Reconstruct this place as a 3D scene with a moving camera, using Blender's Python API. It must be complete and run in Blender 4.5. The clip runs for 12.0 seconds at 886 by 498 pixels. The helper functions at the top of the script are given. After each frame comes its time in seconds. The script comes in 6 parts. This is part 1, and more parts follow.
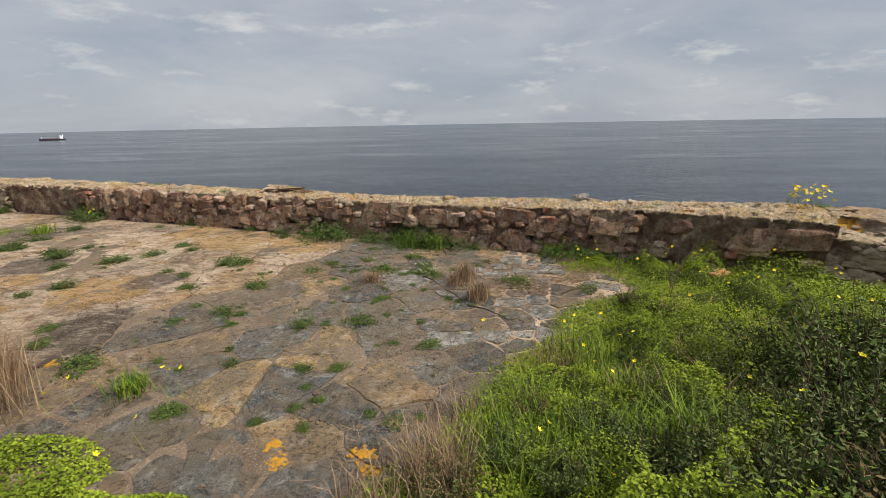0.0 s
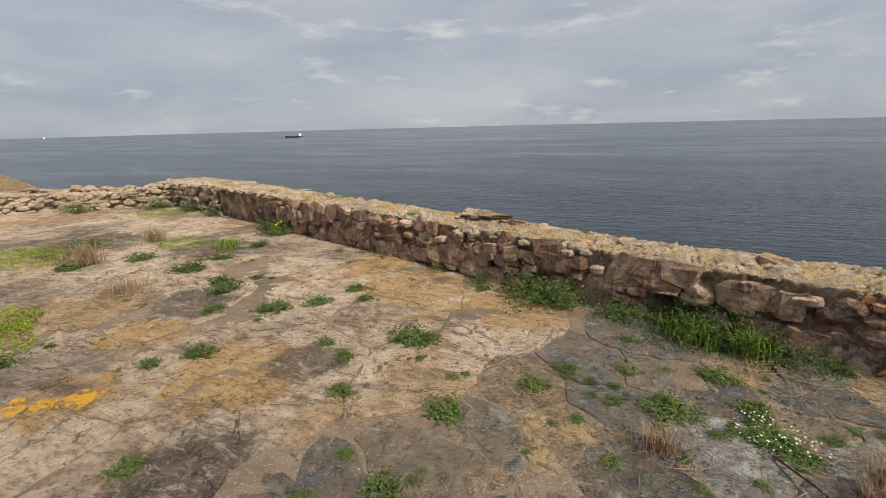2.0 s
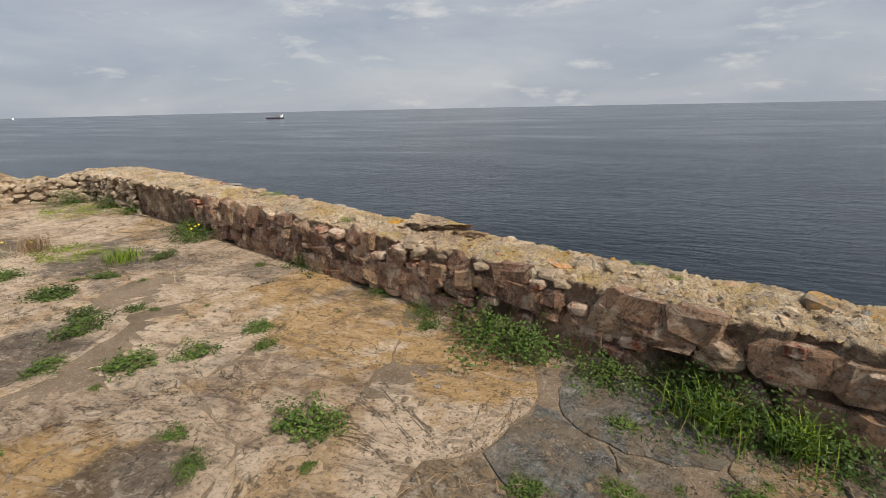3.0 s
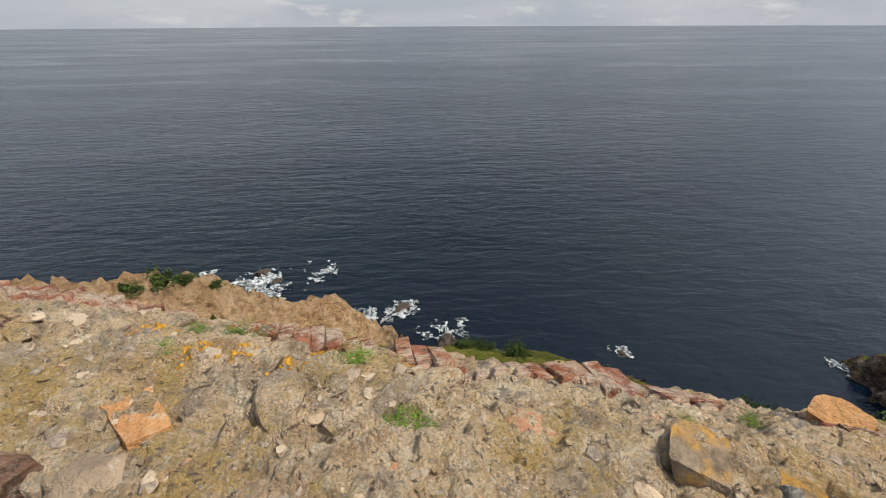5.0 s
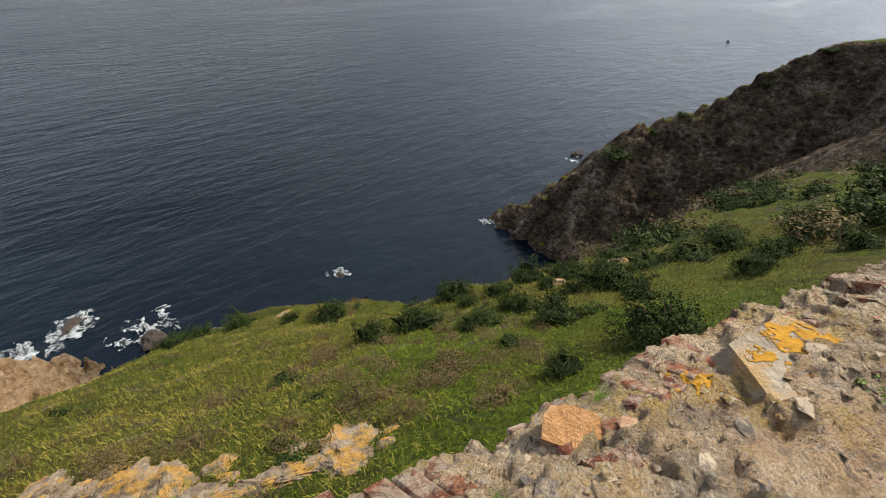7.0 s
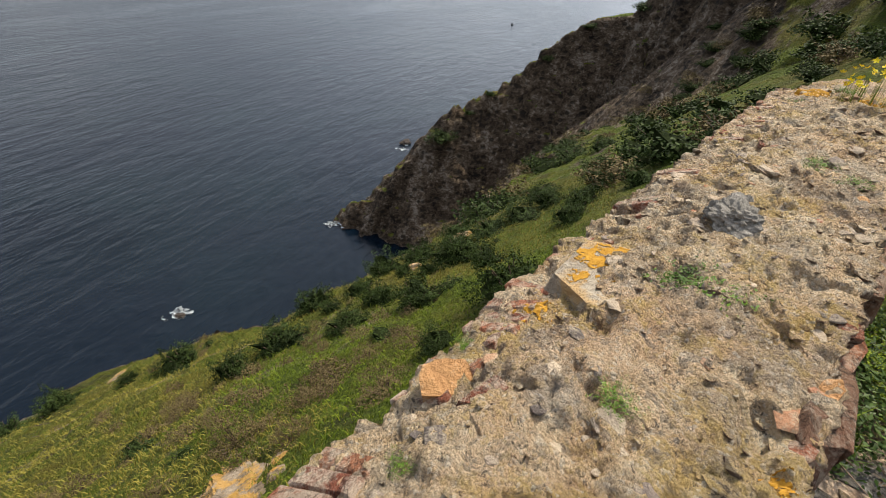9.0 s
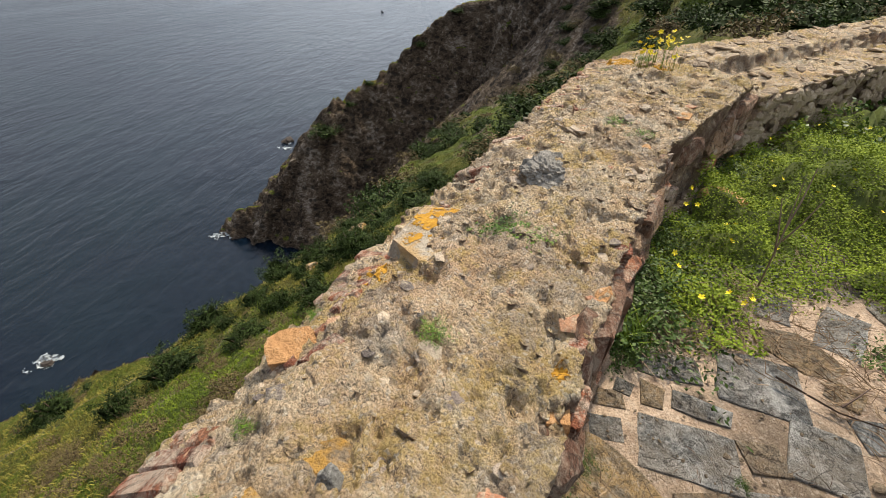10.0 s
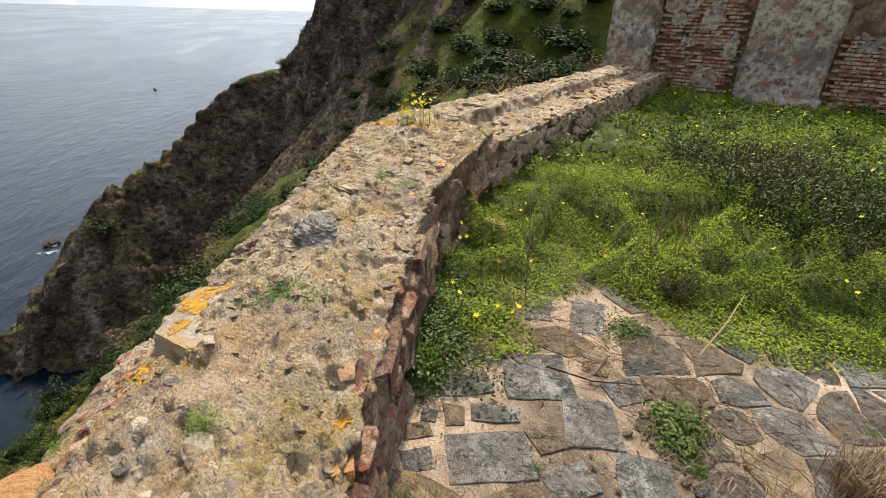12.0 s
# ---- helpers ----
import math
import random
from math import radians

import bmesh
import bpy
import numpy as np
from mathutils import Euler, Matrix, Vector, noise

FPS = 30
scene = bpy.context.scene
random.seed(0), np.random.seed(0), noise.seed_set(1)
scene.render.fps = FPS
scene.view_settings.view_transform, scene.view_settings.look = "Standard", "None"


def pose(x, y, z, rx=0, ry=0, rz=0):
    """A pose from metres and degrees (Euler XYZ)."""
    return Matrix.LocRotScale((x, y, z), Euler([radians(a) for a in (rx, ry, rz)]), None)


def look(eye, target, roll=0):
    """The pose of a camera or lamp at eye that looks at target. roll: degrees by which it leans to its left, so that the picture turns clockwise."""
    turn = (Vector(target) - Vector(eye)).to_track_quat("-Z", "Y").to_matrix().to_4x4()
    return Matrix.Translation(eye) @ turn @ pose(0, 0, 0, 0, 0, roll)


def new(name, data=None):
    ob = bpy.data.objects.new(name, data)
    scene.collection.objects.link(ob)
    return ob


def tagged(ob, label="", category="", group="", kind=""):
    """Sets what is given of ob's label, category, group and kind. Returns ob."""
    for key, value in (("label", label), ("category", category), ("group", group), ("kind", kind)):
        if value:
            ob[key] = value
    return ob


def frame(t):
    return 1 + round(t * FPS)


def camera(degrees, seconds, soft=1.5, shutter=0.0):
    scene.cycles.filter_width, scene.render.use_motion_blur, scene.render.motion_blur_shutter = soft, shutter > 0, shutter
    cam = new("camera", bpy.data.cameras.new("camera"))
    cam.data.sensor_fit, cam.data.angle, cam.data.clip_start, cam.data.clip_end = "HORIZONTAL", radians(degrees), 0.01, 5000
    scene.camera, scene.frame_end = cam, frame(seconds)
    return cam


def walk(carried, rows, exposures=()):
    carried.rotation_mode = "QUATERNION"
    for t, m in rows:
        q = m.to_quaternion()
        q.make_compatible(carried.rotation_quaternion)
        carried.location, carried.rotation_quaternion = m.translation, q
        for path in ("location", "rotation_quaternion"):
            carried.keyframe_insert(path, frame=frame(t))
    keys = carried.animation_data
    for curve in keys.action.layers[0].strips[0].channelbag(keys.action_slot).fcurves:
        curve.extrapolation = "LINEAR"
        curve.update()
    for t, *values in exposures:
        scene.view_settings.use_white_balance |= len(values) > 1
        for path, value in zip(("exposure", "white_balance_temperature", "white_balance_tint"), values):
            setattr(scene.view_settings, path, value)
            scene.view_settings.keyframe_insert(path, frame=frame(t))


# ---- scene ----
cam = camera(87.9, 12.0, soft=0.9)
METRES, EYE, TILT, LEAN, TURN = 7.8, 1.64, -15.5, 1.0, 0.0
ROWS = [
    (0.0, 0.0, 0.0, 0.0, -0.0, 0.0, -0.0),
    (0.5, -0.0449, 0.0671, 0.0298, 10.74, 0.09, -2.6),
    (1.0, -0.0849, 0.138, 0.0503, 15.53, -0.4, -3.87),
    (1.5, -0.1147, 0.2064, 0.0654, 19.38, -0.93, -4.83),
    (2.0, -0.1315, 0.2805, 0.083, 21.5, -1.17, -5.33),
    (2.5, -0.1452, 0.3615, 0.106, 21.16, -1.99, -5.32),
    (4.5, -0.0992, 0.6666, 0.1744, 4.88, -7.85, -1.7),
    (5.0, -0.0813, 0.7258, 0.1894, -4.36, -10.65, 0.43),
    (5.5, -0.0585, 0.7769, 0.1998, -14.8, -14.17, 2.88),
    (6.0, -0.035, 0.8036, 0.2063, -23.7, -17.08, 4.86),
    (6.5, -0.0198, 0.8108, 0.2076, -33.69, -19.43, 6.99),
    (7.0, -0.0167, 0.8088, 0.2115, -44.11, -22.25, 8.82),
    (9.0, -0.0236, 0.802, 0.2088, -66.25, -26.94, 12.71),
    (9.5, -0.029, 0.7771, 0.2049, -75.28, -29.9, 13.47),
    (10.0, -0.0353, 0.7673, 0.2022, -81.06, -31.6, 13.9),
    (10.5, -0.0333, 0.7611, 0.1975, -86.07, -32.77, 13.98),
    (11.0, -0.0351, 0.7496, 0.1951, -89.99, -33.43, 14.03),
    (11.5, -0.0406, 0.748, 0.1956, -95.21, -32.77, 14.06),
    (12.0, -0.0459, 0.739, 0.1995, -105.86, -30.5, 13.61),
]
walk(cam, [(t, pose(0, 0, EYE, TILT, LEAN, TURN) @ pose(METRES * x, METRES * y, METRES * z, 90 + pitch, roll, yaw)) for t, x, y, z, yaw, pitch, roll in ROWS], exposures=[(0.0, 0.0), (2.5, 0.0), (5.0, 0.12), (6.0, 0.14), (7.0, 0.19), (9.0, 0.28), (10.5, 0.40), (12.0, 0.46)])


# ---- world, sun, exposure ----
EYE_SEA = -38.0
world = bpy.data.worlds.new("world")
scene.world = world
world.use_nodes = True
wn, wl = world.node_tree.nodes, world.node_tree.links
wn.clear()
w_out = wn.new("ShaderNodeOutputWorld")
w_bg = wn.new("ShaderNodeBackground")
w_sky = wn.new("ShaderNodeTexSky")
w_sky.sky_type = "NISHITA"
w_sky.sun_disc = False
SUN_EL, SUN_AZ = 48.0, 110.0
w_sky.sun_elevation, w_sky.sun_rotation = radians(SUN_EL), radians(SUN_AZ)
w_co = wn.new("ShaderNodeTexCoord")
w_map = wn.new("ShaderNodeMapping")
w_map.inputs["Scale"].default_value = (1.0, 1.0, 3.6)
w_n1 = wn.new("ShaderNodeTexNoise")
w_n1.inputs["Scale"].default_value, w_n1.inputs["Detail"].default_value, w_n1.inputs["Roughness"].default_value = 2.6, 7.0, 0.55
w_n1.inputs["Distortion"].default_value = 0.35
w_r1 = wn.new("ShaderNodeValToRGB")
w_r1.color_ramp.elements[0].position, w_r1.color_ramp.elements[0].color = 0.30, (0.41, 0.465, 0.56, 1)
w_r1.color_ramp.elements[1].position, w_r1.color_ramp.elements[1].color = 0.66, (0.65, 0.67, 0.715, 1)
w_n2 = wn.new("ShaderNodeTexNoise")
w_n2.inputs["Scale"].default_value, w_n2.inputs["Detail"].default_value, w_n2.inputs["Roughness"].default_value = 7.0, 8.0, 0.6
w_r2 = wn.new("ShaderNodeValToRGB")
w_r2.color_ramp.elements[0].position, w_r2.color_ramp.elements[0].color = 0.57, (0, 0, 0, 1)
w_r2.color_ramp.elements[1].position, w_r2.color_ramp.elements[1].color = 0.72, (1, 1, 1, 1)
w_mix = wn.new("ShaderNodeMix")
w_mix.data_type = "RGBA"
w_mix.inputs["B"].default_value = (0.80, 0.80, 0.80, 1)
w_sc = wn.new("ShaderNodeVectorMath")
w_sc.operation = "SCALE"
w_sc.inputs["Scale"].default_value = 0.10
w_mix2 = wn.new("ShaderNodeMix")
w_mix2.data_type = "RGBA"
w_mix2.inputs["Factor"].default_value = 0.88
wl.new(w_co.outputs["Generated"], w_map.inputs["Vector"])
wl.new(w_map.outputs["Vector"], w_n1.inputs["Vector"])
wl.new(w_map.outputs["Vector"], w_n2.inputs["Vector"])
wl.new(w_n1.outputs["Fac"], w_r1.inputs["Fac"])
wl.new(w_n2.outputs["Fac"], w_r2.inputs["Fac"])
wl.new(w_r2.outputs["Color"], w_mix.inputs["Factor"])
wl.new(w_r1.outputs["Color"], w_mix.inputs["A"])
wl.new(w_sky.outputs["Color"], w_sc.inputs[0])
wl.new(w_sc.outputs["Vector"], w_mix2.inputs["A"])
wl.new(w_mix.outputs["Result"], w_mix2.inputs["B"])
# haze brightens towards the sun
w_dot = wn.new("ShaderNodeVectorMath")
w_dot.operation = "DOT_PRODUCT"
w_dot.inputs[1].default_value = (math.sin(radians(SUN_AZ)) * math.cos(radians(SUN_EL)), math.cos(radians(SUN_AZ)) * math.cos(radians(SUN_EL)), math.sin(radians(SUN_EL)))
w_rng = wn.new("ShaderNodeMapRange")
w_rng.inputs["From Min"].default_value, w_rng.inputs["From Max"].default_value = 0.35, 1.0
w_rng.inputs["To Min"].default_value, w_rng.inputs["To Max"].default_value = 0.97, 2.8
w_glow = wn.new("ShaderNodeVectorMath")
w_glow.operation = "SCALE"
wl.new(w_co.outputs["Generated"], w_dot.inputs[0])
wl.new(w_dot.outputs["Value"], w_rng.inputs["Value"])
wl.new(w_mix2.outputs["Result"], w_glow.inputs[0])
wl.new(w_rng.outputs["Result"], w_glow.inputs["Scale"])
wl.new(w_glow.outputs["Vector"], w_bg.inputs["Color"])
wl.new(w_bg.outputs["Background"], w_out.inputs["Surface"])
w_bg.inputs["Strength"].default_value = 0.85

sun = new("sun", bpy.data.lights.new("sun", "SUN"))
sun.data.energy, sun.data.angle, sun.data.color = 4.2, radians(3), (1.0, 0.90, 0.73)
sun.matrix_world = look((0, 0, 60), (0 - 60 * math.sin(radians(SUN_AZ)) / math.tan(radians(SUN_EL)), 0 - 60 * math.cos(radians(SUN_AZ)) / math.tan(radians(SUN_EL)), 0))


# ---- materials ----
class Mat:
    """Small node builder: noise, ramp, mix and bump on a Principled surface."""

    def __init__(self, name, rough=0.9, obj=False):
        self.m = bpy.data.materials.new(name)
        self.m.use_nodes = True
        self.n, self.l = self.m.node_tree.nodes, self.m.node_tree.links
        self.b = self.n["Principled BSDF"]
        self.b.inputs["Roughness"].default_value = rough
        self.b.inputs["Specular IOR Level"].default_value = 0.25
        co = self.n.new("ShaderNodeTexCoord") if obj else self.n.new("ShaderNodeNewGeometry")
        self.co = co.outputs["Object" if obj else "Position"]

    def scaled(self, s):
        m = self.n.new("ShaderNodeMapping")
        m.inputs["Scale"].default_value = s
        self.l.new(self.co, m.inputs["Vector"])
        return m.outputs["Vector"]

    def noise(self, scale, detail=5.0, rough=0.6, dist=0.0, vec=None):
        t = self.n.new("ShaderNodeTexNoise")
        t.inputs["Scale"].default_value, t.inputs["Detail"].default_value = scale, detail
        t.inputs["Roughness"].default_value, t.inputs["Distortion"].default_value = rough, dist
        self.l.new(vec or self.co, t.inputs["Vector"])
        return t.outputs["Fac"]

    def cells(self, scale, feature="F1", vec=None, out="Distance"):
        t = self.n.new("ShaderNodeTexVoronoi")
        t.feature = feature
        t.inputs["Scale"].default_value = scale
        self.l.new(vec or self.co, t.inputs["Vector"])
        return t.outputs[out]

    def ramp(self, fac, *stops):
        r = self.n.new("ShaderNodeValToRGB")
        e = r.color_ramp.elements
        while len(e) < len(stops):
            e.new(0.5)
        for s, (p, c) in zip(e, stops):
            s.position = p
            s.color = (*c, 1) if len(c) == 3 else (c[0], c[0], c[0], 1)
        self.l.new(fac, r.inputs["Fac"])
        return r.outputs["Color"]

    def mask(self, fac, a, b):
        return self.ramp(fac, (a, (0,)), (b, (1,)))

    def mix(self, a, b, fac, mode="MIX"):
        x = self.n.new("ShaderNodeMix")
        x.data_type, x.blend_type = "RGBA", mode
        for key, v in (("A", a), ("B", b), ("Factor", fac)):
            if isinstance(v, tuple):
                x.inputs[key].default_value = (*v, 1)
            elif isinstance(v, (int, float)):
                x.inputs[key].default_value = v
            else:
                self.l.new(v, x.inputs[key])
        return x.outputs["Result"]

    def math(self, op, a, b=0.0):
        x = self.n.new("ShaderNodeMath")
        x.operation = op
        for i, v in enumerate((a, b)):
            if isinstance(v, (int, float)):
                x.inputs[i].default_value = v
            else:
                self.l.new(v, x.inputs[i])
        return x.outputs[0]

    def up(self):
        g = self.n.new("ShaderNodeNewGeometry")
        s = self.n.new("ShaderNodeSeparateXYZ")
        self.l.new(g.outputs["Normal"], s.inputs[0])
        return s.outputs["Z"]

    def axis(self, k):
        s = self.n.new("ShaderNodeSeparateXYZ")
        self.l.new(self.co, s.inputs[0])
        return s.outputs[k]

    def spot(self, x, y, r, noise):
        """A ragged patch round a place."""
        v = self.n.new("ShaderNodeVectorMath")
        v.operation = "DISTANCE"
        v.inputs[1].default_value = (x, y, 0)
        flat = self.n.new("ShaderNodeVectorMath")
        flat.operation = "MULTIPLY"
        flat.inputs[1].default_value = (1, 1, 0)
        self.l.new(self.co, flat.inputs[0])
        self.l.new(flat.outputs[0], v.inputs[0])
        d = self.math("ADD", self.math("DIVIDE", v.outputs["Value"], r), self.math("MULTIPLY", self.math("SUBTRACT", noise, 0.5), 1.6))
        return self.ramp(d, (0.75, (1,)), (1.0, (0,)))

    def spots(self, places, noise):
        out = None
        for x, y, r in places:
            m = self.spot(x, y, r, noise)
            out = m if out is None else self.math("MAXIMUM", out, m)
        return out

    def rand(self):
        return self.n.new("ShaderNodeObjectInfo").outputs["Random"]

    def island(self):
        return self.n.new("ShaderNodeNewGeometry").outputs["Random Per Island"]

    def done(self, colour, height=None, strength=0.5, dist=0.02, rough=None):
        if isinstance(colour, tuple):
            self.b.inputs["Base Color"].default_value = (*colour, 1)
        else:
            self.l.new(colour, self.b.inputs["Base Color"])
        if rough is not None:
            self.l.new(rough, self.b.inputs["Roughness"])
        if height is not None:
            u = self.n.new("ShaderNodeBump")
            u.inputs["Strength"].default_value, u.inputs["Distance"].default_value = strength, dist
            self.l.new(height, u.inputs["Height"])
            self.l.new(u.outputs["Normal"], self.b.inputs["Normal"])
        return self.m


def mat_sea():
    """Dark water: swell and ripples, with smoother slicks drawn out along the wind."""
    k = Mat("sea_water", 0.10)
    k.b.inputs["Specular IOR Level"].default_value = 0.35
    k.b.inputs["IOR"].default_value = 1.33
    streak = k.noise(1.0, 6, 0.6, 0.8, k.scaled((0.0035, 0.011, 0.01)))
    shoal = k.noise(0.03, 4, 0.6)
    col = k.mix((0.0016, 0.0058, 0.0125), (0.0024, 0.0096, 0.0150), k.mask(shoal, 0.4, 0.7))
    w1 = k.noise(1.0, 3, 0.5, 0.5, k.scaled((0.14, 0.36, 0.2)))
    w2 = k.noise(1.0, 4, 0.6, 0.3, k.scaled((0.55, 1.25, 0.7)))
    w3 = k.noise(1.0, 3, 0.5, 0.3, k.scaled((0.035, 0.09, 0.05)))
    h = k.math("ADD", k.math("ADD", k.math("MULTIPLY", w1, 1.5), k.math("MULTIPLY", w2, 0.36)), k.math("MULTIPLY", w3, 1.2))
    slick = k.mask(streak, 0.55, 0.68)
    calm = k.math("SUBTRACT", 0.42, k.math("MULTIPLY", slick, 0.26))
    r = k.ramp(streak, (0.40, (0.20,)), (0.68, (0.12,)))
    m = k.done(col, h, 0.5, 0.9, r)
    bump = next(n for n in k.n if n.bl_idname == "ShaderNodeBump")
    k.l.new(calm, bump.inputs["Strength"])
    return m


def mat_hill():
    k = Mat("hillside_grass_and_rock", 0.95)
    n1, n2, n3 = k.noise(0.18, 6, 0.6), k.noise(1.3, 6, 0.65), k.noise(9.0, 5, 0.7)
    grass = k.mix(k.ramp(n3, (0.3, (0.026, 0.046, 0.002)), (0.7, (0.155, 0.205, 0.008))), k.ramp(n3, (0.3, (0.075, 0.066, 0.008)), (0.7, (0.225, 0.195, 0.030))), k.mask(k.math("ADD", n1, k.math("MULTIPLY", n2, 0.5)), 0.69, 0.90))
    grass = k.mix(grass, (0.17, 0.12, 0.07), k.mask(n2, 0.68, 0.80))
    grass = k.mix(grass, (0.052, 0.046, 0.018), k.math("MULTIPLY", k.mask(k.noise(0.62, 7, 0.7, 0.5), 0.53, 0.64), 0.6))
    r1 = k.math("ADD", k.math("MULTIPLY", k.noise(0.30, 6, 0.65, 0.6), 0.45), k.math("MULTIPLY", k.noise(1.5, 9, 0.75, 0.8, k.scaled((1.0, 1.0, 1.7))), 0.55))
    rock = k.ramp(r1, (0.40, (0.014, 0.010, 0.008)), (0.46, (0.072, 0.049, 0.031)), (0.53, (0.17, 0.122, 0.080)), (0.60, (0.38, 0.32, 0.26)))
    rock = k.mix(rock, (0.085, 0.09, 0.028), k.math("MULTIPLY", k.mask(k.noise(0.5, 6, 0.7), 0.62, 0.72), k.mask(k.up(), 0.58, 0.80)))
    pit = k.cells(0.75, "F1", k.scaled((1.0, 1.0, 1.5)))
    west = k.math("MULTIPLY", k.axis("X"), -0.08)
    tan = k.ramp(r1, (0.38, (0.17, 0.095, 0.045)), (0.47, (0.46, 0.29, 0.15)), (0.58, (0.64, 0.45, 0.28)))
    warm = k.mix(rock, tan, k.mask(west, 0.05, 0.5))
    # shade in the hollows is painted: low pit cells go near black
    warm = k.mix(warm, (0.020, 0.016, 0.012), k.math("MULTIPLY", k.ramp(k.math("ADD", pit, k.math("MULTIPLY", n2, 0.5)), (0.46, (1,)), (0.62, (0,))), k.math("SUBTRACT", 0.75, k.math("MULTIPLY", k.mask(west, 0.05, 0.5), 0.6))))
    moist = k.mask(k.math("ADD", k.math("ADD", k.math("MULTIPLY", k.axis("Y"), -0.03), k.math("MULTIPLY", k.axis("X"), -0.008)), 0.5), 0.08, 0.22)
    flat = k.mask(k.math("ADD", k.math("ADD", k.up(), k.math("SUBTRACT", k.math("MULTIPLY", moist, 0.22), k.math("MULTIPLY", k.mask(k.math("MULTIPLY", k.axis("X"), 0.01), 0.44, 0.56), 0.10))), k.math("MULTIPLY", k.math("SUBTRACT", n2, 0.5), 0.34)), 0.745, 0.82)
    bare = k.mask(k.math("MULTIPLY", k.math("SUBTRACT", k.axis("Y"), k.axis("X")), 0.01), 0.46, 0.56)
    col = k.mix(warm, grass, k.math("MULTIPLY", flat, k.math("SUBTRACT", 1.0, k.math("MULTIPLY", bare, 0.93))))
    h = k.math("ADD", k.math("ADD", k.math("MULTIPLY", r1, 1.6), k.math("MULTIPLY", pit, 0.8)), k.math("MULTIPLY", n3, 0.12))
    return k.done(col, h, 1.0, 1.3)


def mat_wall_mortar():
    """Lime mortar and rubble: pale buff crust with pits shaded dark in the colour, grey weathering and yellow lichen.
    """
    k = Mat("weathered_lime_mortar", 0.95)
    n1, n2, n3 = k.noise(2.2, 6, 0.65), k.noise(7.0, 9, 0.78), k.noise(150.0, 4, 0.75)
    crust = k.noise(34.0, 9, 0.8, 0.5)
    base = k.ramp(n2, (0.35, (0.36, 0.235, 0.135)), (0.43, (0.68, 0.48, 0.285)), (0.53, (0.84, 0.65, 0.43)), (0.66, (0.88, 0.76, 0.58)))
    base = k.mix(base, (0.62, 0.36, 0.24), k.math("MULTIPLY", k.mask(k.noise(1.3, 5, 0.6), 0.48, 0.62), 0.45))
    base = k.mix(base, (0.215, 0.185, 0.165), k.math("MULTIPLY", k.mask(k.math("ADD", k.noise(3.4, 7, 0.75, 0.4), k.math("MULTIPLY", crust, 0.5)), 0.725, 0.81), 0.5))
    base = k.mix(base, (0.60, 0.42, 0.13), k.math("MULTIPLY", k.math("MULTIPLY", k.mask(k.math("ADD", k.noise(2.6, 6, 0.7), k.math("MULTIPLY", crust, 0.55)), 0.77, 0.90), 0.72), k.mask(k.up(), 0.4, 0.8)))
    grains = k.cells(95.0, "F1", None, "Color")
    bw = k.n.new("ShaderNodeSeparateColor")
    k.l.new(grains, bw.inputs[0])
    base = k.mix(base, (0.13, 0.10, 0.08), k.math("MULTIPLY", k.ramp(bw.outputs[0], (0.0, (1,)), (0.18, (0,))), 0.30))
    base = k.mix(base, (0.80, 0.74, 0.64), k.math("MULTIPLY", k.ramp(bw.outputs[0], (0.84, (0,)), (0.99, (1,))), 0.5))
    # low crust and pock get near-black tints, painted shade for the pits
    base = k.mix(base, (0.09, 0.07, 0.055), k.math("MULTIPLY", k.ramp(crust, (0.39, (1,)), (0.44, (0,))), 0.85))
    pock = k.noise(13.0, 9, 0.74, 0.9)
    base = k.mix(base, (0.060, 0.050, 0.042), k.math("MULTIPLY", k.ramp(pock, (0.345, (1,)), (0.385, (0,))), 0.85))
    base = k.mix(base, k.mix(base, (0.20, 0.17, 0.15), 0.6), k.mask(pock, 0.555, 0.60))
    # upright faces are mixed towards a darker brown, in ragged patches
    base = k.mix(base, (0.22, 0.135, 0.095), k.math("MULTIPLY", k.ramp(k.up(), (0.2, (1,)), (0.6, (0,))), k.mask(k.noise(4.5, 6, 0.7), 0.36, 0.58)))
    cell = k.cells(95.0)
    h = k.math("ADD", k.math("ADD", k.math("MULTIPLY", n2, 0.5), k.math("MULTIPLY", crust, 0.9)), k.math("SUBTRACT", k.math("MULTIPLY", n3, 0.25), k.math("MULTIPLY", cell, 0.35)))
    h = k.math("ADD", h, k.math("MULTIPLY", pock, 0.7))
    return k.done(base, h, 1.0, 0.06)


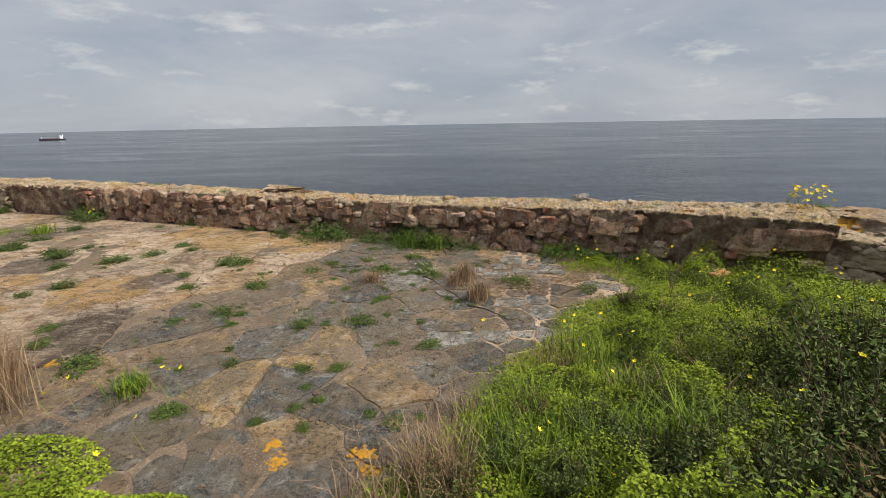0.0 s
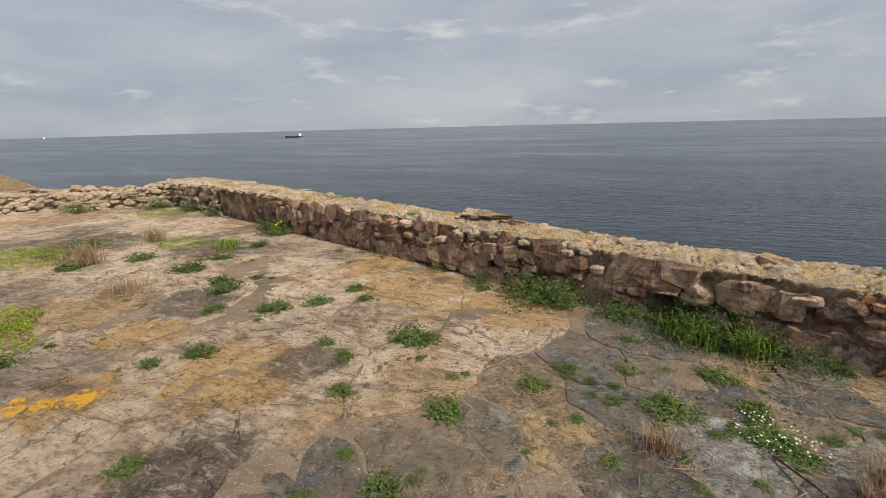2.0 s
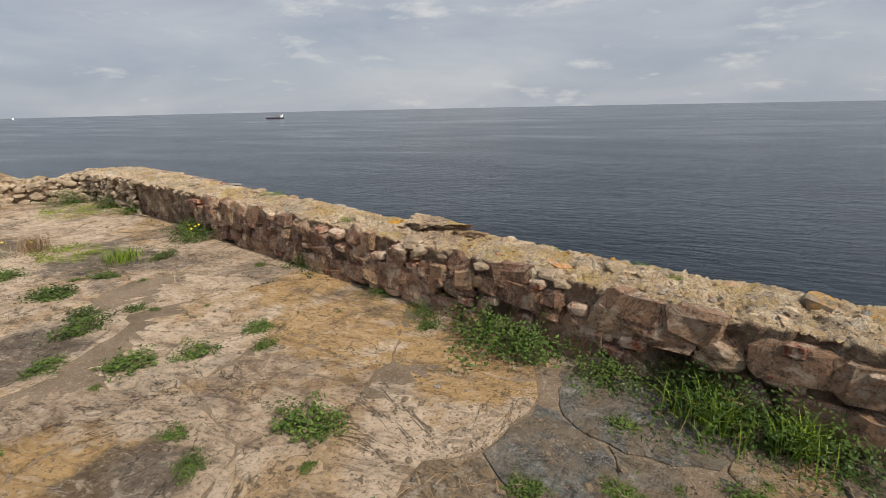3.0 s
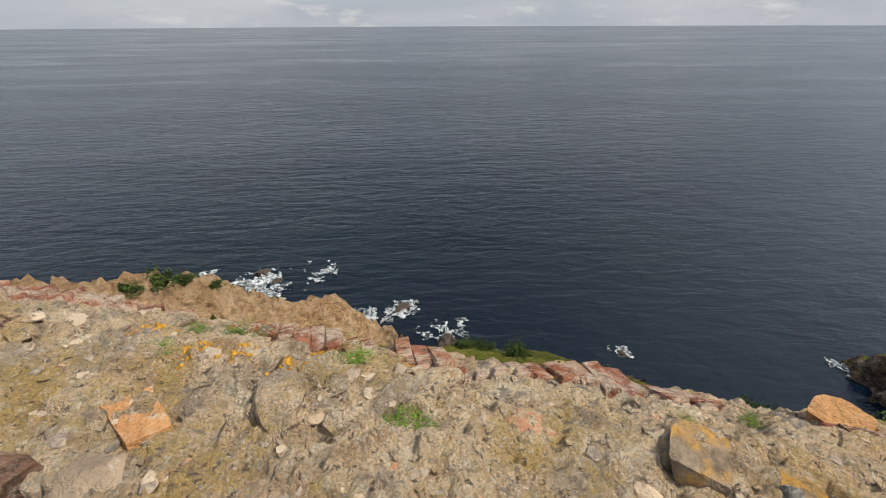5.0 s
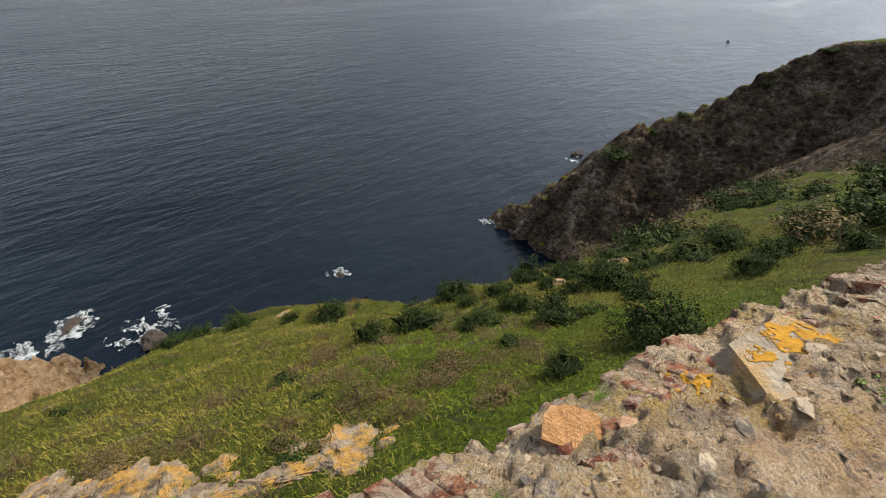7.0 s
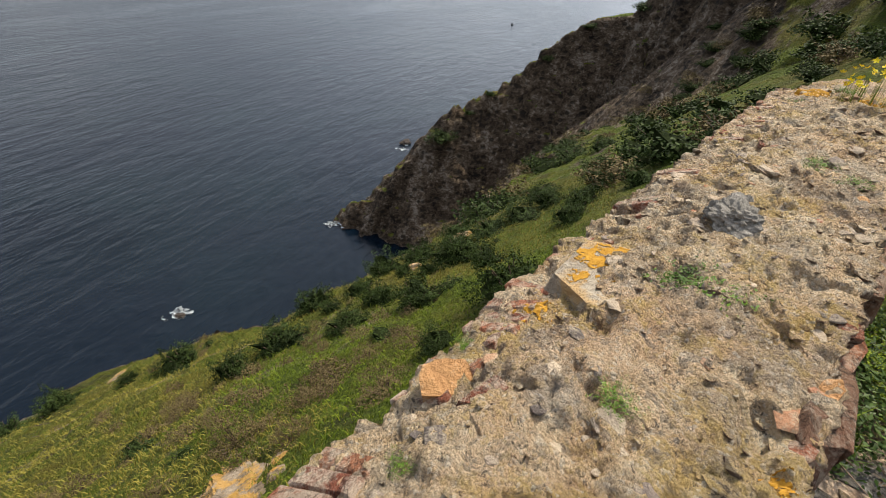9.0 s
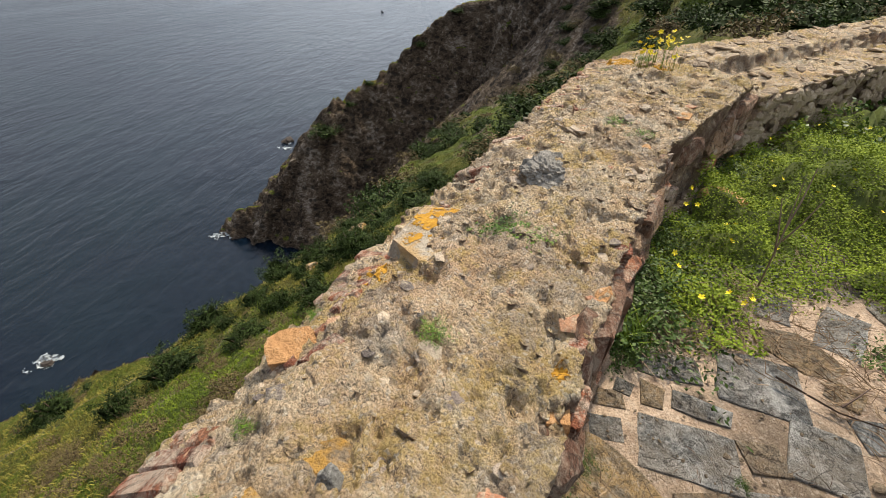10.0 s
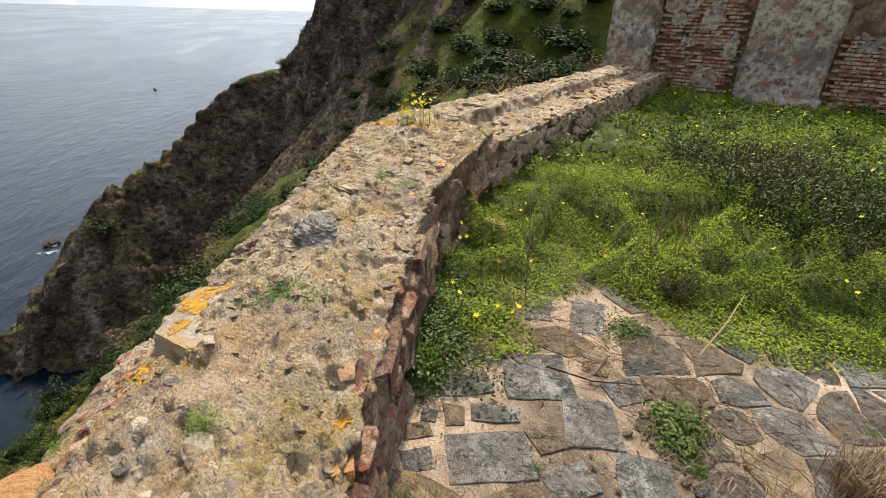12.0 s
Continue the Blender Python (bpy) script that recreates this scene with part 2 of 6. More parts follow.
def mat_stone(name, stops, spot=(0.42, 0.40, 0.36), spot_at=0.62, rough=0.9, grain=14.0, dirt=0.0, dirt_colour=(0.17, 0.125, 0.08)):
    """A stone kind: colour varies from piece to piece, with chipped relief, cracks and pale lichen spots."""
    k = Mat(name, rough)
    n1, n2 = k.noise(grain * 0.3, 6, 0.65), k.noise(grain * 2.4, 8, 0.75)
    chip = k.noise(grain * 0.8, 10, 0.78, 0.9)
    base = k.ramp(k.math("ADD", k.math("MULTIPLY", k.rand(), 0.55), k.math("MULTIPLY", n1, 0.45)), *stops)
    base = k.mix(base, k.mix(base, (0.02, 0.019, 0.018), 0.62), k.mask(chip, 0.51, 0.58))
    base = k.mix(base, k.mix(base, spot, 0.55), k.ramp(chip, (0.36, (1,)), (0.44, (0,))))
    blotch = k.math("ADD", k.noise(grain * 0.45, 7, 0.75, 0.5), k.math("MULTIPLY", n2, 0.35))
    base = k.mix(base, spot, k.math("MULTIPLY", k.mask(blotch, spot_at + 0.08, spot_at + 0.20), 0.8))
    base = k.mix(base, spot, k.math("MULTIPLY", k.math("MULTIPLY", k.mask(k.noise(grain * 6, 5, 0.75), 0.52, 0.62), k.mask(k.noise(grain * 0.5, 4), 0.42, 0.60)), 0.7))
    base = k.mix(base, dirt_colour, k.math("MULTIPLY", k.mask(k.math("ADD", k.noise(3.1, 7, 0.72, 0.6), k.math("MULTIPLY", n2, 0.2)), 0.52, 0.66), dirt))
    split = k.math("ABSOLUTE", k.math("SUBTRACT", k.noise(grain * 0.35, 8, 0.62, 0.7), 0.5))
    base = k.mix(base, (0.018, 0.015, 0.012), k.math("MULTIPLY", k.ramp(split, (0.0, (1,)), (0.014, (0,))), 0.7))
    return k.done(base, k.math("ADD", k.math("MULTIPLY", n1, 0.6), k.math("ADD", k.math("MULTIPLY", chip, -1.0), k.math("MULTIPLY", n2, 0.4))), 1.0, 0.045)


def mat_floor_mortar():
    k = Mat("sandy_floor_mortar", 0.95)
    n1, n2, n3 = k.noise(1.1, 6, 0.65), k.noise(12.0, 6, 0.7), k.noise(90.0, 4, 0.7)
    base = k.ramp(n2, (0.32, (0.27, 0.185, 0.125)), (0.5, (0.54, 0.395, 0.275)), (0.68, (0.70, 0.55, 0.41)))
    base = k.mix(base, (0.11, 0.08, 0.055), k.math("MULTIPLY", k.mask(k.math("ADD", n1, k.math("MULTIPLY", n2, 0.4)), 0.66, 0.82), 0.85))
    base = k.mix(base, k.mix(base, (0.115, 0.085, 0.055), 0.75), k.mask(k.math("ADD", k.math("MULTIPLY", k.axis("X"), -0.5), k.math("SUBTRACT", n1, 0.12)), 0.0, 0.30))
    grains = k.cells(120.0, "F1", None, "Color")
    bw = k.n.new("ShaderNodeSeparateColor")
    k.l.new(grains, bw.inputs[0])
    base = k.mix(base, (0.66, 0.56, 0.46), k.math("MULTIPLY", k.ramp(bw.outputs[0], (0.78, (0,)), (0.98, (1,))), 0.25))
    base = k.mix(base, (0.12, 0.085, 0.06), k.math("MULTIPLY", k.ramp(bw.outputs[0], (0.0, (1,)), (0.22, (0,))), 0.3))
    base = k.mix(base, (0.15, 0.105, 0.07), k.math("MULTIPLY", k.mask(k.noise(30.0, 8, 0.8, 0.5), 0.52, 0.60), 0.55))
    return k.done(base, k.math("ADD", n2, k.math("MULTIPLY", n3, 0.6)), 1.0, 0.02)


def mat_screed():
    """Pale pinkish lime floor with ochre patches, dark stains and hair cracks."""
    k = Mat("pale_lime_floor", 0.92)
    n1, n2, n3 = k.noise(0.9, 6, 0.6, 0.4), k.noise(6.0, 7, 0.7), k.noise(45.0, 5, 0.7)
    base = k.ramp(k.math("ADD", k.math("MULTIPLY", n2, 0.85), k.math("MULTIPLY", k.rand(), 0.15)), (0.34, (0.22, 0.150, 0.100)), (0.46, (0.47, 0.345, 0.235)), (0.62, (0.66, 0.51, 0.37)))
    base = k.mix(base, (0.42, 0.26, 0.11), k.math("MULTIPLY", k.mask(k.noise(0.75, 7, 0.65, 0.5), 0.52, 0.59), 0.7))
    base = k.mix(base, (0.46, 0.27, 0.085), k.math("MULTIPLY", k.spots(((-3.5, 4.4, 0.55), (-3.0, 6.5, 0.7), (-1.9, 6.25, 0.65), (-3.8, 7.0, 0.5), (-4.7, 4.6, 0.4), (-4.35, 3.75, 0.35)), k.noise(3.0, 6, 0.65)), 0.75))
    base = k.mix(base, (0.060, 0.050, 0.042), k.math("MULTIPLY", k.spots(((-3.15, 4.72, 0.32), (-2.9, 3.5, 0.5), (-6.6, 6.9, 0.6), (-8.5, 6.5, 0.8), (-2.6, 2.9, 0.4), (-5.0, 5.3, 0.5)), k.noise(4.0, 7, 0.7)), 0.75))
    base = k.mix(base, (0.075, 0.062, 0.052), k.math("MULTIPLY", k.mask(k.math("ADD", n1, k.math("MULTIPLY", n2, 0.45)), 0.76, 0.88), 0.75))
    base = k.mix(base, (0.13, 0.10, 0.075), k.math("MULTIPLY", k.mask(k.noise(17.0, 7, 0.75, 0.4), 0.57, 0.70), 0.5))
    base = k.mix(base, (0.115, 0.082, 0.058), k.math("MULTIPLY", k.mask(k.noise(1.0, 8, 0.72, 0.5, k.scaled((1.1, 5.0, 1.0))), 0.56, 0.66), 0.6))
    base = k.mix(base, (0.62, 0.515, 0.39), k.math("MULTIPLY", k.mask(n3, 0.53, 0.68), 0.34))
    base = k.mix(base, (0.07, 0.055, 0.045), k.math("MULTIPLY", k.ramp(k.noise(38.0, 6, 0.75), (0.38, (1,)), (0.455, (0,))), 0.75))
    base = k.mix(base, (0.40, 0.20, 0.10), k.math("MULTIPLY", k.mask(k.noise(5.0, 6, 0.7), 0.62, 0.70), 0.5))
    flake = k.noise(1.0, 10, 0.76, 1.1, k.scaled((5.0, 11.0, 5.0)))
    base = k.mix(base, k.mix(base, (0.08, 0.055, 0.038), 0.42), k.mask(flake, 0.53, 0.58))
    base = k.mix(base, k.mix(base, (0.62, 0.50, 0.40), 0.5), k.ramp(flake, (0.38, (1,)), (0.46, (0,))))
    split = k.math("ABSOLUTE", k.math("SUBTRACT", k.noise(1.4, 9, 0.6, 0.8), 0.5))
    crack = k.ramp(split, (0.0, (1,)), (0.007, (0,)))
    base = k.mix(base, (0.028, 0.020, 0.014), k.math("MULTIPLY", crack, 0.75))
    h = k.math("SUBTRACT", k.math("ADD", n2, k.math("MULTIPLY", n3, 0.6)), k.math("ADD", k.math("MULTIPLY", flake, 1.3), k.math("MULTIPLY", crack, 0.35)))
    return k.done(base, h, 1.0, 0.045)


def mat_leaf(name, dark, light, gloss=0.55):
    k = Mat(name, gloss)
    k.b.inputs["Specular IOR Level"].default_value = 0.14
    col = k.mix(k.ramp(k.island(), (0.0, dark), (1.0, light)), light, k.math("MULTIPLY", k.mask(k.noise(3.0, 4), 0.45, 0.7), 0.5))
    col = k.mix(col, tuple(c * 0.6 for c in dark), k.math("MULTIPLY", k.mask(k.noise(1.1, 5, 0.65), 0.50, 0.66), 0.75))
    k.b.inputs["Subsurface Weight"].default_value = 0.0
    return k.done(col)


def mat_plain(name, colour, rough=0.6, var=0.25, scale=8.0):
    k = Mat(name, rough)
    n = k.noise(scale, 5, 0.65)
    dark = tuple(c * (1 - var) for c in colour)
    lite = tuple(min(1, c * (1 + var)) for c in colour)
    return k.done(k.ramp(n, (0.3, dark), (0.7, lite)), n, 0.2, 0.01)


def mat_plaster():
    k = Mat("grey_lime_plaster", 0.93)
    n1, n2, n3 = k.noise(1.6, 6, 0.65, 0.4), k.noise(9.0, 7, 0.7), k.noise(50.0, 5, 0.7)
    base = k.ramp(n2, (0.38, (0.11, 0.085, 0.070)), (0.46, (0.33, 0.28, 0.235)), (0.60, (0.58, 0.51, 0.44)))
    base = k.mix(base, (0.15, 0.12, 0.105), k.math("MULTIPLY", k.mask(n1, 0.50, 0.60), 0.75))
    pock = k.noise(4.0, 9, 0.75, 0.9)
    base = k.mix(base, (0.06, 0.045, 0.038), k.math("MULTIPLY", k.ramp(pock, (0.34, (1,)), (0.40, (0,))), 0.8))
    base = k.mix(base, (0.30, 0.15, 0.10), k.math("MULTIPLY", k.mask(k.noise(2.7, 5, 0.7), 0.53, 0.62), 0.75))
    return k.done(base, k.math("ADD", n2, k.math("MULTIPLY", n3, 0.3)), 0.9, 0.05)


def mat_lichen():
    k = Mat("orange_lichen", 0.95)
    n = k.noise(60.0, 5, 0.7)
    return k.done(k.ramp(n, (0.3, (0.30, 0.14, 0.012)), (0.7, (0.52, 0.28, 0.035))), n, 0.6, 0.006)


def mat_boulder(name, stops, lichen=0.0, spot=0.6):
    k = Mat(name, 0.93)
    n1, n2, n3 = k.noise(2.0, 7, 0.7), k.noise(14.0, 6, 0.7), k.noise(3.1, 5, 0.65)
    base = k.ramp(k.math("ADD", k.math("MULTIPLY", n1, 0.7), k.math("MULTIPLY", n2, 0.3)), *stops)
    base = k.mix(base, (0.50, 0.46, 0.40), k.math("MULTIPLY", k.mask(n2, spot, spot + 0.12), 0.7))
    if lichen:
        base = k.mix(base, (0.52, 0.27, 0.03), k.math("MULTIPLY", k.mask(k.math("ADD", n3, k.math("MULTIPLY", n2, 0.45)), 0.72, 0.81), lichen))
    return k.done(base, k.math("ADD", n1, k.math("ADD", k.math("MULTIPLY", n2, 0.5), k.math("MULTIPLY", k.noise(60.0, 5, 0.75), 0.2))), 1.0, 0.06)


def mat_foam():
    k = Mat("sea_foam", 0.8)
    n = k.noise(3.5, 6, 0.7)
    k.l.new(k.ramp(k.noise(0.8, 8, 0.72, 1.2), (0.42, (0.02,)), (0.62, (0.90,))), k.b.inputs["Alpha"])
    return k.done(k.ramp(n, (0.3, (0.34, 0.39, 0.41)), (0.65, (0.68, 0.71, 0.72))), n, 0.6, 0.2)


def mat_straw(name, a, b):
    k = Mat(name, 0.8)
    return k.done(k.ramp(k.island(), (0.0, a), (1.0, b)))


def mat_shards():
    """Small stones set in mortar: grey, purple-brown, buff and brick-red, one colour a piece."""
    k = Mat("bedded_stones", 0.93)
    n1, n2 = k.noise(18.0, 6, 0.7), k.noise(70.0, 5, 0.75)
    base = k.ramp(k.math("ADD", k.math("MULTIPLY", k.island(), 0.86), k.math("MULTIPLY", n1, 0.14)), (0.06, (0.12, 0.10, 0.09)), (0.24, (0.24, 0.19, 0.16)), (0.45, (0.42, 0.33, 0.25)), (0.68, (0.58, 0.46, 0.33)), (0.84, (0.46, 0.25, 0.14)), (0.97, (0.40, 0.15, 0.09)))
    base = k.mix(base, (0.50, 0.41, 0.29), k.math("MULTIPLY", k.mask(k.math("ADD", k.noise(22.0, 7, 0.75, 0.4), k.math("MULTIPLY", n2, 0.3)), 0.62, 0.76), 0.8))
    base = k.mix(base, (0.05, 0.042, 0.036), k.math("MULTIPLY", k.mask(n2, 0.56, 0.70), 0.6))
    return k.done(base, k.math("ADD", n1, k.math("MULTIPLY", n2, 0.6)), 0.9, 0.02)


SEA = mat_sea()
SHARD = mat_shards()
HILL = mat_hill()
MORTAR = mat_wall_mortar()
FLOOR_MORTAR = mat_floor_mortar()
SCREED = mat_screed()
SLATE = mat_stone("dark_slate", ((0.1, (0.066, 0.068, 0.067)), (0.45, (0.112, 0.115, 0.110)), (0.7, (0.17, 0.158, 0.132)), (0.9, (0.27, 0.20, 0.12))), (0.38, 0.365, 0.33), 0.62, dirt=0.7, dirt_colour=(0.20, 0.145, 0.092))
RUBBLE = mat_stone("rubble_stone", ((0.1, (0.12, 0.058, 0.040)), (0.35, (0.24, 0.125, 0.080)), (0.6, (0.35, 0.205, 0.125)), (0.9, (0.50, 0.34, 0.20))), (0.48, 0.39, 0.30), 0.60)
BRICK = mat_stone("red_brick", ((0.1, (0.22, 0.070, 0.042)), (0.5, (0.40, 0.135, 0.070)), (0.9, (0.50, 0.23, 0.12))), (0.68, 0.56, 0.43), 0.54)
OCHRE = mat_stone("ochre_slab", ((0.1, (0.17, 0.125, 0.085)), (0.5, (0.34, 0.225, 0.115)), (0.9, (0.50, 0.33, 0.14))), (0.52, 0.45, 0.36), 0.62, dirt=0.7, dirt_colour=(0.17, 0.14, 0.105))
GREYSLAB = mat_stone("grey_slab", ((0.1, (0.105, 0.108, 0.108)), (0.5, (0.18, 0.180, 0.172)), (0.9, (0.28, 0.26, 0.225))), (0.52, 0.50, 0.46), 0.58, dirt=0.45)
LICHEN = mat_lichen()
GREY_ROCK = mat_boulder("grey_boulder", ((0.3, (0.12, 0.11, 0.10)), (0.5, (0.26, 0.24, 0.21)), (0.7, (0.40, 0.36, 0.31))))
TAN_ROCK = mat_boulder("tan_boulder", ((0.38, (0.06, 0.045, 0.03)), (0.48, (0.22, 0.165, 0.11)), (0.62, (0.38, 0.31, 0.23))), 0.65)
ORANGE_BLOCK = mat_boulder("orange_stone", ((0.3, (0.38, 0.17, 0.07)), (0.5, (0.52, 0.28, 0.12)), (0.7, (0.60, 0.42, 0.24))), 0.0, 0.54)
SEA_ROCK = mat_boulder("wet_rock", ((0.3, (0.02, 0.018, 0.016)), (0.6, (0.07, 0.055, 0.045)), (0.8, (0.14, 0.11, 0.09))), 0.0, 0.8)
FOAM = mat_foam()
LEAF_CUSHION = mat_leaf("cushion_leaf", (0.030, 0.056, 0.011), (0.110, 0.160, 0.030))
LEAF_CLOVER = mat_leaf("clover_leaf", (0.068, 0.112, 0.007), (0.285, 0.350, 0.030), 0.75)
LEAF_VIVID = mat_leaf("wall_tuft_leaf", (0.040, 0.092, 0.008), (0.165, 0.265, 0.030))
LEAF_DARK = mat_leaf("wall_plant_leaf", (0.022, 0.046, 0.010), (0.090, 0.140, 0.028), 0.45)
LEAF_BUSH = mat_leaf("bush_leaf", (0.013, 0.026, 0.006), (0.064, 0.095, 0.020), 0.7)
LEAF_SCRUB = mat_leaf("scrub_leaf", (0.060, 0.045, 0.022), (0.20, 0.150, 0.065), 0.75)
LEAF_OLIVE = mat_leaf("olive_leaf", (0.045, 0.065, 0.016), (0.15, 0.18, 0.05), 0.7)
LEAF_GREY = mat_leaf("grey_green_leaf", (0.06, 0.08, 0.04), (0.17, 0.20, 0.11), 0.7)
GRASS_GREEN = mat_straw("grass_blade", (0.052, 0.104, 0.008), (0.215, 0.29, 0.028))
SLOPE_GREEN = mat_straw("slope_grass_blade", (0.045, 0.085, 0.003), (0.205, 0.262, 0.011))
SLOPE_GOLD = mat_straw("slope_gold_blade", (0.115, 0.105, 0.012), (0.30, 0.26, 0.045))
STRAW = mat_straw("dry_straw", (0.15, 0.095, 0.055), (0.38, 0.265, 0.16))
TWIG = mat_plain("dry_twig", (0.20, 0.14, 0.10), 0.85)
WOODY = mat_plain("woody_stem", (0.09, 0.06, 0.045), 0.85)
PETAL = mat_plain("yellow_petal", (0.85, 0.68, 0.02), 0.5, 0.12)


# ---- geometry helpers ----
def grid_noise(p, seed=0):
    """Smooth value noise in -1..1 at points p (n, 3)."""
    i = np.floor(p).astype(np.int64)
    f = p - i
    f = f * f * (3 - 2 * f)
    out = np.zeros(len(p))
    for dx in (0, 1):
        for dy in (0, 1):
            for dz in (0, 1):
                h = (i[:, 0] + dx) * 374761393 + (i[:, 1] + dy) * 668265263 + (i[:, 2] + dz) * 2147483647 + seed * 144665
                h = (h ^ (h >> 13)) * 1274126177
                h = (h ^ (h >> 16)) & 0xFFFF
                w = (f[:, 0] if dx else 1 - f[:, 0]) * (f[:, 1] if dy else 1 - f[:, 1]) * (f[:, 2] if dz else 1 - f[:, 2])
                out += w * (h / 32767.5 - 1)
    return out


def fbm(p, scale, octaves=4, gain=0.5, seed=0):
    out, amp, q = np.zeros(len(p)), 1.0, np.asarray(p, float) * scale
    for o in range(octaves):
        out += amp * grid_noise(q, seed + o)
        q, amp = q * 2.03 + 17.1, amp * gain
    return out


def mesh_of(name, verts, faces, material, smooth=True):
    """A mesh from arrays; faces all have the same number of corners."""
    verts, faces = np.asarray(verts, np.float32), np.asarray(faces, np.int32)
    me = bpy.data.meshes.new(name)
    me.vertices.add(len(verts))
    me.vertices.foreach_set("co", verts.ravel())
    k = faces.shape[1]
    me.loops.add(faces.size)
    me.loops.foreach_set("vertex_index", faces.ravel())
    me.polygons.add(len(faces))
    me.polygons.foreach_set("loop_start", np.arange(0, faces.size, k, dtype=np.int32))
    me.polygons.foreach_set("use_smooth", np.full(len(faces), smooth))
    me.update(calc_edges=True)
    me.validate()
    me.materials.append(material)
    return me


def part(name, bm, material, parent=None, label="", smooth=False):
    """One bmesh as one object, under a thing or part."""
    me = bpy.data.meshes.new(name)
    bmesh.ops.recalc_face_normals(bm, faces=bm.faces)
    bm.to_mesh(me)
    bm.free()
    me.materials.append(material)
    me.polygons.foreach_set("use_smooth", [smooth] * len(me.polygons))
    ob = new(name, me)
    ob.parent = parent
    return tagged(ob, label)


def under(name, me, parent, m=None):
    ob = new(name, me)
    ob.parent = parent
    if m is not None:
        ob.matrix_basis = m
    return ob


def empty(name, label, category, m=None, group="", kind=""):
    ob = new(name)
    if m is not None:
        ob.matrix_basis = m
    return tagged(ob, label, category, group, kind)


def sheet_faces(rows, cols):
    a = np.arange(rows * cols).reshape(rows, cols)
    return np.stack([a[:-1, :-1], a[1:, :-1], a[1:, 1:], a[:-1, 1:]], -1).reshape(-1, 4)


def along(points, step):
    """Even stations on a polyline: places (n, k) and lengths."""
    p = np.asarray(points, float)
    d = np.r_[0, np.cumsum(np.linalg.norm(np.diff(p[:, :2], axis=0), axis=1))]
    s = np.linspace(0, d[-1], max(2, int(d[-1] / step) + 1))
    return np.stack([np.interp(s, d, p[:, j]) for j in range(p.shape[1])], 1), s


def floor_z(x, y=0):
    return -0.01 * np.asarray(x)


# ---- sea ----
ang = np.linspace(0, 2 * math.pi, 97)[:-1]
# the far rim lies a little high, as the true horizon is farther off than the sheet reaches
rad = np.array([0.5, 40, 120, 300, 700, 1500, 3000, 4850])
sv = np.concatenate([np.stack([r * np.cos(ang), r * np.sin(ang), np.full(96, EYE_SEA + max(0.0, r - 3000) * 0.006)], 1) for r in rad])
sf = []
for i in range(len(rad) - 1):
    for j in range(96):
        sf.append((i * 96 + j, i * 96 + (j + 1) % 96, (i + 1) * 96 + (j + 1) % 96, (i + 1) * 96 + j))
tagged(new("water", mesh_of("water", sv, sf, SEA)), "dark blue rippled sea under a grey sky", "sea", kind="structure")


# ---- hillside, outcrop and headland ----
def tent(x, y, ridge, near, far, flank=None):
    """Height under a ridge line: it falls by near on its left side, out to sea, and by far on its right."""
    best = np.full(x.shape, -1e3)
    for (ax, ay, az), (bx, by, bz) in zip(ridge[:-1], ridge[1:]):
        dx, dy = bx - ax, by - ay
        t = np.clip(((x - ax) * dx + (y - ay) * dy) / (dx * dx + dy * dy), 0, 1)
        qx, qy = x - ax - t * dx, y - ay - t * dy
        side = dx * qy - dy * qx
        h = az + t * (bz - az) - np.hypot(qx, qy) * np.where(side > 0, near, far)
        best = np.maximum(best, h)
    return best


HEADLAND = [(55.0, 45.8, -35.8), (56.4, 43.0, -35.6), (58.3, 39.0, -35.6), (60.2, 36.4, -28.8), (62.0, 34.0, -23.6), (64.0, 32.5, -21.5), (68.0, 29.0, -20.2), (72.6, 23.8, -16.0), (76.7, 18.4, -12.0), (79.6, 9.7, -7.6), (80.0, 2.6, -4.0)]
CLIFF = [(79.0, 1.5, 4.0), (76.0, -1.5, 14.0), (68.0, -18.0, 26.0), (62.0, -40.0, 32.0)]
RIB = [(75.0, -2.5, 12.0), (65.0, 0.5, -6.0), (55.0, 4.5, -15.0)]
HILL_RIDGE = [(58.0, -18.0, 14.0), (46.0, -17.0, 9.0), (30.0, -21.0, 3.0), (-30.0, -45.0, 1.0)]
OUTCROP = [(-7.2, 58.0, -34.5), (-10.0, 55.5, -30.5), (-16.6, 53.5, -28.8), (-23.6, 48.2, -21.5), (-26.0, 43.0, -19.0), (-28.0, 36.0, -15.0), (-30.0, 24.0, -12.0), (-32.0, 8.0, -9.0), (-34.0, -20.0, -7.0)]


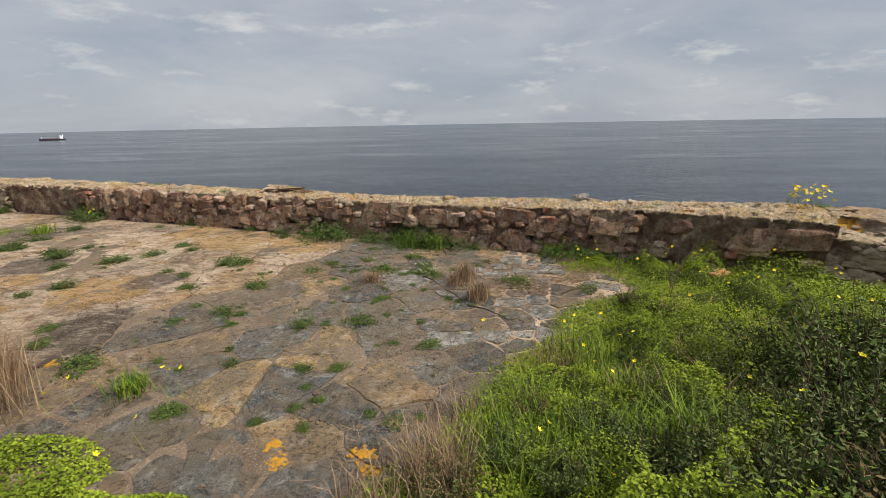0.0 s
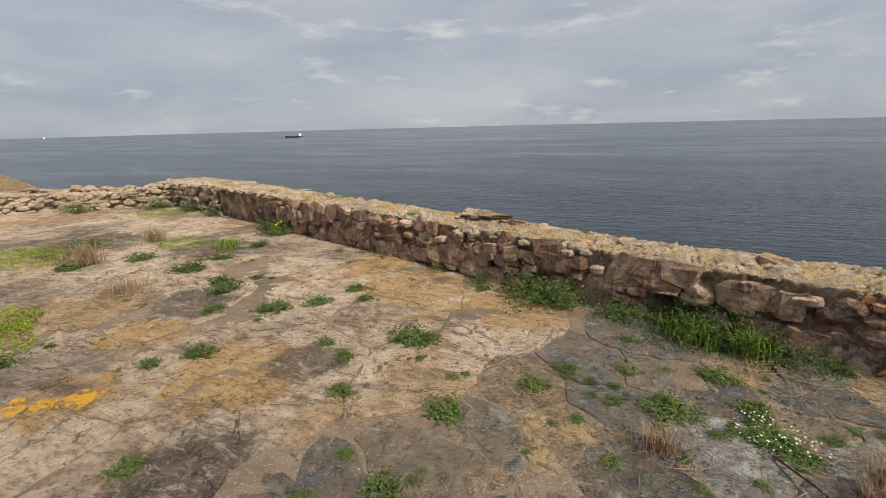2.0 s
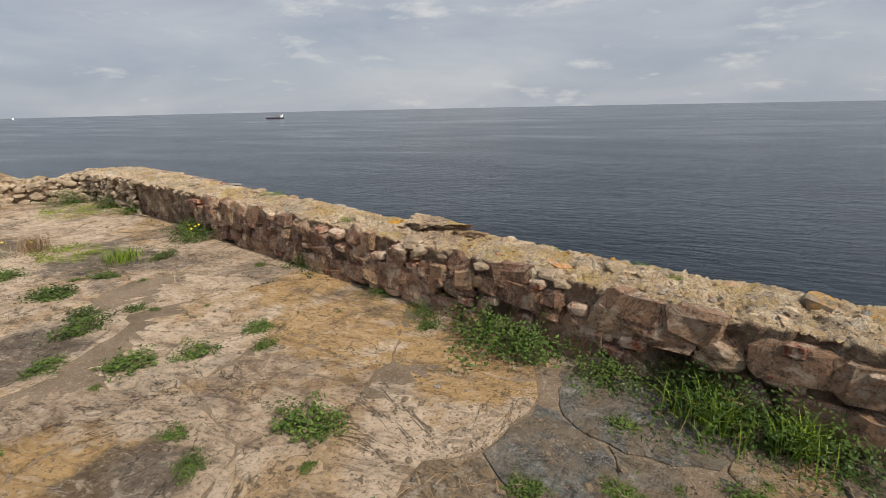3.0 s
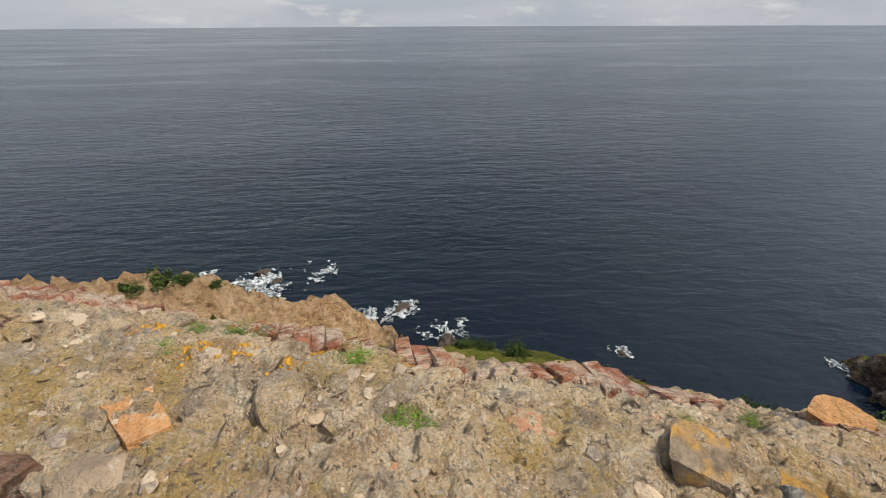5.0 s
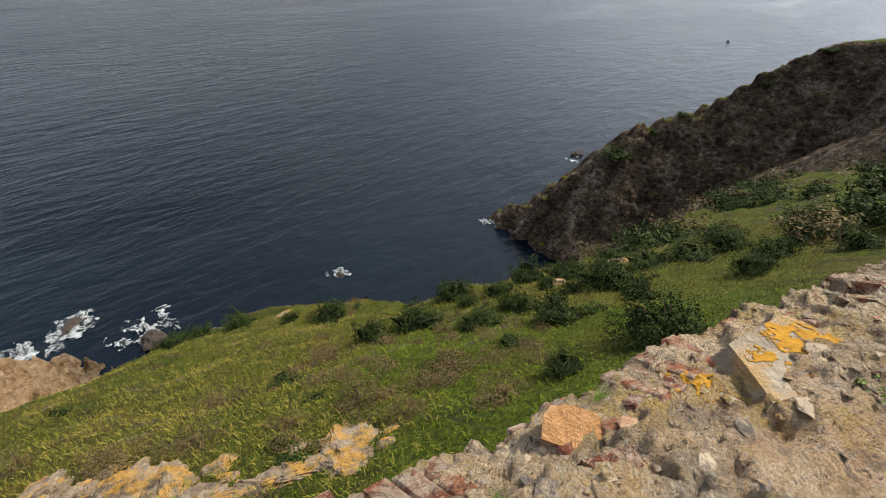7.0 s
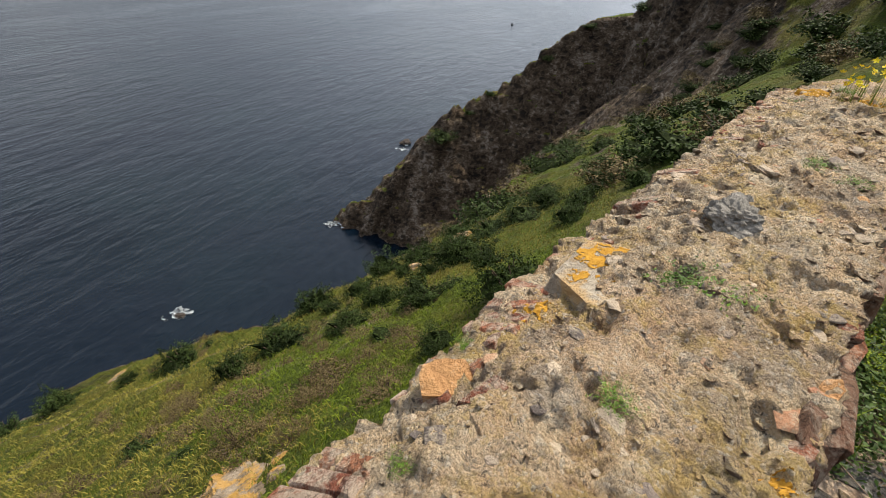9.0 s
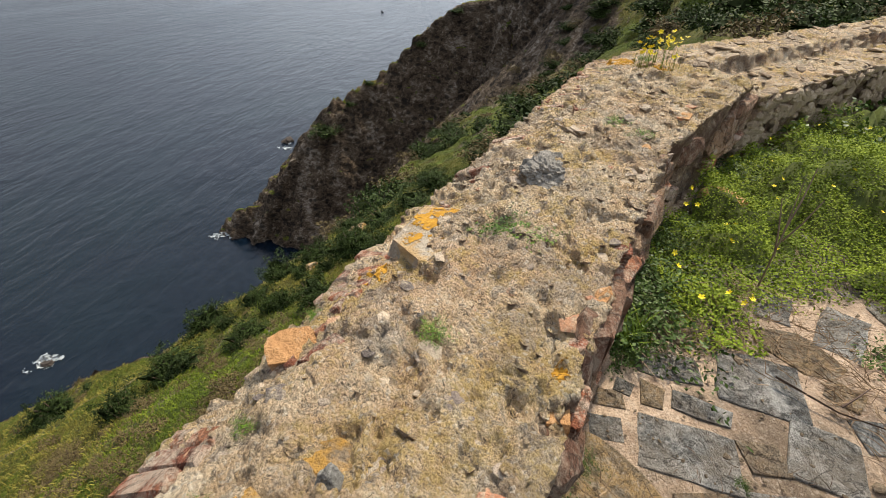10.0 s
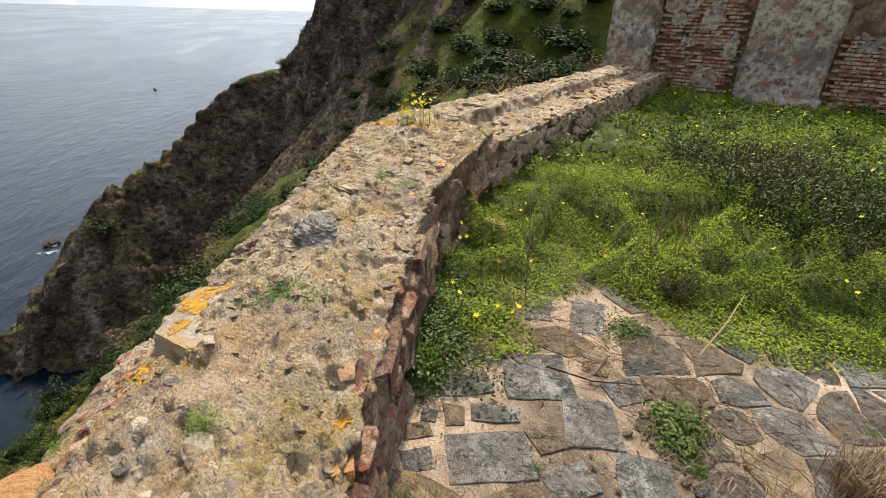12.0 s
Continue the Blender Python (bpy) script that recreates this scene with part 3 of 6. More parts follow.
def hill_height(x, y):
    x, y = np.asarray(x, float), np.asarray(y, float)
    p = np.stack([x, y, np.zeros_like(x)], 1)
    u = (x + 0.3) * math.sin(radians(20)) + (y - 6.2) * math.cos(radians(20))
    w = (x + 0.3) * math.cos(radians(20)) - (y - 6.2) * math.sin(radians(20))
    wob = fbm(p, 0.22, 4, 0.55, 3)
    edge = 14.2 + 9.5 * np.exp(-((w + 1.2) / 5.2) ** 2) + np.clip((w - 16) * 0.33, 0, 14) - np.clip((-7 - w) * 0.4, 0, 3) + wob * 1.1
    slope = -1.75 - 0.65 * np.maximum(u, -0.5) - 0.06 * np.clip(u, 0, 3)
    drop = np.where(w < -8, 0.95, np.where(w < -5, 0.95 + (w + 8) / 3 * 1.6, 2.55))
    over = np.maximum(u - edge, 0)
    s = slope - drop * over
    s = np.where(u < 2, np.minimum(s, -1.6), s)
    rough = fbm(p, 0.45, 5, 0.6, 9)
    crag = np.abs(fbm(p, 0.16, 5, 0.6, 21))
    crag = crag + np.abs(fbm(p, 0.55, 4, 0.65, 27)) * 0.5
    knob = np.abs(fbm(p, 0.62, 2, 0.5, 33))
    bare = tent(x, y, HEADLAND, 1.2, 1.55)
    crest = tent(x, y, HEADLAND, 0.12, 0.12)
    under_crest = np.clip((crest - bare) / 3.5 - 0.75, 0.0, 1.0)
    seaward = np.clip(tent(x, y, HEADLAND, 0.0, 0.0) - tent(x, y, HEADLAND, 1.0, 0.0), 0, 1)
    under_crest = under_crest * (1 - 0.85 * seaward)
    pit = np.abs(fbm(p, 1.1, 2, 0.6, 35))
    h1 = np.minimum(bare + 2.2, crest + 0.1) + 0.5 - (crag * 1.1 + knob * 1.1 + pit * 0.4) * under_crest + rough * 0.12
    h1 = h1 + np.sin(h1 * 3.6 + wob * 3.0) * 0.26 * under_crest
    h5 = tent(x, y, CLIFF, 2.2, 2.2) - crag * 4.0 + rough
    h2 = tent(x, y, RIB, 1.9, 1.5) + 1.0 - crag * 2.5 + rough * 0.6
    h3 = tent(x, y, HILL_RIDGE, 1.05, 1.05) + rough * 0.5
    h4 = np.minimum(tent(x, y, OUTCROP, 0.95, 1.3) + 2.4, tent(x, y, OUTCROP, 0.15, 0.15) + 0.4) - 0.4 - crag * 1.2 - knob * 1.2 - pit * 0.3 + rough * 0.4
    s = s + rough * np.clip(0.06 + u * 0.012, 0.05, 0.35) + np.where(over > 0, rough * 0.9 - crag * 1.2, 0)
    return np.maximum.reduce([s, h1, h2, h3, h4, h5])


gx = np.concatenate([np.arange(-80, -34, 2.0), np.arange(-34, -8, 0.38), np.arange(-8, 24, 0.22), np.arange(24, 50, 0.5), np.arange(50, 84, 0.4), np.arange(84, 134, 2.5)])
gy = np.concatenate([np.arange(-70, -14, 2.0), np.arange(-14, 5, 0.45), np.arange(5, 27, 0.22), np.arange(27, 60, 0.45), np.arange(60, 92, 2.0)])
X, Y = np.meshgrid(gx, gy)
Z = hill_height(X.ravel(), Y.ravel())
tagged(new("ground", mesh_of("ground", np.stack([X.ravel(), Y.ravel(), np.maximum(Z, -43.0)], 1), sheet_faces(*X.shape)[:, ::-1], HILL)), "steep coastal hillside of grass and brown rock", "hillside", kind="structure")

# ---- parapet wall core ----
# stations: inner top edge x, y, z; outer rim x, y, z
WALL = [
    (-16.0, 4.7, 0.50, -16.7, 5.5, 0.48),
    (-12.5, 7.7, 0.50, -13.2, 8.5, 0.48),
    (-11.1, 8.9, 0.44, -11.7, 9.8, 0.42),
    (-10.5, 9.4, 0.62, -10.3, 10.5, 0.58),
    (-8.5, 8.85, 0.64, -8.2, 9.8, 0.55),
    (-4.7, 7.68, 0.60, -4.75, 8.65, 0.44),
    (-3.0, 7.13, 0.57, -3.35, 8.18, 0.41),
    (-1.3, 6.58, 0.55, -1.6, 7.68, 0.37),
    (0.35, 6.0, 0.56, 0.5, 7.0, 0.36),
    (1.0, 5.78, 0.57, 1.45, 6.72, 0.37),
    (2.3, 5.28, 0.60, 2.7, 6.2, 0.46),
    (3.72, 4.30, 0.64, 4.35, 5.45, 0.62),
    (3.84, 4.16, 0.60, 4.56, 5.24, 0.60),
]
WING = [(3.72, 4.30, 0.50, 4.45, 5.35, 0.62), (6.9, 0.65, 0.50, 7.7, 1.35, 0.62), (9.35, -2.2, 0.50, 10.15, -1.5, 0.62)]


# drain holes in the inner face: place along x, height, half width, half height, depth
HOLES = [(-0.62, 0.13, 0.13, 0.12, 0.22), (3.45, 0.10, 0.22, 0.20, 0.25), (-6.6, 0.18, 0.14, 0.13, 0.2), (-8.9, 0.15, 0.2, 0.14, 0.2), (-2.35, 0.16, 0.09, 0.07, 0.15), (-5.0, 0.2, 0.08, 0.06, 0.12), (1.1, 0.18, 0.07, 0.05, 0.1)]


def wall_core(name, stations, step, ledge=False):
    st, s = along(stations, step)
    if not ledge:
        fine, q = along(stations, step * 0.5)
        near = (fine[:, 0] > -2.6) & (fine[:, 0] < 3.75)
        st = np.concatenate([st[(st[:, 0] < fine[near][0, 0] - 0.005)], fine[near]])
    n = len(st)
    ins, out = st[:, :3], st[:, 3:6]
    rows = []
    for d in np.arange(-0.12, 0.0, 0.03).tolist() + np.linspace(0, 1, 22).tolist():
        # inner face, from below the floor up to the top edge
        t = (d + 0.12) / 1.12
        z = -0.15 + t * (ins[:, 2] + 0.15)
        rows.append(np.stack([ins[:, 0], ins[:, 1], z], 1))
    for v in np.linspace(0, 1, 80)[1:]:
        q = ins[:, :2] * (1 - v) + out[:, :2] * v
        if ledge:
            e = np.clip((v - 0.48) / 0.06, 0, 1)
            z = ins[:, 2] * (1 - e) + out[:, 2] * e
        else:
            e = np.clip((v - 0.55) / 0.45, 0, 1) ** 1.2
            z = ins[:, 2] + 0.025 * math.sin(v * 3.1) + (out[:, 2] - ins[:, 2]) * e
        rows.append(np.stack([q[:, 0], q[:, 1], z], 1))
    for d in (0.06, 0.15, 0.3, 0.5, 0.8, 1.2, 1.7, 2.4, 3.2):
        rows.append(np.stack([out[:, 0], out[:, 1], out[:, 2] - d], 1))
    v = np.stack(rows).reshape(-1, 3)
    k = len(rows)
    # rough surface: stones and lost mortar, pushed along the rough normal
    grid = v.reshape(k, n, 3)
    nrm = np.cross(np.gradient(grid, axis=0), np.gradient(grid, axis=1)).reshape(-1, 3)
    nrm /= np.linalg.norm(nrm, axis=1)[:, None] + 1e-9
    if nrm[(k // 2) * n, 2] < 0:
        nrm = -nrm
    dent = np.clip(fbm(v, 9.0, 4, 0.62, 71) - 0.22, 0, 0.5) * 0.055 + np.clip(fbm(v, 4.0, 3, 0.6, 83) - 0.35, 0, 0.5) * 0.07
    lump = -dent + fbm(v, 3.0, 3, 0.5, 5) * 0.014 - np.abs(fbm(v, 28.0, 3, 0.7, 57)) * 0.011 + 0.004 + fbm(v, 20.0, 3, 0.75, 31) * 0.009 - np.abs(fbm(v, 5.0, 5, 0.6, 41)) * 0.036 + 0.012
    v = v + nrm * lump[:, None]
    if not ledge:
        face = np.zeros(len(v), bool)
        face[: 26 * n] = True
        v = v - nrm * (np.where(face, 0.022, 0.0) * np.clip((25 - np.repeat(np.arange(k), n)) / 9.0, 0, 1))[:, None]
        for hx, hz, hw, hh, deep in HOLES:
            r = ((v[:, 0] - hx) / hw) ** 2 + ((v[:, 2] - hz) / hh) ** 2
            v = v - nrm * (np.where(face, np.clip(1.6 - r, 0, 1), 0) * deep)[:, None]
    f = sheet_faces(k, n)
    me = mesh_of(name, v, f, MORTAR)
    return tagged(new(name, me), "low rubble and lime mortar parapet wall, weathered and lichened", "wall", kind="structure")


wall_sea = wall_core("wall_seaward", WALL, 0.02)
wall_wing = wall_core("wall_wing", WING, 0.035, True)

# ---- terrace floor ----
fx = np.arange(-16.0, 10.6, 0.25)
fy = np.arange(-16.0, 9.6, 0.25)
FX, FY = np.meshgrid(fx, fy)
fp = np.stack([FX.ravel(), FY.ravel(), np.zeros(FX.size)], 1)
fz = floor_z(fp[:, 0]) - 0.006 + fbm(fp, 1.5, 3, 0.5, 77) * 0.006
# keep the sheet inside the line of the walls
in_line = np.array([(-16.2, 5.0), (-10.5, 9.9), (-4.7, 8.1), (0.4, 6.5), (2.5, 5.7), (4.1, 4.8), (9.9, -1.8)])
lim = np.interp(fp[:, 0], in_line[:, 0], in_line[:, 1])
fp[:, 1] = -16 + (fp[:, 1] + 16) / (9.5 + 16) * (lim + 16)
fp[:, 2] = fz
floor = tagged(new("floor", mesh_of("floor", fp, sheet_faces(*FX.shape)[:, ::-1], FLOOR_MORTAR)), "old terrace paved with dark slabs and pale lime", "floor", kind="structure")

# ---- ruined house ----
def box(bm, x0, y0, z0, x1, y1, z1, bev=0.0):
    m = Matrix.Translation(((x0 + x1) / 2, (y0 + y1) / 2, (z0 + z1) / 2)) @ Matrix.Diagonal((x1 - x0, y1 - y0, z1 - z0, 1))
    r = bmesh.ops.create_cube(bm, size=1, matrix=m)
    if bev:
        bmesh.ops.bevel(bm, geom=[e for e in bm.edges if e.verts[0] in r["verts"]], offset=bev, segments=1, affect="EDGES")


HOUSE = pose(9.35, -2.15, 0, 0, 0, 220)  # local x runs along the front, away from the parapet; local y points into the house
house = empty("ruined_house", "ruined house of red brick and grey plaster by the terrace", "house", HOUSE)
PLASTER = mat_plaster()


def rough_box(name, x0, y0, z0, x1, y1, z1, material, parent, label="", cell=0.12, amp=0.03, seed=0):
    """A masonry block with a weathered, uneven surface."""
    bm = bmesh.new()
    box(bm, x0, y0, z0, x1, y1, z1)
    for ax, n in ((0, x1 - x0), (1, y1 - y0), (2, z1 - z0)):
        cuts = max(1, int(n / cell))
        for i in range(1, cuts):
            co = [0, 0, 0]
            co[ax] = (x0, y0, z0)[ax] + n * i / cuts
            no = [0, 0, 0]
            no[ax] = 1
            bmesh.ops.bisect_plane(bm, geom=bm.verts[:] + bm.edges[:] + bm.faces[:], plane_co=co, plane_no=no)
    bm.normal_update()
    p = np.array([v.co[:] for v in bm.verts])
    d = fbm(p, 2.5, 3, 0.55, seed) * amp
    for v, k in zip(bm.verts, d):
        v.co += v.normal * float(k)
    return part(name, bm, material, parent, label, True)


rough_box("wall", -0.4, 0.02, -0.4, 8.0, 0.6, 3.8, MORTAR, house, "weathered mortar behind the lost bricks", 0.16, 0.02, 11)
rough_box("pier", -1.35, -0.42, -2.2, -0.35, 0.5, 3.6, PLASTER, house, "plastered stone pier with broken edges", 0.10, 0.05, 12)
rough_box("buttress", 1.5, -0.28, -0.3, 3.0, 0.03, 3.8, PLASTER, house, "grey lime plaster panel", 0.12, 0.025, 13)
rough_box("plinth", 1.9, -0.6, -0.3, 3.05, -0.26, 0.24, PLASTER, house, "low plastered footing", 0.10, 0.03, 14)


def brick_mesh(name, l, w, h, seed, amp=0.006):
    """A worn brick: chamfered, with uneven corners; centred on its base."""
    rng = random.Random(seed)
    bm = bmesh.new()
    bmesh.ops.create_cube(bm, size=1, matrix=Matrix.Diagonal((l, w, h, 1)))
    bmesh.ops.bevel(bm, geom=bm.edges[:], offset=min(l, w, h) * 0.14, segments=1, affect="EDGES")
    for v in bm.verts:
        v.co += Vector((rng.uniform(-amp, amp), rng.uniform(-amp, amp), rng.uniform(-amp, amp)))
    me = bpy.data.meshes.new(name)
    bmesh.ops.recalc_face_normals(bm, faces=bm.faces)
    bm.to_mesh(me)
    bm.free()
    me.materials.append(BRICK)
    return me


HOUSE_BRICKS = [brick_mesh("brick", 0.25, 0.07, 0.058, i) for i in range(4)]
rng = random.Random(5)
for x0, x1, z1 in ((-0.33, 1.47, 2.3), (3.05, 4.4, 1.5)):
    for c in range(int(z1 / 0.074)):
        z = 0.05 + c * 0.074
        x = x0 + (0.13 if c % 2 else 0.0) + 0.125
        while x < x1 - 0.1:
            if rng.random() < 0.84:
                under("brick", rng.choice(HOUSE_BRICKS), house, pose(x, -0.008 + rng.uniform(-0.015, 0.012), z, rng.uniform(-2, 2), rng.uniform(-1.5, 1.5), rng.uniform(-2, 2)))
            x += 0.268
for c in range(5):
    under("brick", rng.choice(HOUSE_BRICKS), house, pose(-0.85 + rng.uniform(-0.05, 0.05), -0.42, 0.62 + c * 0.11, rng.uniform(-4, 4), 0, rng.uniform(-4, 4)))



def plaster_patch(x, z, rx, rz, seed):
    """A ragged leaf of plaster left on the brickwork."""
    n = 40
    g = np.linspace(-1, 1, n)
    A, B = np.meshgrid(g, g)
    p = np.stack([A.ravel() * rx, B.ravel() * rz, np.full(n * n, seed * 2.3)], 1)
    keep = (0.55 + fbm(p, 3.0, 4, 0.65, seed) * 0.9 - np.hypot(A, B).ravel() ** 2) > 0
    v = np.stack([x + p[:, 0], -0.052 - np.clip(fbm(p, 6.0, 3, 0.6, seed + 3), -0.5, 0.5) * 0.008, z + p[:, 1]], 1)
    f = sheet_faces(n, n)
    f = f[keep[f].all(1)]
    back = f[:, ::-1] + n * n
    w = v + np.array([0, 0.03, 0])
    tagged(under("plaster", mesh_of("plaster", np.concatenate([v, w]), np.concatenate([f, back]), PLASTER), house), "ragged patch of grey plaster")


for i, (x, z, rx, rz) in enumerate(((0.75, 1.55, 0.28, 0.5), (0.1, 1.9, 0.4, 0.4), (0.9, 0.55, 0.35, 0.3), (1.2, 1.1, 0.16, 0.35), (0.3, 1.15, 0.25, 0.22), (3.5, 1.35, 0.4, 0.3))):
    plaster_patch(x, z, rx, rz, 5 + i)

# ---- ships and boats ----
SHIP_DARK, SHIP_WHITE, SHIP_RUST = mat_plain("ship_hull_paint", (0.035, 0.035, 0.045)), mat_plain("ship_white_paint", (0.8, 0.8, 0.8)), mat_plain("ship_deck_paint", (0.25, 0.10, 0.07))


def ship_thing(name, label, m, k):
    s = empty(name, label, "ship", m)
    bm = bmesh.new()
    prof = [(-46, 0.0), (-40, 5.5), (-30, 7.0), (38, 7.0), (45, 5.0)]
    lo = [bm.verts.new((x * k, y * k * 0.8, -1.5 * k)) for x, y in prof] + [bm.verts.new((x * k, -y * k * 0.8, -1.5 * k)) for x, y in prof[:0:-1]]
    hi = [bm.verts.new((x * k, y * k, (6.5 if x > -38 else 8.0) * k)) for x, y in prof] + [bm.verts.new((x * k, -y * k, (6.5 if x > -38 else 8.0) * k)) for x, y in prof[:0:-1]]
    n = len(lo)
    bm.faces.new(lo[::-1])
    bm.faces.new(hi)
    for i in range(n):
        bm.faces.new((lo[i], lo[(i + 1) % n], hi[(i + 1) % n], hi[i]))
    part("hull", bm, SHIP_DARK, s, "dark painted hull")
    for nm, dims, mt in (("bridge", (26, -6, 6.5, 38, 6, 17), SHIP_WHITE), ("wheelhouse", (27, -7, 17, 33, 7, 20), SHIP_WHITE), ("funnel", (36, -2, 17, 40, 2, 23), SHIP_WHITE), ("hatch", (-28, -5, 6.5, -6, 5, 8.2), SHIP_RUST), ("hatch", (-3, -5, 6.5, 22, 5, 8.2), SHIP_RUST), ("mast", (-36.4, -0.4, 7.5, -35.6, 0.4, 17), SHIP_WHITE)):
        bm = bmesh.new()
        box(bm, *[v * k for v in dims], 0.15 * k)
        part(nm, bm, mt, s)
    return s


ship_thing("cargo_ship", "far cargo ship with dark hull and white bridge", pose(-1370, 1655, EYE_SEA, 0, 0, 38), 0.8)
ship_thing("cargo_ship", "hazy cargo ship small on the horizon", pose(-3760, 1945, EYE_SEA, 0, 0, 60), 0.8)
boat = empty("small_boat", "small dark fishing boat out on the sea", "boat", pose(277, 82, EYE_SEA, 0, 0, 30))
bm = bmesh.new()
box(bm, -1.3, -0.5, -0.3, 1.3, 0.5, 0.45, 0.15)
part("hull", bm, SHIP_DARK, boat)
bm = bmesh.new()
box(bm, -0.1, -0.3, 0.45, 0.5, 0.3, 1.0, 0.06)
part("cabin", bm, SHIP_DARK, boat)

# ---- terrace slabs ----
def clip_cell(cell, a, b, gap):
    """Keep the part of a convex cell that lies nearer to a than to b, less half a joint."""
    d = b - a
    l = np.linalg.norm(d)
    n, mid = d / l, (a + b) / 2
    out = []
    side = [(p - mid) @ n + gap / 2 for p in cell]
    for i in range(len(cell)):
        p, q, sp, sq = cell[i], cell[(i + 1) % len(cell)], side[i], side[(i + 1) % len(cell)]
        if sp <= 0:
            out.append(p)
        if sp * sq < 0:
            out.append(p + (q - p) * sp / (sp - sq))
    return out


def slab_mesh(name, poly, thick, material, rng, rag=0.012):
    """One paving slab: uneven outline, worn top edge, slightly hollow top."""
    pts = []
    for i in range(len(poly)):
        p, q = poly[i], poly[(i + 1) % len(poly)]
        n = max(1, int(np.linalg.norm(q - p) / 0.075))
        for k in range(n):
            pts.append(p + (q - p) * k / n + np.array([rng.uniform(-rag, rag), rng.uniform(-rag, rag)]))
    if 0.01 < rag < 0.019:
        # worn corners and a wandering edge
        q = np.array(pts)
        q = 0.8 * q + 0.1 * (np.roll(q, 1, 0) + np.roll(q, -1, 0))
        p3 = np.concatenate([q, np.zeros((len(q), 1))], 1)
        q = q + np.stack([fbm(p3, 6.0, 3, 0.6, 301), fbm(p3, 6.0, 3, 0.6, 302)], 1) * 0.034
        pts = [a for a in q]
    c = sum(pts) / len(pts)
    v, m = [], len(pts)
    for s, z in ((1.02, -0.04), (1.0, thick * 0.55), (0.975, thick * 0.9), (0.70, thick)):
        for p in pts:
            q = c + (p - c) * s
            v.append((q[0] - c[0], q[1] - c[1], z + (rng.uniform(-0.003, 0.003) if s < 1 else 0)))
    v.append((0, 0, thick))
    f = []
    for r in range(3):
        for i in range(m):
            f.append((r * m + i, r * m + (i + 1) % m, (r + 1) * m + (i + 1) % m, (r + 1) * m + i))
    for i in range(m):
        f.append((3 * m + i, 3 * m + (i + 1) % m, 4 * m))
    me = bpy.data.meshes.new(name)
    me.from_pydata(v, [], f)
    me.materials.append(material)
    return me, c


def wall_line(x):
    return np.interp(x, [-16.0, -12.5, -10.5, -4.7, -1.3, 0.35, 2.3, 3.72, 9.35], [4.7, 7.7, 9.4, 7.68, 6.58, 6.0, 5.28, 4.3, -2.2])


def screed_line(y):
    """x of the border between the pale lime floor (lower x) and the slabs."""
    return np.interp(y, [-10, 1.5, 2.6, 3.1, 3.6, 4.2, 4.6, 5.2, 5.6, 6.1], [-3.5, -2.7, -2.5, -2.35, -2.1, -1.85, -1.72, -1.6, -1.15, -0.85])


SLAB_SEEDS = [
    (-0.41, 3.34, 0), (0.2, 3.05, 0), (-0.97, 4.38, 0), (-0.16, 4.05, 0), (-1.93, 3.23, 1), (-1.43, 2.61, 1), (-2.14, 3.56, 0), (-1.80, 2.80, 0),
    (-1.73, 2.22, 0), (-1.21, 1.83, 0), (-1.06, 2.6, 0), (-0.77, 2.11, 1), (-0.63, 1.75, 0), (-0.37, 2.65, 1), (-0.12, 2.85, 0), (-0.32, 2.14, 0),
    (-0.94, 3.10, 1), (-1.39, 3.33, 0), (0.56, 3.82, 0), (0.10, 4.45, 0), (-0.55, 3.80, 0), (-0.65, 2.38, 0), (-1.25, 3.85, 0), (-0.45, 4.75, 2), (-1.0, 5.0, 0), (0.15, 5.0, 2), (-0.45, 5.35, 0),
]
# squared slabs by the parapet: x, y, two sides, turn, kind
SLAB_NEAR = [
    (0.82, 5.41, 0.36, 0.26, 80, 0), (1.21, 5.00, 0.35, 0.33, 76, 0), (1.25, 5.38, 0.29, 0.17, 84, 2), (1.07, 5.48, 0.09, 0.13, 72, 1), (1.03, 5.29, 0.24, 0.11, 72, 0), (0.88, 4.90, 0.26, 0.29, 68, 0),
    (1.20, 4.66, 0.16, 0.13, 50, 1), (1.00, 4.63, 0.16, 0.20, 4, 0), (1.62, 4.46, 0.20, 0.38, 56, 2), (1.76, 4.72, 0.16, 0.26, 62, 2), (0.84, 5.13, 0.14, 0.15, 4, 1), (0.63, 5.13, 0.16, 0.22, 4, 0),
    (0.88, 5.69, 0.11, 0.12, 0, 2), (1.09, 5.59, 0.08, 0.09, 68, 0), (1.02, 5.66, 0.13, 0.10, 84, 1), (0.60, 5.40, 0.13, 0.20, 10, 1), (0.55, 4.85, 0.22, 0.26, 60, 0),
]
rng = random.Random(21)
seeds = [(np.array([x, y]), k) for x, y, k in SLAB_SEEDS]
named = [s[0] for s in seeds]
squared = [(np.array([x, y]), max(w, d)) for x, y, w, d, a, k in SLAB_NEAR]
for gy_ in np.arange(-3.0, 6.2, 0.42):
    for gx_ in np.arange(-2.6, 3.4, 0.46):
        p = np.array([gx_ + rng.uniform(-0.14, 0.14), gy_ + rng.uniform(-0.12, 0.12)])
        if p[0] > screed_line(p[1]) - 0.1 and p[1] < wall_line(p[0]) - 0.05 and min(np.linalg.norm(p - q) for q in named) > 0.34 and min(np.linalg.norm(p - q) - 0.5 * r for q, r in squared) > 0.17:
            seeds.append((p, rng.choice((0, 0, 0, 1, 1))))
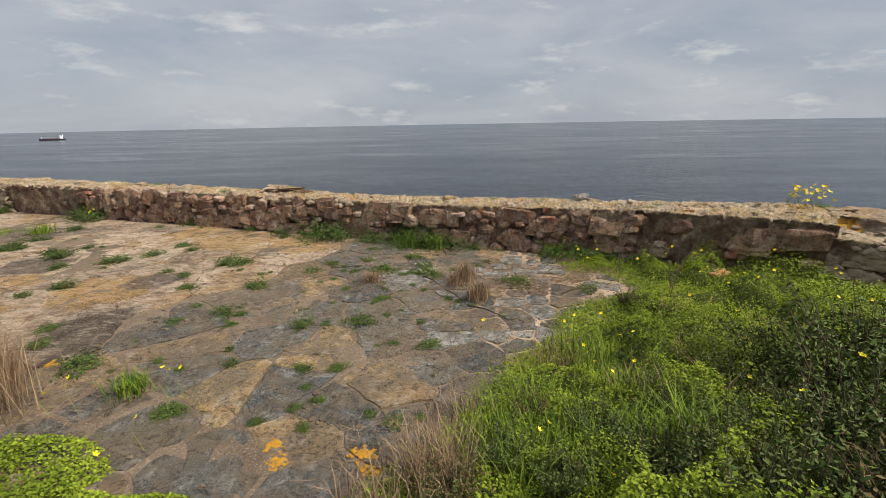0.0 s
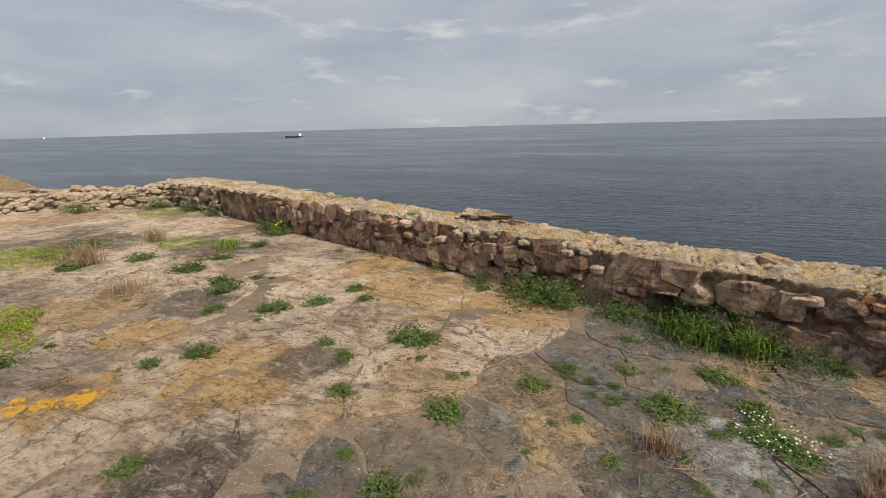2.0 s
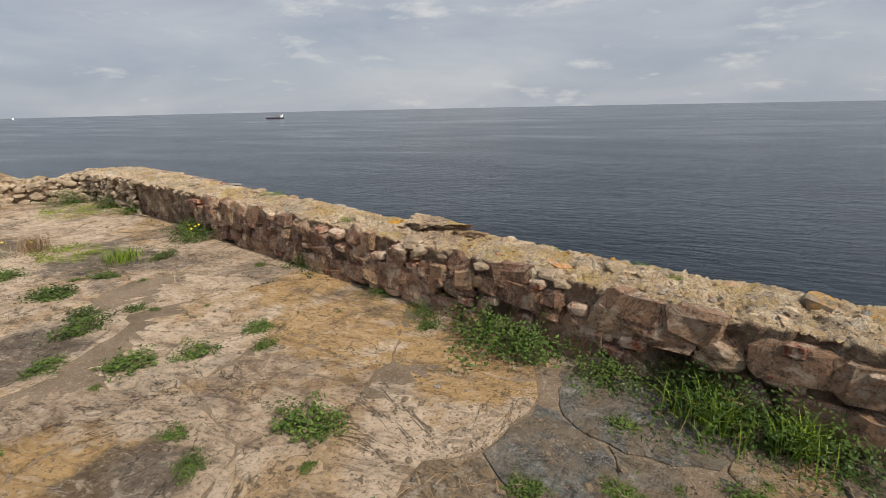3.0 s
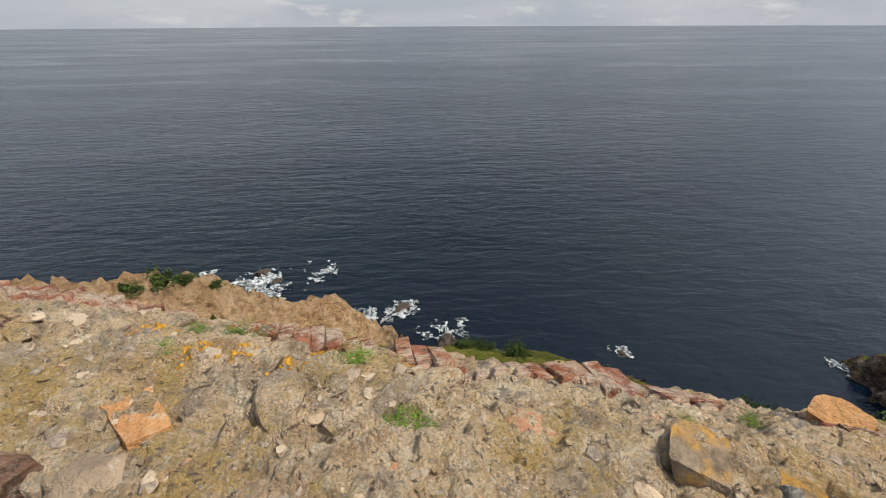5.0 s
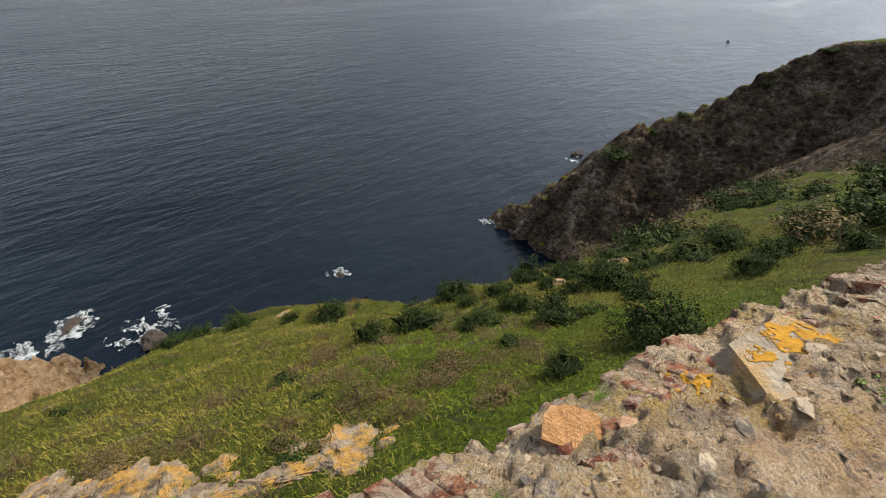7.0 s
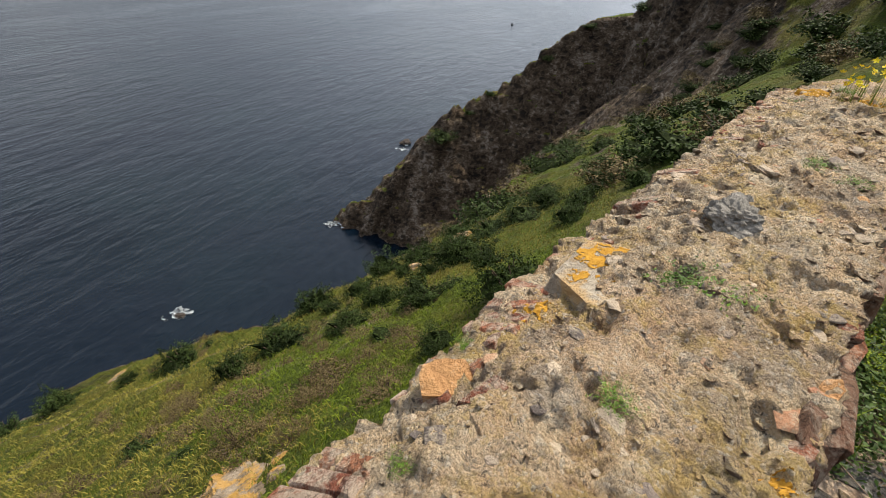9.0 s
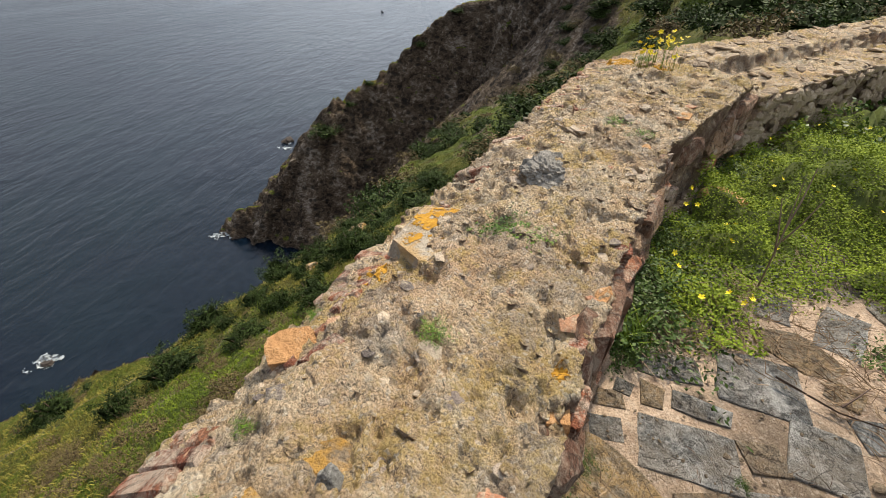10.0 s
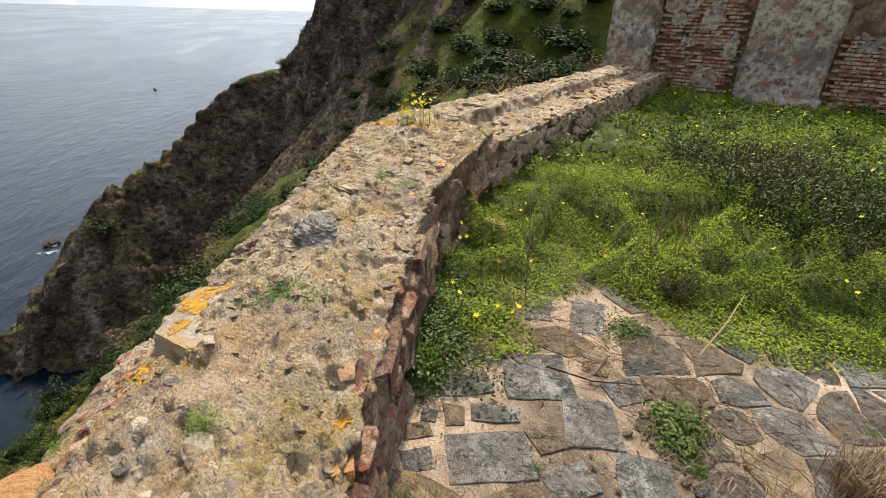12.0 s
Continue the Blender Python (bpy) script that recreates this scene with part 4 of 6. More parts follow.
# smaller pieces between the squared slabs and the clover
named += [p for p, k in seeds[len(SLAB_SEEDS):] if not (0.1 < p[0] < 1.8 and 3.3 < p[1] < 5.0)]
seeds = [(p, k) for p, k in seeds if not (0.1 < p[0] < 1.8 and 3.3 < p[1] < 5.0)]
for gy_ in np.arange(3.3, 5.0, 0.24):
    for gx_ in np.arange(0.1, 1.8, 0.27):
        p = np.array([gx_ + rng.uniform(-0.09, 0.09), gy_ + rng.uniform(-0.08, 0.08)])
        if min(np.linalg.norm(p - q) - 0.5 * r for q, r in squared) > 0.10:
            seeds.append((p, rng.choice((0, 0, 0, 2, 1))))
pale = []
for gy_ in np.arange(-2.0, 9.4, 0.85):
    for gx_ in np.arange(-14.0, -0.4, 1.0):
        p = np.array([gx_ + rng.uniform(-0.33, 0.33), gy_ + rng.uniform(-0.28, 0.28)])
        if p[0] < screed_line(p[1]) - 0.25 and p[1] < wall_line(p[0]) - 0.1:
            pale.append(p)
seeds += [(p, 3) for p in pale]
cents = np.array([s[0] for s in seeds])
slab_mats = (SLATE, OCHRE, GREYSLAB, SCREED)
for x, y, w, d, turn, kind in SLAB_NEAR:
    c, s_ = math.cos(radians(turn)), math.sin(radians(turn))
    poly = []
    for u, v in ((-1, -1), (1, -1), (1, 1), (-1, 1)):
        u, v = u * w / 2 * rng.uniform(0.88, 1.0), v * d / 2 * rng.uniform(0.88, 1.0)
        poly.append(np.array([x + c * u - s_ * v, y + s_ * u + c * v]))
    me, q = slab_mesh("slab", poly, 0.008, slab_mats[2 if kind == 0 else kind], rng, 0.009)
    under("slab", me, floor, pose(q[0], q[1], float(floor_z(q[0])) - 0.006, rng.uniform(-0.8, 0.8), rng.uniform(-0.8, 0.8), 0))
for i, (p, kind) in enumerate(seeds):
    r = 1.4 if kind == 3 else 0.55
    cell = [p + np.array(q) for q in ((-r, -r), (r, -r), (r, r), (-r, r))]
    order = np.argsort(np.linalg.norm(cents - p, axis=1))[1:16]
    for j in order:
        other = seeds[j][1]
        gap = rng.uniform(0.004, 0.022) if kind == 3 and other == 3 else rng.uniform(0.008, 0.032)
        cell = clip_cell(cell, p, cents[j], gap)
        if len(cell) < 3:
            break
    for q, r in squared:
        if np.linalg.norm(q - p) < r + 0.5 and len(cell) > 2:
            mid = p + (q - p) * max(0.1, 1 - (0.5 * r + 0.04) / np.linalg.norm(q - p))
            cell = clip_cell(cell, p, 2 * mid - p, 0.0)
    # stop short of the wall foot
    cell = [np.array([q[0], min(q[1], float(wall_line(q[0])) - 0.01)]) for q in cell]
    if len(cell) < 3:
        continue
    me, c = slab_mesh("slab", cell, (0.008 if kind != 3 else 0.010) + rng.uniform(-0.003, 0.005), slab_mats[kind], rng, 0.02 if kind == 3 else 0.015)
    tilt = 0.5 if kind == 3 else 1.0
    under("slab", me, floor, pose(c[0], c[1], float(floor_z(c[0])) - 0.008, rng.uniform(-tilt, tilt), rng.uniform(-tilt, tilt), 0))


# ---- stones of the parapet ----
def cut_stone(p, seed, cuts, lo=0.24, hi=0.44):
    """Break a ball of points into flat faces, as stone breaks."""
    rs = np.random.RandomState(seed)
    q = np.array(p, float)
    for _ in range(cuts):
        n = rs.normal(0, 1, 3)
        n /= np.linalg.norm(n)
        q -= np.maximum(q @ n - rs.uniform(lo, hi), 0)[:, None] * n
    return q / (np.ptp(q, axis=0) + 1e-9)


def stone_mesh(name, seed, material, amp=0.16, flat=1.0, sub=2):
    """A rough stone of unit size, broken to flat faces."""
    bm = bmesh.new()
    bmesh.ops.create_icosphere(bm, subdivisions=sub, radius=0.5)
    p = np.array([v.co[:] for v in bm.verts])
    q = cut_stone(p, seed, 9) * (1 + fbm(p + seed * 7.3, 2.2, 3, 0.55, seed) * amp * 0.5)[:, None]
    for v, co in zip(bm.verts, q):
        v.co = (co[0], co[1], co[2] * flat)
    me = bpy.data.meshes.new(name)
    bm.to_mesh(me)
    bm.free()
    me.materials.append(material)
    return me


STONES = [stone_mesh("stone", i, RUBBLE, 0.3, 1.0, 2) for i in range(6)]
LOW_STONES = [stone_mesh("stone", 20 + i, RUBBLE, 0.3, 1.0, 1) for i in range(6)]
FACE_ROCKS = [brick_mesh("stone", 1.0, 1.0, 1.0, 140 + i, 0.14) for i in range(5)]
for me in FACE_ROCKS:
    me.materials[0] = RUBBLE
FACE_BRICKS = [brick_mesh("brick", 1.0, 1.0, 1.0, 40 + i, 0.05) for i in range(3)]


def face_stones(owner, stations, x_from, x_to, keep, seed, limit, plaster=0.0):
    """Courses of rubble on the inner face, between two places along x."""
    rng = random.Random(seed)
    st, s = along(stations, 0.02)
    count = 0
    for c, z in enumerate(np.arange(0.05, 0.58, 0.105)):
        i = 0
        while i < len(st) - 2:
            w = rng.uniform(0.07, 0.30) if rng.random() < 0.7 else rng.uniform(0.28, 0.42)
            j = min(len(st) - 2, i + int(w / 0.02 / 2))
            x, y, zt = st[j, 0], st[j, 1], st[j, 2]
            i += int(w / 0.02)
            zz = z + rng.uniform(-0.025, 0.025)
            if not x_from <= x <= x_to or zz > zt - 0.085 or rng.random() > keep or count >= limit or any(((x - hx) / hw) ** 2 + ((zz - hz) / hh) ** 2 < 1.3 for hx, hz, hw, hh, dp in HOLES):
                continue
            d = st[j + 1, :2] - st[j, :2]
            a = math.degrees(math.atan2(d[1], d[0]))
            brick = rng.random() < 0.28
            h = rng.uniform(0.055, 0.075) if brick else min(0.20, rng.uniform(0.45, 1.0) * w + 0.03)
            dep = rng.uniform(0.09, 0.15)
            m = pose(x, y - 0.004 + (0.024 if x > 0.3 else 0.0), zz + float(floor_z(x)), rng.uniform(-9, 9), rng.uniform(-9, 9), a + rng.uniform(-9, 9)) @ Matrix.Diagonal(((rng.uniform(0.10, 0.2) if brick else w) * 0.98, dep, h, 1))
            under("brick" if brick else "stone", rng.choice(FACE_BRICKS if brick else FACE_ROCKS if rng.random() < 0.65 else STONES), owner, m)
            count += 1
    return count


def joined(name, owner, meshes, placed, material):
    """Many small pieces in one mesh, of kind stuff."""
    vs, fs, n = [], [], 0
    for me, m in placed:
        k = len(me.vertices)
        co = np.empty(k * 3, np.float32)
        me.vertices.foreach_get("co", co)
        a = np.array(m)
        vs.append(co.reshape(-1, 3) @ a[:3, :3].T + a[:3, 3])
        fs.append(np.array([p.vertices[:] for p in me.polygons]) + n)
        n += k
    ob = under(name, mesh_of(name, np.concatenate(vs), np.concatenate(fs), material, False), owner)
    return tagged(ob, kind="stuff")


face_stones(wall_sea, WALL, -6.5, 2.25, 0.92, 3, 285)
face_stones(wall_sea, WALL, 2.25, 3.2, 0.22, 6, 30)
face_stones(wall_sea, WALL, 3.2, 3.7, 0.8, 7, 30)
PEBBLES = [stone_mesh("pebble", 60 + i, RUBBLE, 0.25, 0.7, 1) for i in range(4)]
ISLAND_STONE = mat_boulder("mixed_rubble", ((0.3, (0.15, 0.115, 0.085)), (0.5, (0.38, 0.29, 0.20)), (0.7, (0.60, 0.49, 0.36))))
from mathutils.bvhtree import BVHTree


def tree_of(ob):
    me = ob.data
    return BVHTree.FromPolygons([v.co[:] for v in me.vertices], [p.vertices[:] for p in me.polygons])


TOP = tree_of(wall_sea)
WINGTOP = tree_of(wall_wing)
GROUND = tree_of(bpy.data.objects["ground"])


def drop(tree, x, y, z=40.0):
    if tree is TOP:
        a, b = TOP.ray_cast(Vector((x, y, z)), Vector((0, 0, -1)))[0], WINGTOP.ray_cast(Vector((x, y, z)), Vector((0, 0, -1)))[0]
        both = [p for p in (a, b) if p]
        return max(both, key=lambda p: p.z) if both else Vector((x, y, 0))
    hit = tree.ray_cast(Vector((x, y, z)), Vector((0, 0, -1)))
    return hit[0] if hit[0] else Vector((x, y, 0))


rng = random.Random(8)
st, s = along(WALL, 0.05)
placed = []
for k in range(4200):
    i = rng.randrange(len(st)) if k < 1200 else rng.randrange(int(len(st) * 0.55), len(st))
    v = rng.uniform(0.0, 0.97)
    x, y = st[i, 0] * (1 - v) + st[i, 3] * v, st[i, 1] * (1 - v) + st[i, 4] * v
    p = drop(TOP, x, y)
    w = rng.uniform(0.012, 0.032) if rng.random() < 0.93 else rng.uniform(0.035, 0.08)
    placed.append((rng.choice(PEBBLES), pose(p.x, p.y, p.z - w * 0.12, rng.uniform(-25, 25), rng.uniform(-25, 25), rng.uniform(0, 360)) @ Matrix.Diagonal((w * rng.uniform(0.8, 1.6), w, w * rng.uniform(0.5, 0.9), 1))))
joined("pebbles", wall_sea, PEBBLES, placed, MORTAR)
# larger stones bedded flush in the mortar of the wall top
placed = []
for k in range(620):
    i = rng.randrange(len(st)) if k < 160 else rng.randrange(int(len(st) * 0.60), len(st))
    v = rng.uniform(0.02, 0.95)
    x, y = st[i, 0] * (1 - v) + st[i, 3] * v, st[i, 1] * (1 - v) + st[i, 4] * v
    p = drop(TOP, x, y)
    w = rng.uniform(0.02, 0.055) if rng.random() < 0.85 else rng.uniform(0.06, 0.10)
    placed.append((rng.choice(LOW_STONES), pose(p.x, p.y, p.z - w * 0.09, rng.uniform(-8, 8), rng.uniform(-8, 8), rng.uniform(0, 360)) @ Matrix.Diagonal((w * rng.uniform(0.9, 1.6), w, w * rng.uniform(0.24, 0.36), 1))))
joined("bedded_stones", wall_sea, LOW_STONES, placed, SHARD)
# ragged capping stones along the inner top edge and farther faces
placed = []
for k in range(260):
    i = rng.randrange(len(st))
    x, y, z = st[i, :3]
    if x > -1.2:
        continue
    w = rng.uniform(0.07, 0.2)
    placed.append((rng.choice(LOW_STONES), pose(x + rng.uniform(-0.02, 0.02), y + rng.uniform(-0.01, 0.06), z - rng.uniform(0.0, 0.05), rng.uniform(-12, 12), rng.uniform(-12, 12), rng.uniform(-35, 5)) @ Matrix.Diagonal((w, w * 0.8, w * rng.uniform(0.35, 0.6), 1))))
for k in range(420):
    i = rng.randrange(int(len(st) * 0.42))
    x, y, z = st[i, :3]
    w = rng.uniform(0.1, 0.28)
    placed.append((rng.choice(LOW_STONES), pose(x, y, rng.uniform(0.0, z - 0.04), rng.uniform(-9, 9), rng.uniform(-9, 9), rng.uniform(-30, 0) if x > -10.4 else 40) @ Matrix.Diagonal((w, 0.1, w * rng.uniform(0.4, 0.7), 1))))
joined("rubble", wall_sea, STONES, placed, ISLAND_STONE)
wt, s = along(WING, 0.05)
placed = []
for k in range(620):
    i = rng.randrange(len(wt))
    x, y, z = wt[i, :3]
    w = rng.uniform(0.08, 0.24)
    placed.append((rng.choice(LOW_STONES), pose(x, y, rng.uniform(0.0, z - 0.03), rng.uniform(-9, 9), rng.uniform(-9, 9), -49 + rng.uniform(-8, 8)) @ Matrix.Diagonal((w, 0.06, w * rng.uniform(0.4, 0.7), 1))))
for k in range(500):
    i = rng.randrange(len(wt))
    v = rng.uniform(0.02, 0.98)
    p = drop(WINGTOP, wt[i, 0] * (1 - v) + wt[i, 3] * v, wt[i, 1] * (1 - v) + wt[i, 4] * v)
    w = rng.uniform(0.03, 0.12)
    placed.append((rng.choice(PEBBLES), pose(p.x, p.y, p.z, rng.uniform(-20, 20), rng.uniform(-20, 20), rng.uniform(0, 360)) @ Matrix.Diagonal((w * 1.3, w, w * 0.5, 1))))
joined("rubble", wall_wing, STONES, placed, ISLAND_STONE)

# brick edging on the seaward rim, laid across the wall and sloping outwards
RIM_BRICKS = [brick_mesh("brick", 0.066, 0.24, 0.06, 80 + i, 0.005) for i in range(5)]
rim, s = along([(r[3], r[4], r[5], r[0], r[1]) for r in WALL], 0.074)
for i in range(len(rim) - 1):
    x, y, z, ix, iy = rim[i]
    if x < -9.5 or x > 4.2:
        continue
    if x > 0.1 and rng.random() < (0.5 if x > 1.2 else 0.25) or x < -4.0 and rng.random() < 0.3:
        continue
    a = math.degrees(math.atan2(iy - y, ix - x)) - 90
    inn = 0.115 + rng.uniform(-0.012, 0.012)
    ux, uy = (ix - x), (iy - y)
    l = math.hypot(ux, uy)
    lo = np.mean([drop(TOP, x + ux / l * d, y + uy / l * d).z for d in (0.02, 0.05)])
    hi = np.mean([drop(TOP, x + ux / l * d, y + uy / l * d).z for d in (0.18, 0.22)])
    sunk = 0.027 if x > 1.2 else 0.022 if x > 0.1 else 0.009
    slope = math.degrees(math.atan2(max(0.0, hi - lo), 0.165))
    under("brick", rng.choice(RIM_BRICKS), wall_sea, pose(x + ux / l * inn, y + uy / l * inn, (lo + hi) / 2 - sunk - rng.uniform(0, 0.007), slope + rng.uniform(-2, 2), rng.uniform(-2, 2), a + rng.uniform(-2.5, 2.5)))


# ---- loose and set stones on the wall ----
def rock(name, label, m, size, material, seed, sub=4, amp=0.2, box_like=0.6):
    bm = bmesh.new()
    bmesh.ops.create_icosphere(bm, subdivisions=sub, radius=0.5)
    p = np.array([v.co[:] for v in bm.verts])
    q = cut_stone(p, seed, 11)
    q = q * (1 + fbm(p + seed * 3.7, 1.6, 2, 0.5, seed) * amp * 0.4 + fbm(p + seed, 5.0, 4, 0.65, seed + 50) * amp * 0.5)[:, None]
    for v, co in zip(bm.verts, q):
        v.co = (co[0] * size[0], co[1] * size[1], co[2] * size[2])
    ob = part(name, bm, material, None, "", False)
    ob.matrix_basis = m
    return tagged(ob, label, "stone")


def on_wall(x, y, sink, *turn):
    p = drop(TOP, x, y)
    return pose(x, y, p.z + sink, *turn)


def block(name, label, m, size, material, seed, chips=4):
    """A broken squared stone, with flat faces and chipped corners."""
    bm = bmesh.new()
    bmesh.ops.create_icosphere(bm, subdivisions=4, radius=1.0)
    p = np.array([v.co[:] for v in bm.verts])
    rs = np.random.RandomState(seed)
    q = np.array(p)
    axes = np.concatenate([np.eye(3), -np.eye(3)]) + rs.normal(0, 0.13, (6, 3))
    corners = (rs.choice((-1.0, 1.0), (4, 3)) * rs.uniform(0.5, 1.0, (4, 3)))[:chips]
    for n, lim in [(a, 0.5) for a in axes] + [(c, rs.uniform(0.72, 0.84)) for c in corners]:
        n = n / np.linalg.norm(n)
        q -= np.maximum(q @ n - lim, 0)[:, None] * n
    q = q * np.array(size)
    q += p * (fbm(q, 16.0, 4, 0.65, seed) * 0.006)[:, None]
    for v, co in zip(bm.verts, q):
        v.co = co
    ob = part(name, bm, material, None, "", False)
    ob.matrix_basis = m
    return tagged(ob, label, "stone")


PALE_ROCK = mat_boulder("pale_flat_stone", ((0.3, (0.20, 0.165, 0.13)), (0.5, (0.40, 0.335, 0.255)), (0.7, (0.56, 0.48, 0.37))), 0.5)
block("stone_block", "squared orange stone on the parapet's brick edge", on_wall(0.66, 6.80, -0.008, 12, -16, 32), (0.10, 0.125, 0.085), ORANGE_BLOCK, 4)
block("stone_block", "broken ochre stone with a white face in the mortar", on_wall(0.28, 6.50, -0.022, 6, 5, 60), (0.09, 0.11, 0.07), TAN_ROCK, 9)
rock("white_stone", "white stone set in the wall top", on_wall(0.22, 6.49, 0.015, 0, 0, 20), (0.07, 0.06, 0.05), GREYSLAB, 3, 3)
rock("grey_stone", "angular grey stone bedded in the parapet's top", on_wall(1.79, 5.99, 0.012, 8, -10, 10), (0.26, 0.22, 0.16), GREY_ROCK, 5, 5, 0.45)
block("flat_stone", "flat grey stone with orange lichen on the parapet", on_wall(1.31, 6.45, -0.040, -11, -2, -24), (0.38, 0.28, 0.085), PALE_ROCK, 6, 0)
rock("flat_stone", "long low stone lying along the seaward edge", on_wall(-2.22, 7.38, 0.02, 3, 4, -20), (0.52, 0.26, 0.15), MORTAR, 12, 5, 0.5)
rock("flat_stone", "long low stone lying along the seaward edge", on_wall(-2.66, 7.53, 0.02, 2, -3, -18), (0.58, 0.28, 0.17), MORTAR, 13, 5, 0.5)
block("flat_stone", "weathered pale slab bedded in the wall top", on_wall(0.08, 6.62, -0.02, 6, 0, 55), (0.15, 0.12, 0.06), TAN_ROCK, 15)
rock("grey_stone", "dark rough stone bedded in the wall top", on_wall(2.05, 5.95, -0.03, 0, 0, -10), (0.16, 0.12, 0.08), GREY_ROCK, 18)
block("tile_piece", "orange tile piece bedded in the wall top", on_wall(-1.44, 6.88, -0.012, 4, 4, 40), (0.12, 0.20, 0.035), ORANGE_BLOCK, 19, 1)
block("tile_piece", "orange tile piece bedded in the wall top", on_wall(0.60, 6.66, -0.012, 0, 0, 62), (0.05, 0.11, 0.03), BRICK, 20, 1)
for i, (x, y) in enumerate(((0.95, 5.82), (0.72, 5.92), (0.5, 5.98), (1.28, 5.70), (2.32, 5.42), (2.2, 5.33), (2.75, 5.1), (1.62, 5.62), (3.2, 5.2), (2.9, 5.75), (2.6, 5.0))):
    block("tile_piece", "broken red tile set in the wall's edge", on_wall(x, y, -0.034, 3, -4, -30 + 8 * (i % 5)), (0.085, 0.05, 0.06), BRICK if i % 2 else ORANGE_BLOCK, 30 + i, 2)
for i in range(26):
    x = -9.6 + i * 0.36 + rng.uniform(-0.1, 0.1)
    y = float(np.interp(x, [-10.5, -4.7, -1.3], [9.9, 8.15, 7.1])) + rng.uniform(-0.35, 0.3)
    rock("cap_stone", "rough pale stone on the broken wall top", on_wall(x, y, -0.01, 0, 0, rng.uniform(0, 180)), (rng.uniform(0.12, 0.28), rng.uniform(0.12, 0.2), rng.uniform(0.06, 0.10)), MORTAR if i % 3 or x > -4 else GREY_ROCK, 60 + i, 3)["group"] = "stones on the wall top"
for i in range(12):
    x, y = -12.9 + i * 0.2, 8.0 + i * 0.145
    rock("cap_stone", "rough pale stone on the broken wall top", on_wall(x, y + rng.uniform(-0.2, 0.4), 0.0, 0, 0, rng.uniform(0, 180)), (0.34, 0.26, 0.17), MORTAR, 100 + i, 3)["group"] = "stones on the wall top"


# ---- lichen crusts ----
def lichen(x, y, r, tree, seed, label="orange crust of lichen on stone"):
    n = 56
    g = np.linspace(-1, 1, n)
    A, B = np.meshgrid(g, g)
    p = np.stack([A.ravel(), B.ravel(), np.full(n * n, seed * 1.7)], 1)
    keep = (fbm(p, 3.2, 5, 0.7, seed) * 0.95 + 0.52 - np.hypot(A, B).ravel() ** 2) > 0
    v = []
    level = drop(tree, x, y).z
    for i, (a, b, c) in enumerate(p):
        q = drop(tree, x + a * r, y + b * r)
        keep[i] = keep[i] and abs(q.z - level) < 0.05
        v.append((q.x, q.y, q.z + (0.003 if keep[i] else -0.003)))
    f = sheet_faces(n, n)[:, ::-1]
    f = f[keep[f].sum(1) >= 3]
    if len(f):
        tagged(new("lichen", mesh_of("lichen", v, f, LICHEN)), label, "lichen", "lichen crusts")


FLAT_TREE = {ob.name: ob for ob in bpy.data.objects if ob.name.startswith("flat_stone") and abs(ob.matrix_basis.translation.x - 1.31) < 0.03}
flat = next(iter(FLAT_TREE.values()))
FLAT = BVHTree.FromPolygons([flat.matrix_basis @ v.co for v in flat.data.vertices], [p.vertices[:] for p in flat.data.polygons])
for i, (x, y, r) in enumerate(((1.40, 6.44, 0.11), (1.42, 6.36, 0.08), (1.31, 6.37, 0.08), (1.24, 6.40, 0.06), (1.22, 6.52, 0.05), (1.36, 6.50, 0.05))):
    lichen(x, y, r, FLAT, 3 + i)
for i, (x, y, r) in enumerate(((-1.39, 7.18, 0.10), (-1.24, 7.15, 0.08), (-1.06, 7.03, 0.08), (4.25, 5.25, 0.18), (4.2, 4.72, 0.2), (-0.98, 7.28, 0.06), (1.05, 6.62, 0.08), (-1.62, 7.35, 0.08), (-0.2, 7.05, 0.05), (0.62, 5.98, 0.04), (3.9, 5.0, 0.1), (-3.1, 7.6, 0.1), (-0.65, 7.2, 0.05))):
    lichen(x, y, r, TOP, 10 + i)

# ---- grit on the terrace ----
placed = []
GRIT = [stone_mesh("grit", 90 + i, RUBBLE, 0.25, 0.6, 1) for i in range(3)]
for k in range(5200):
    x, y = (rng.uniform(-9, 3.0), rng.uniform(0.5, 8.8)) if k < 2600 else (rng.uniform(-2.6, 1.9), rng.uniform(1.2, 6.0))
    if y > wall_line(x) - 0.03:
        continue
    w = rng.uniform(0.005, 0.016) if rng.random() < 0.93 else rng.uniform(0.02, 0.045)
    placed.append((rng.choice(GRIT), pose(x, y, -0.01 * x + 0.004, rng.uniform(-20, 20), rng.uniform(-20, 20), rng.uniform(0, 360)) @ Matrix.Diagonal((w * 1.3, w, w, 1))))
joined("grit", floor, GRIT, placed, mat_boulder("floor_grit", ((0.3, (0.07, 0.055, 0.04)), (0.5, (0.20, 0.15, 0.10)), (0.7, (0.36, 0.28, 0.19)))))

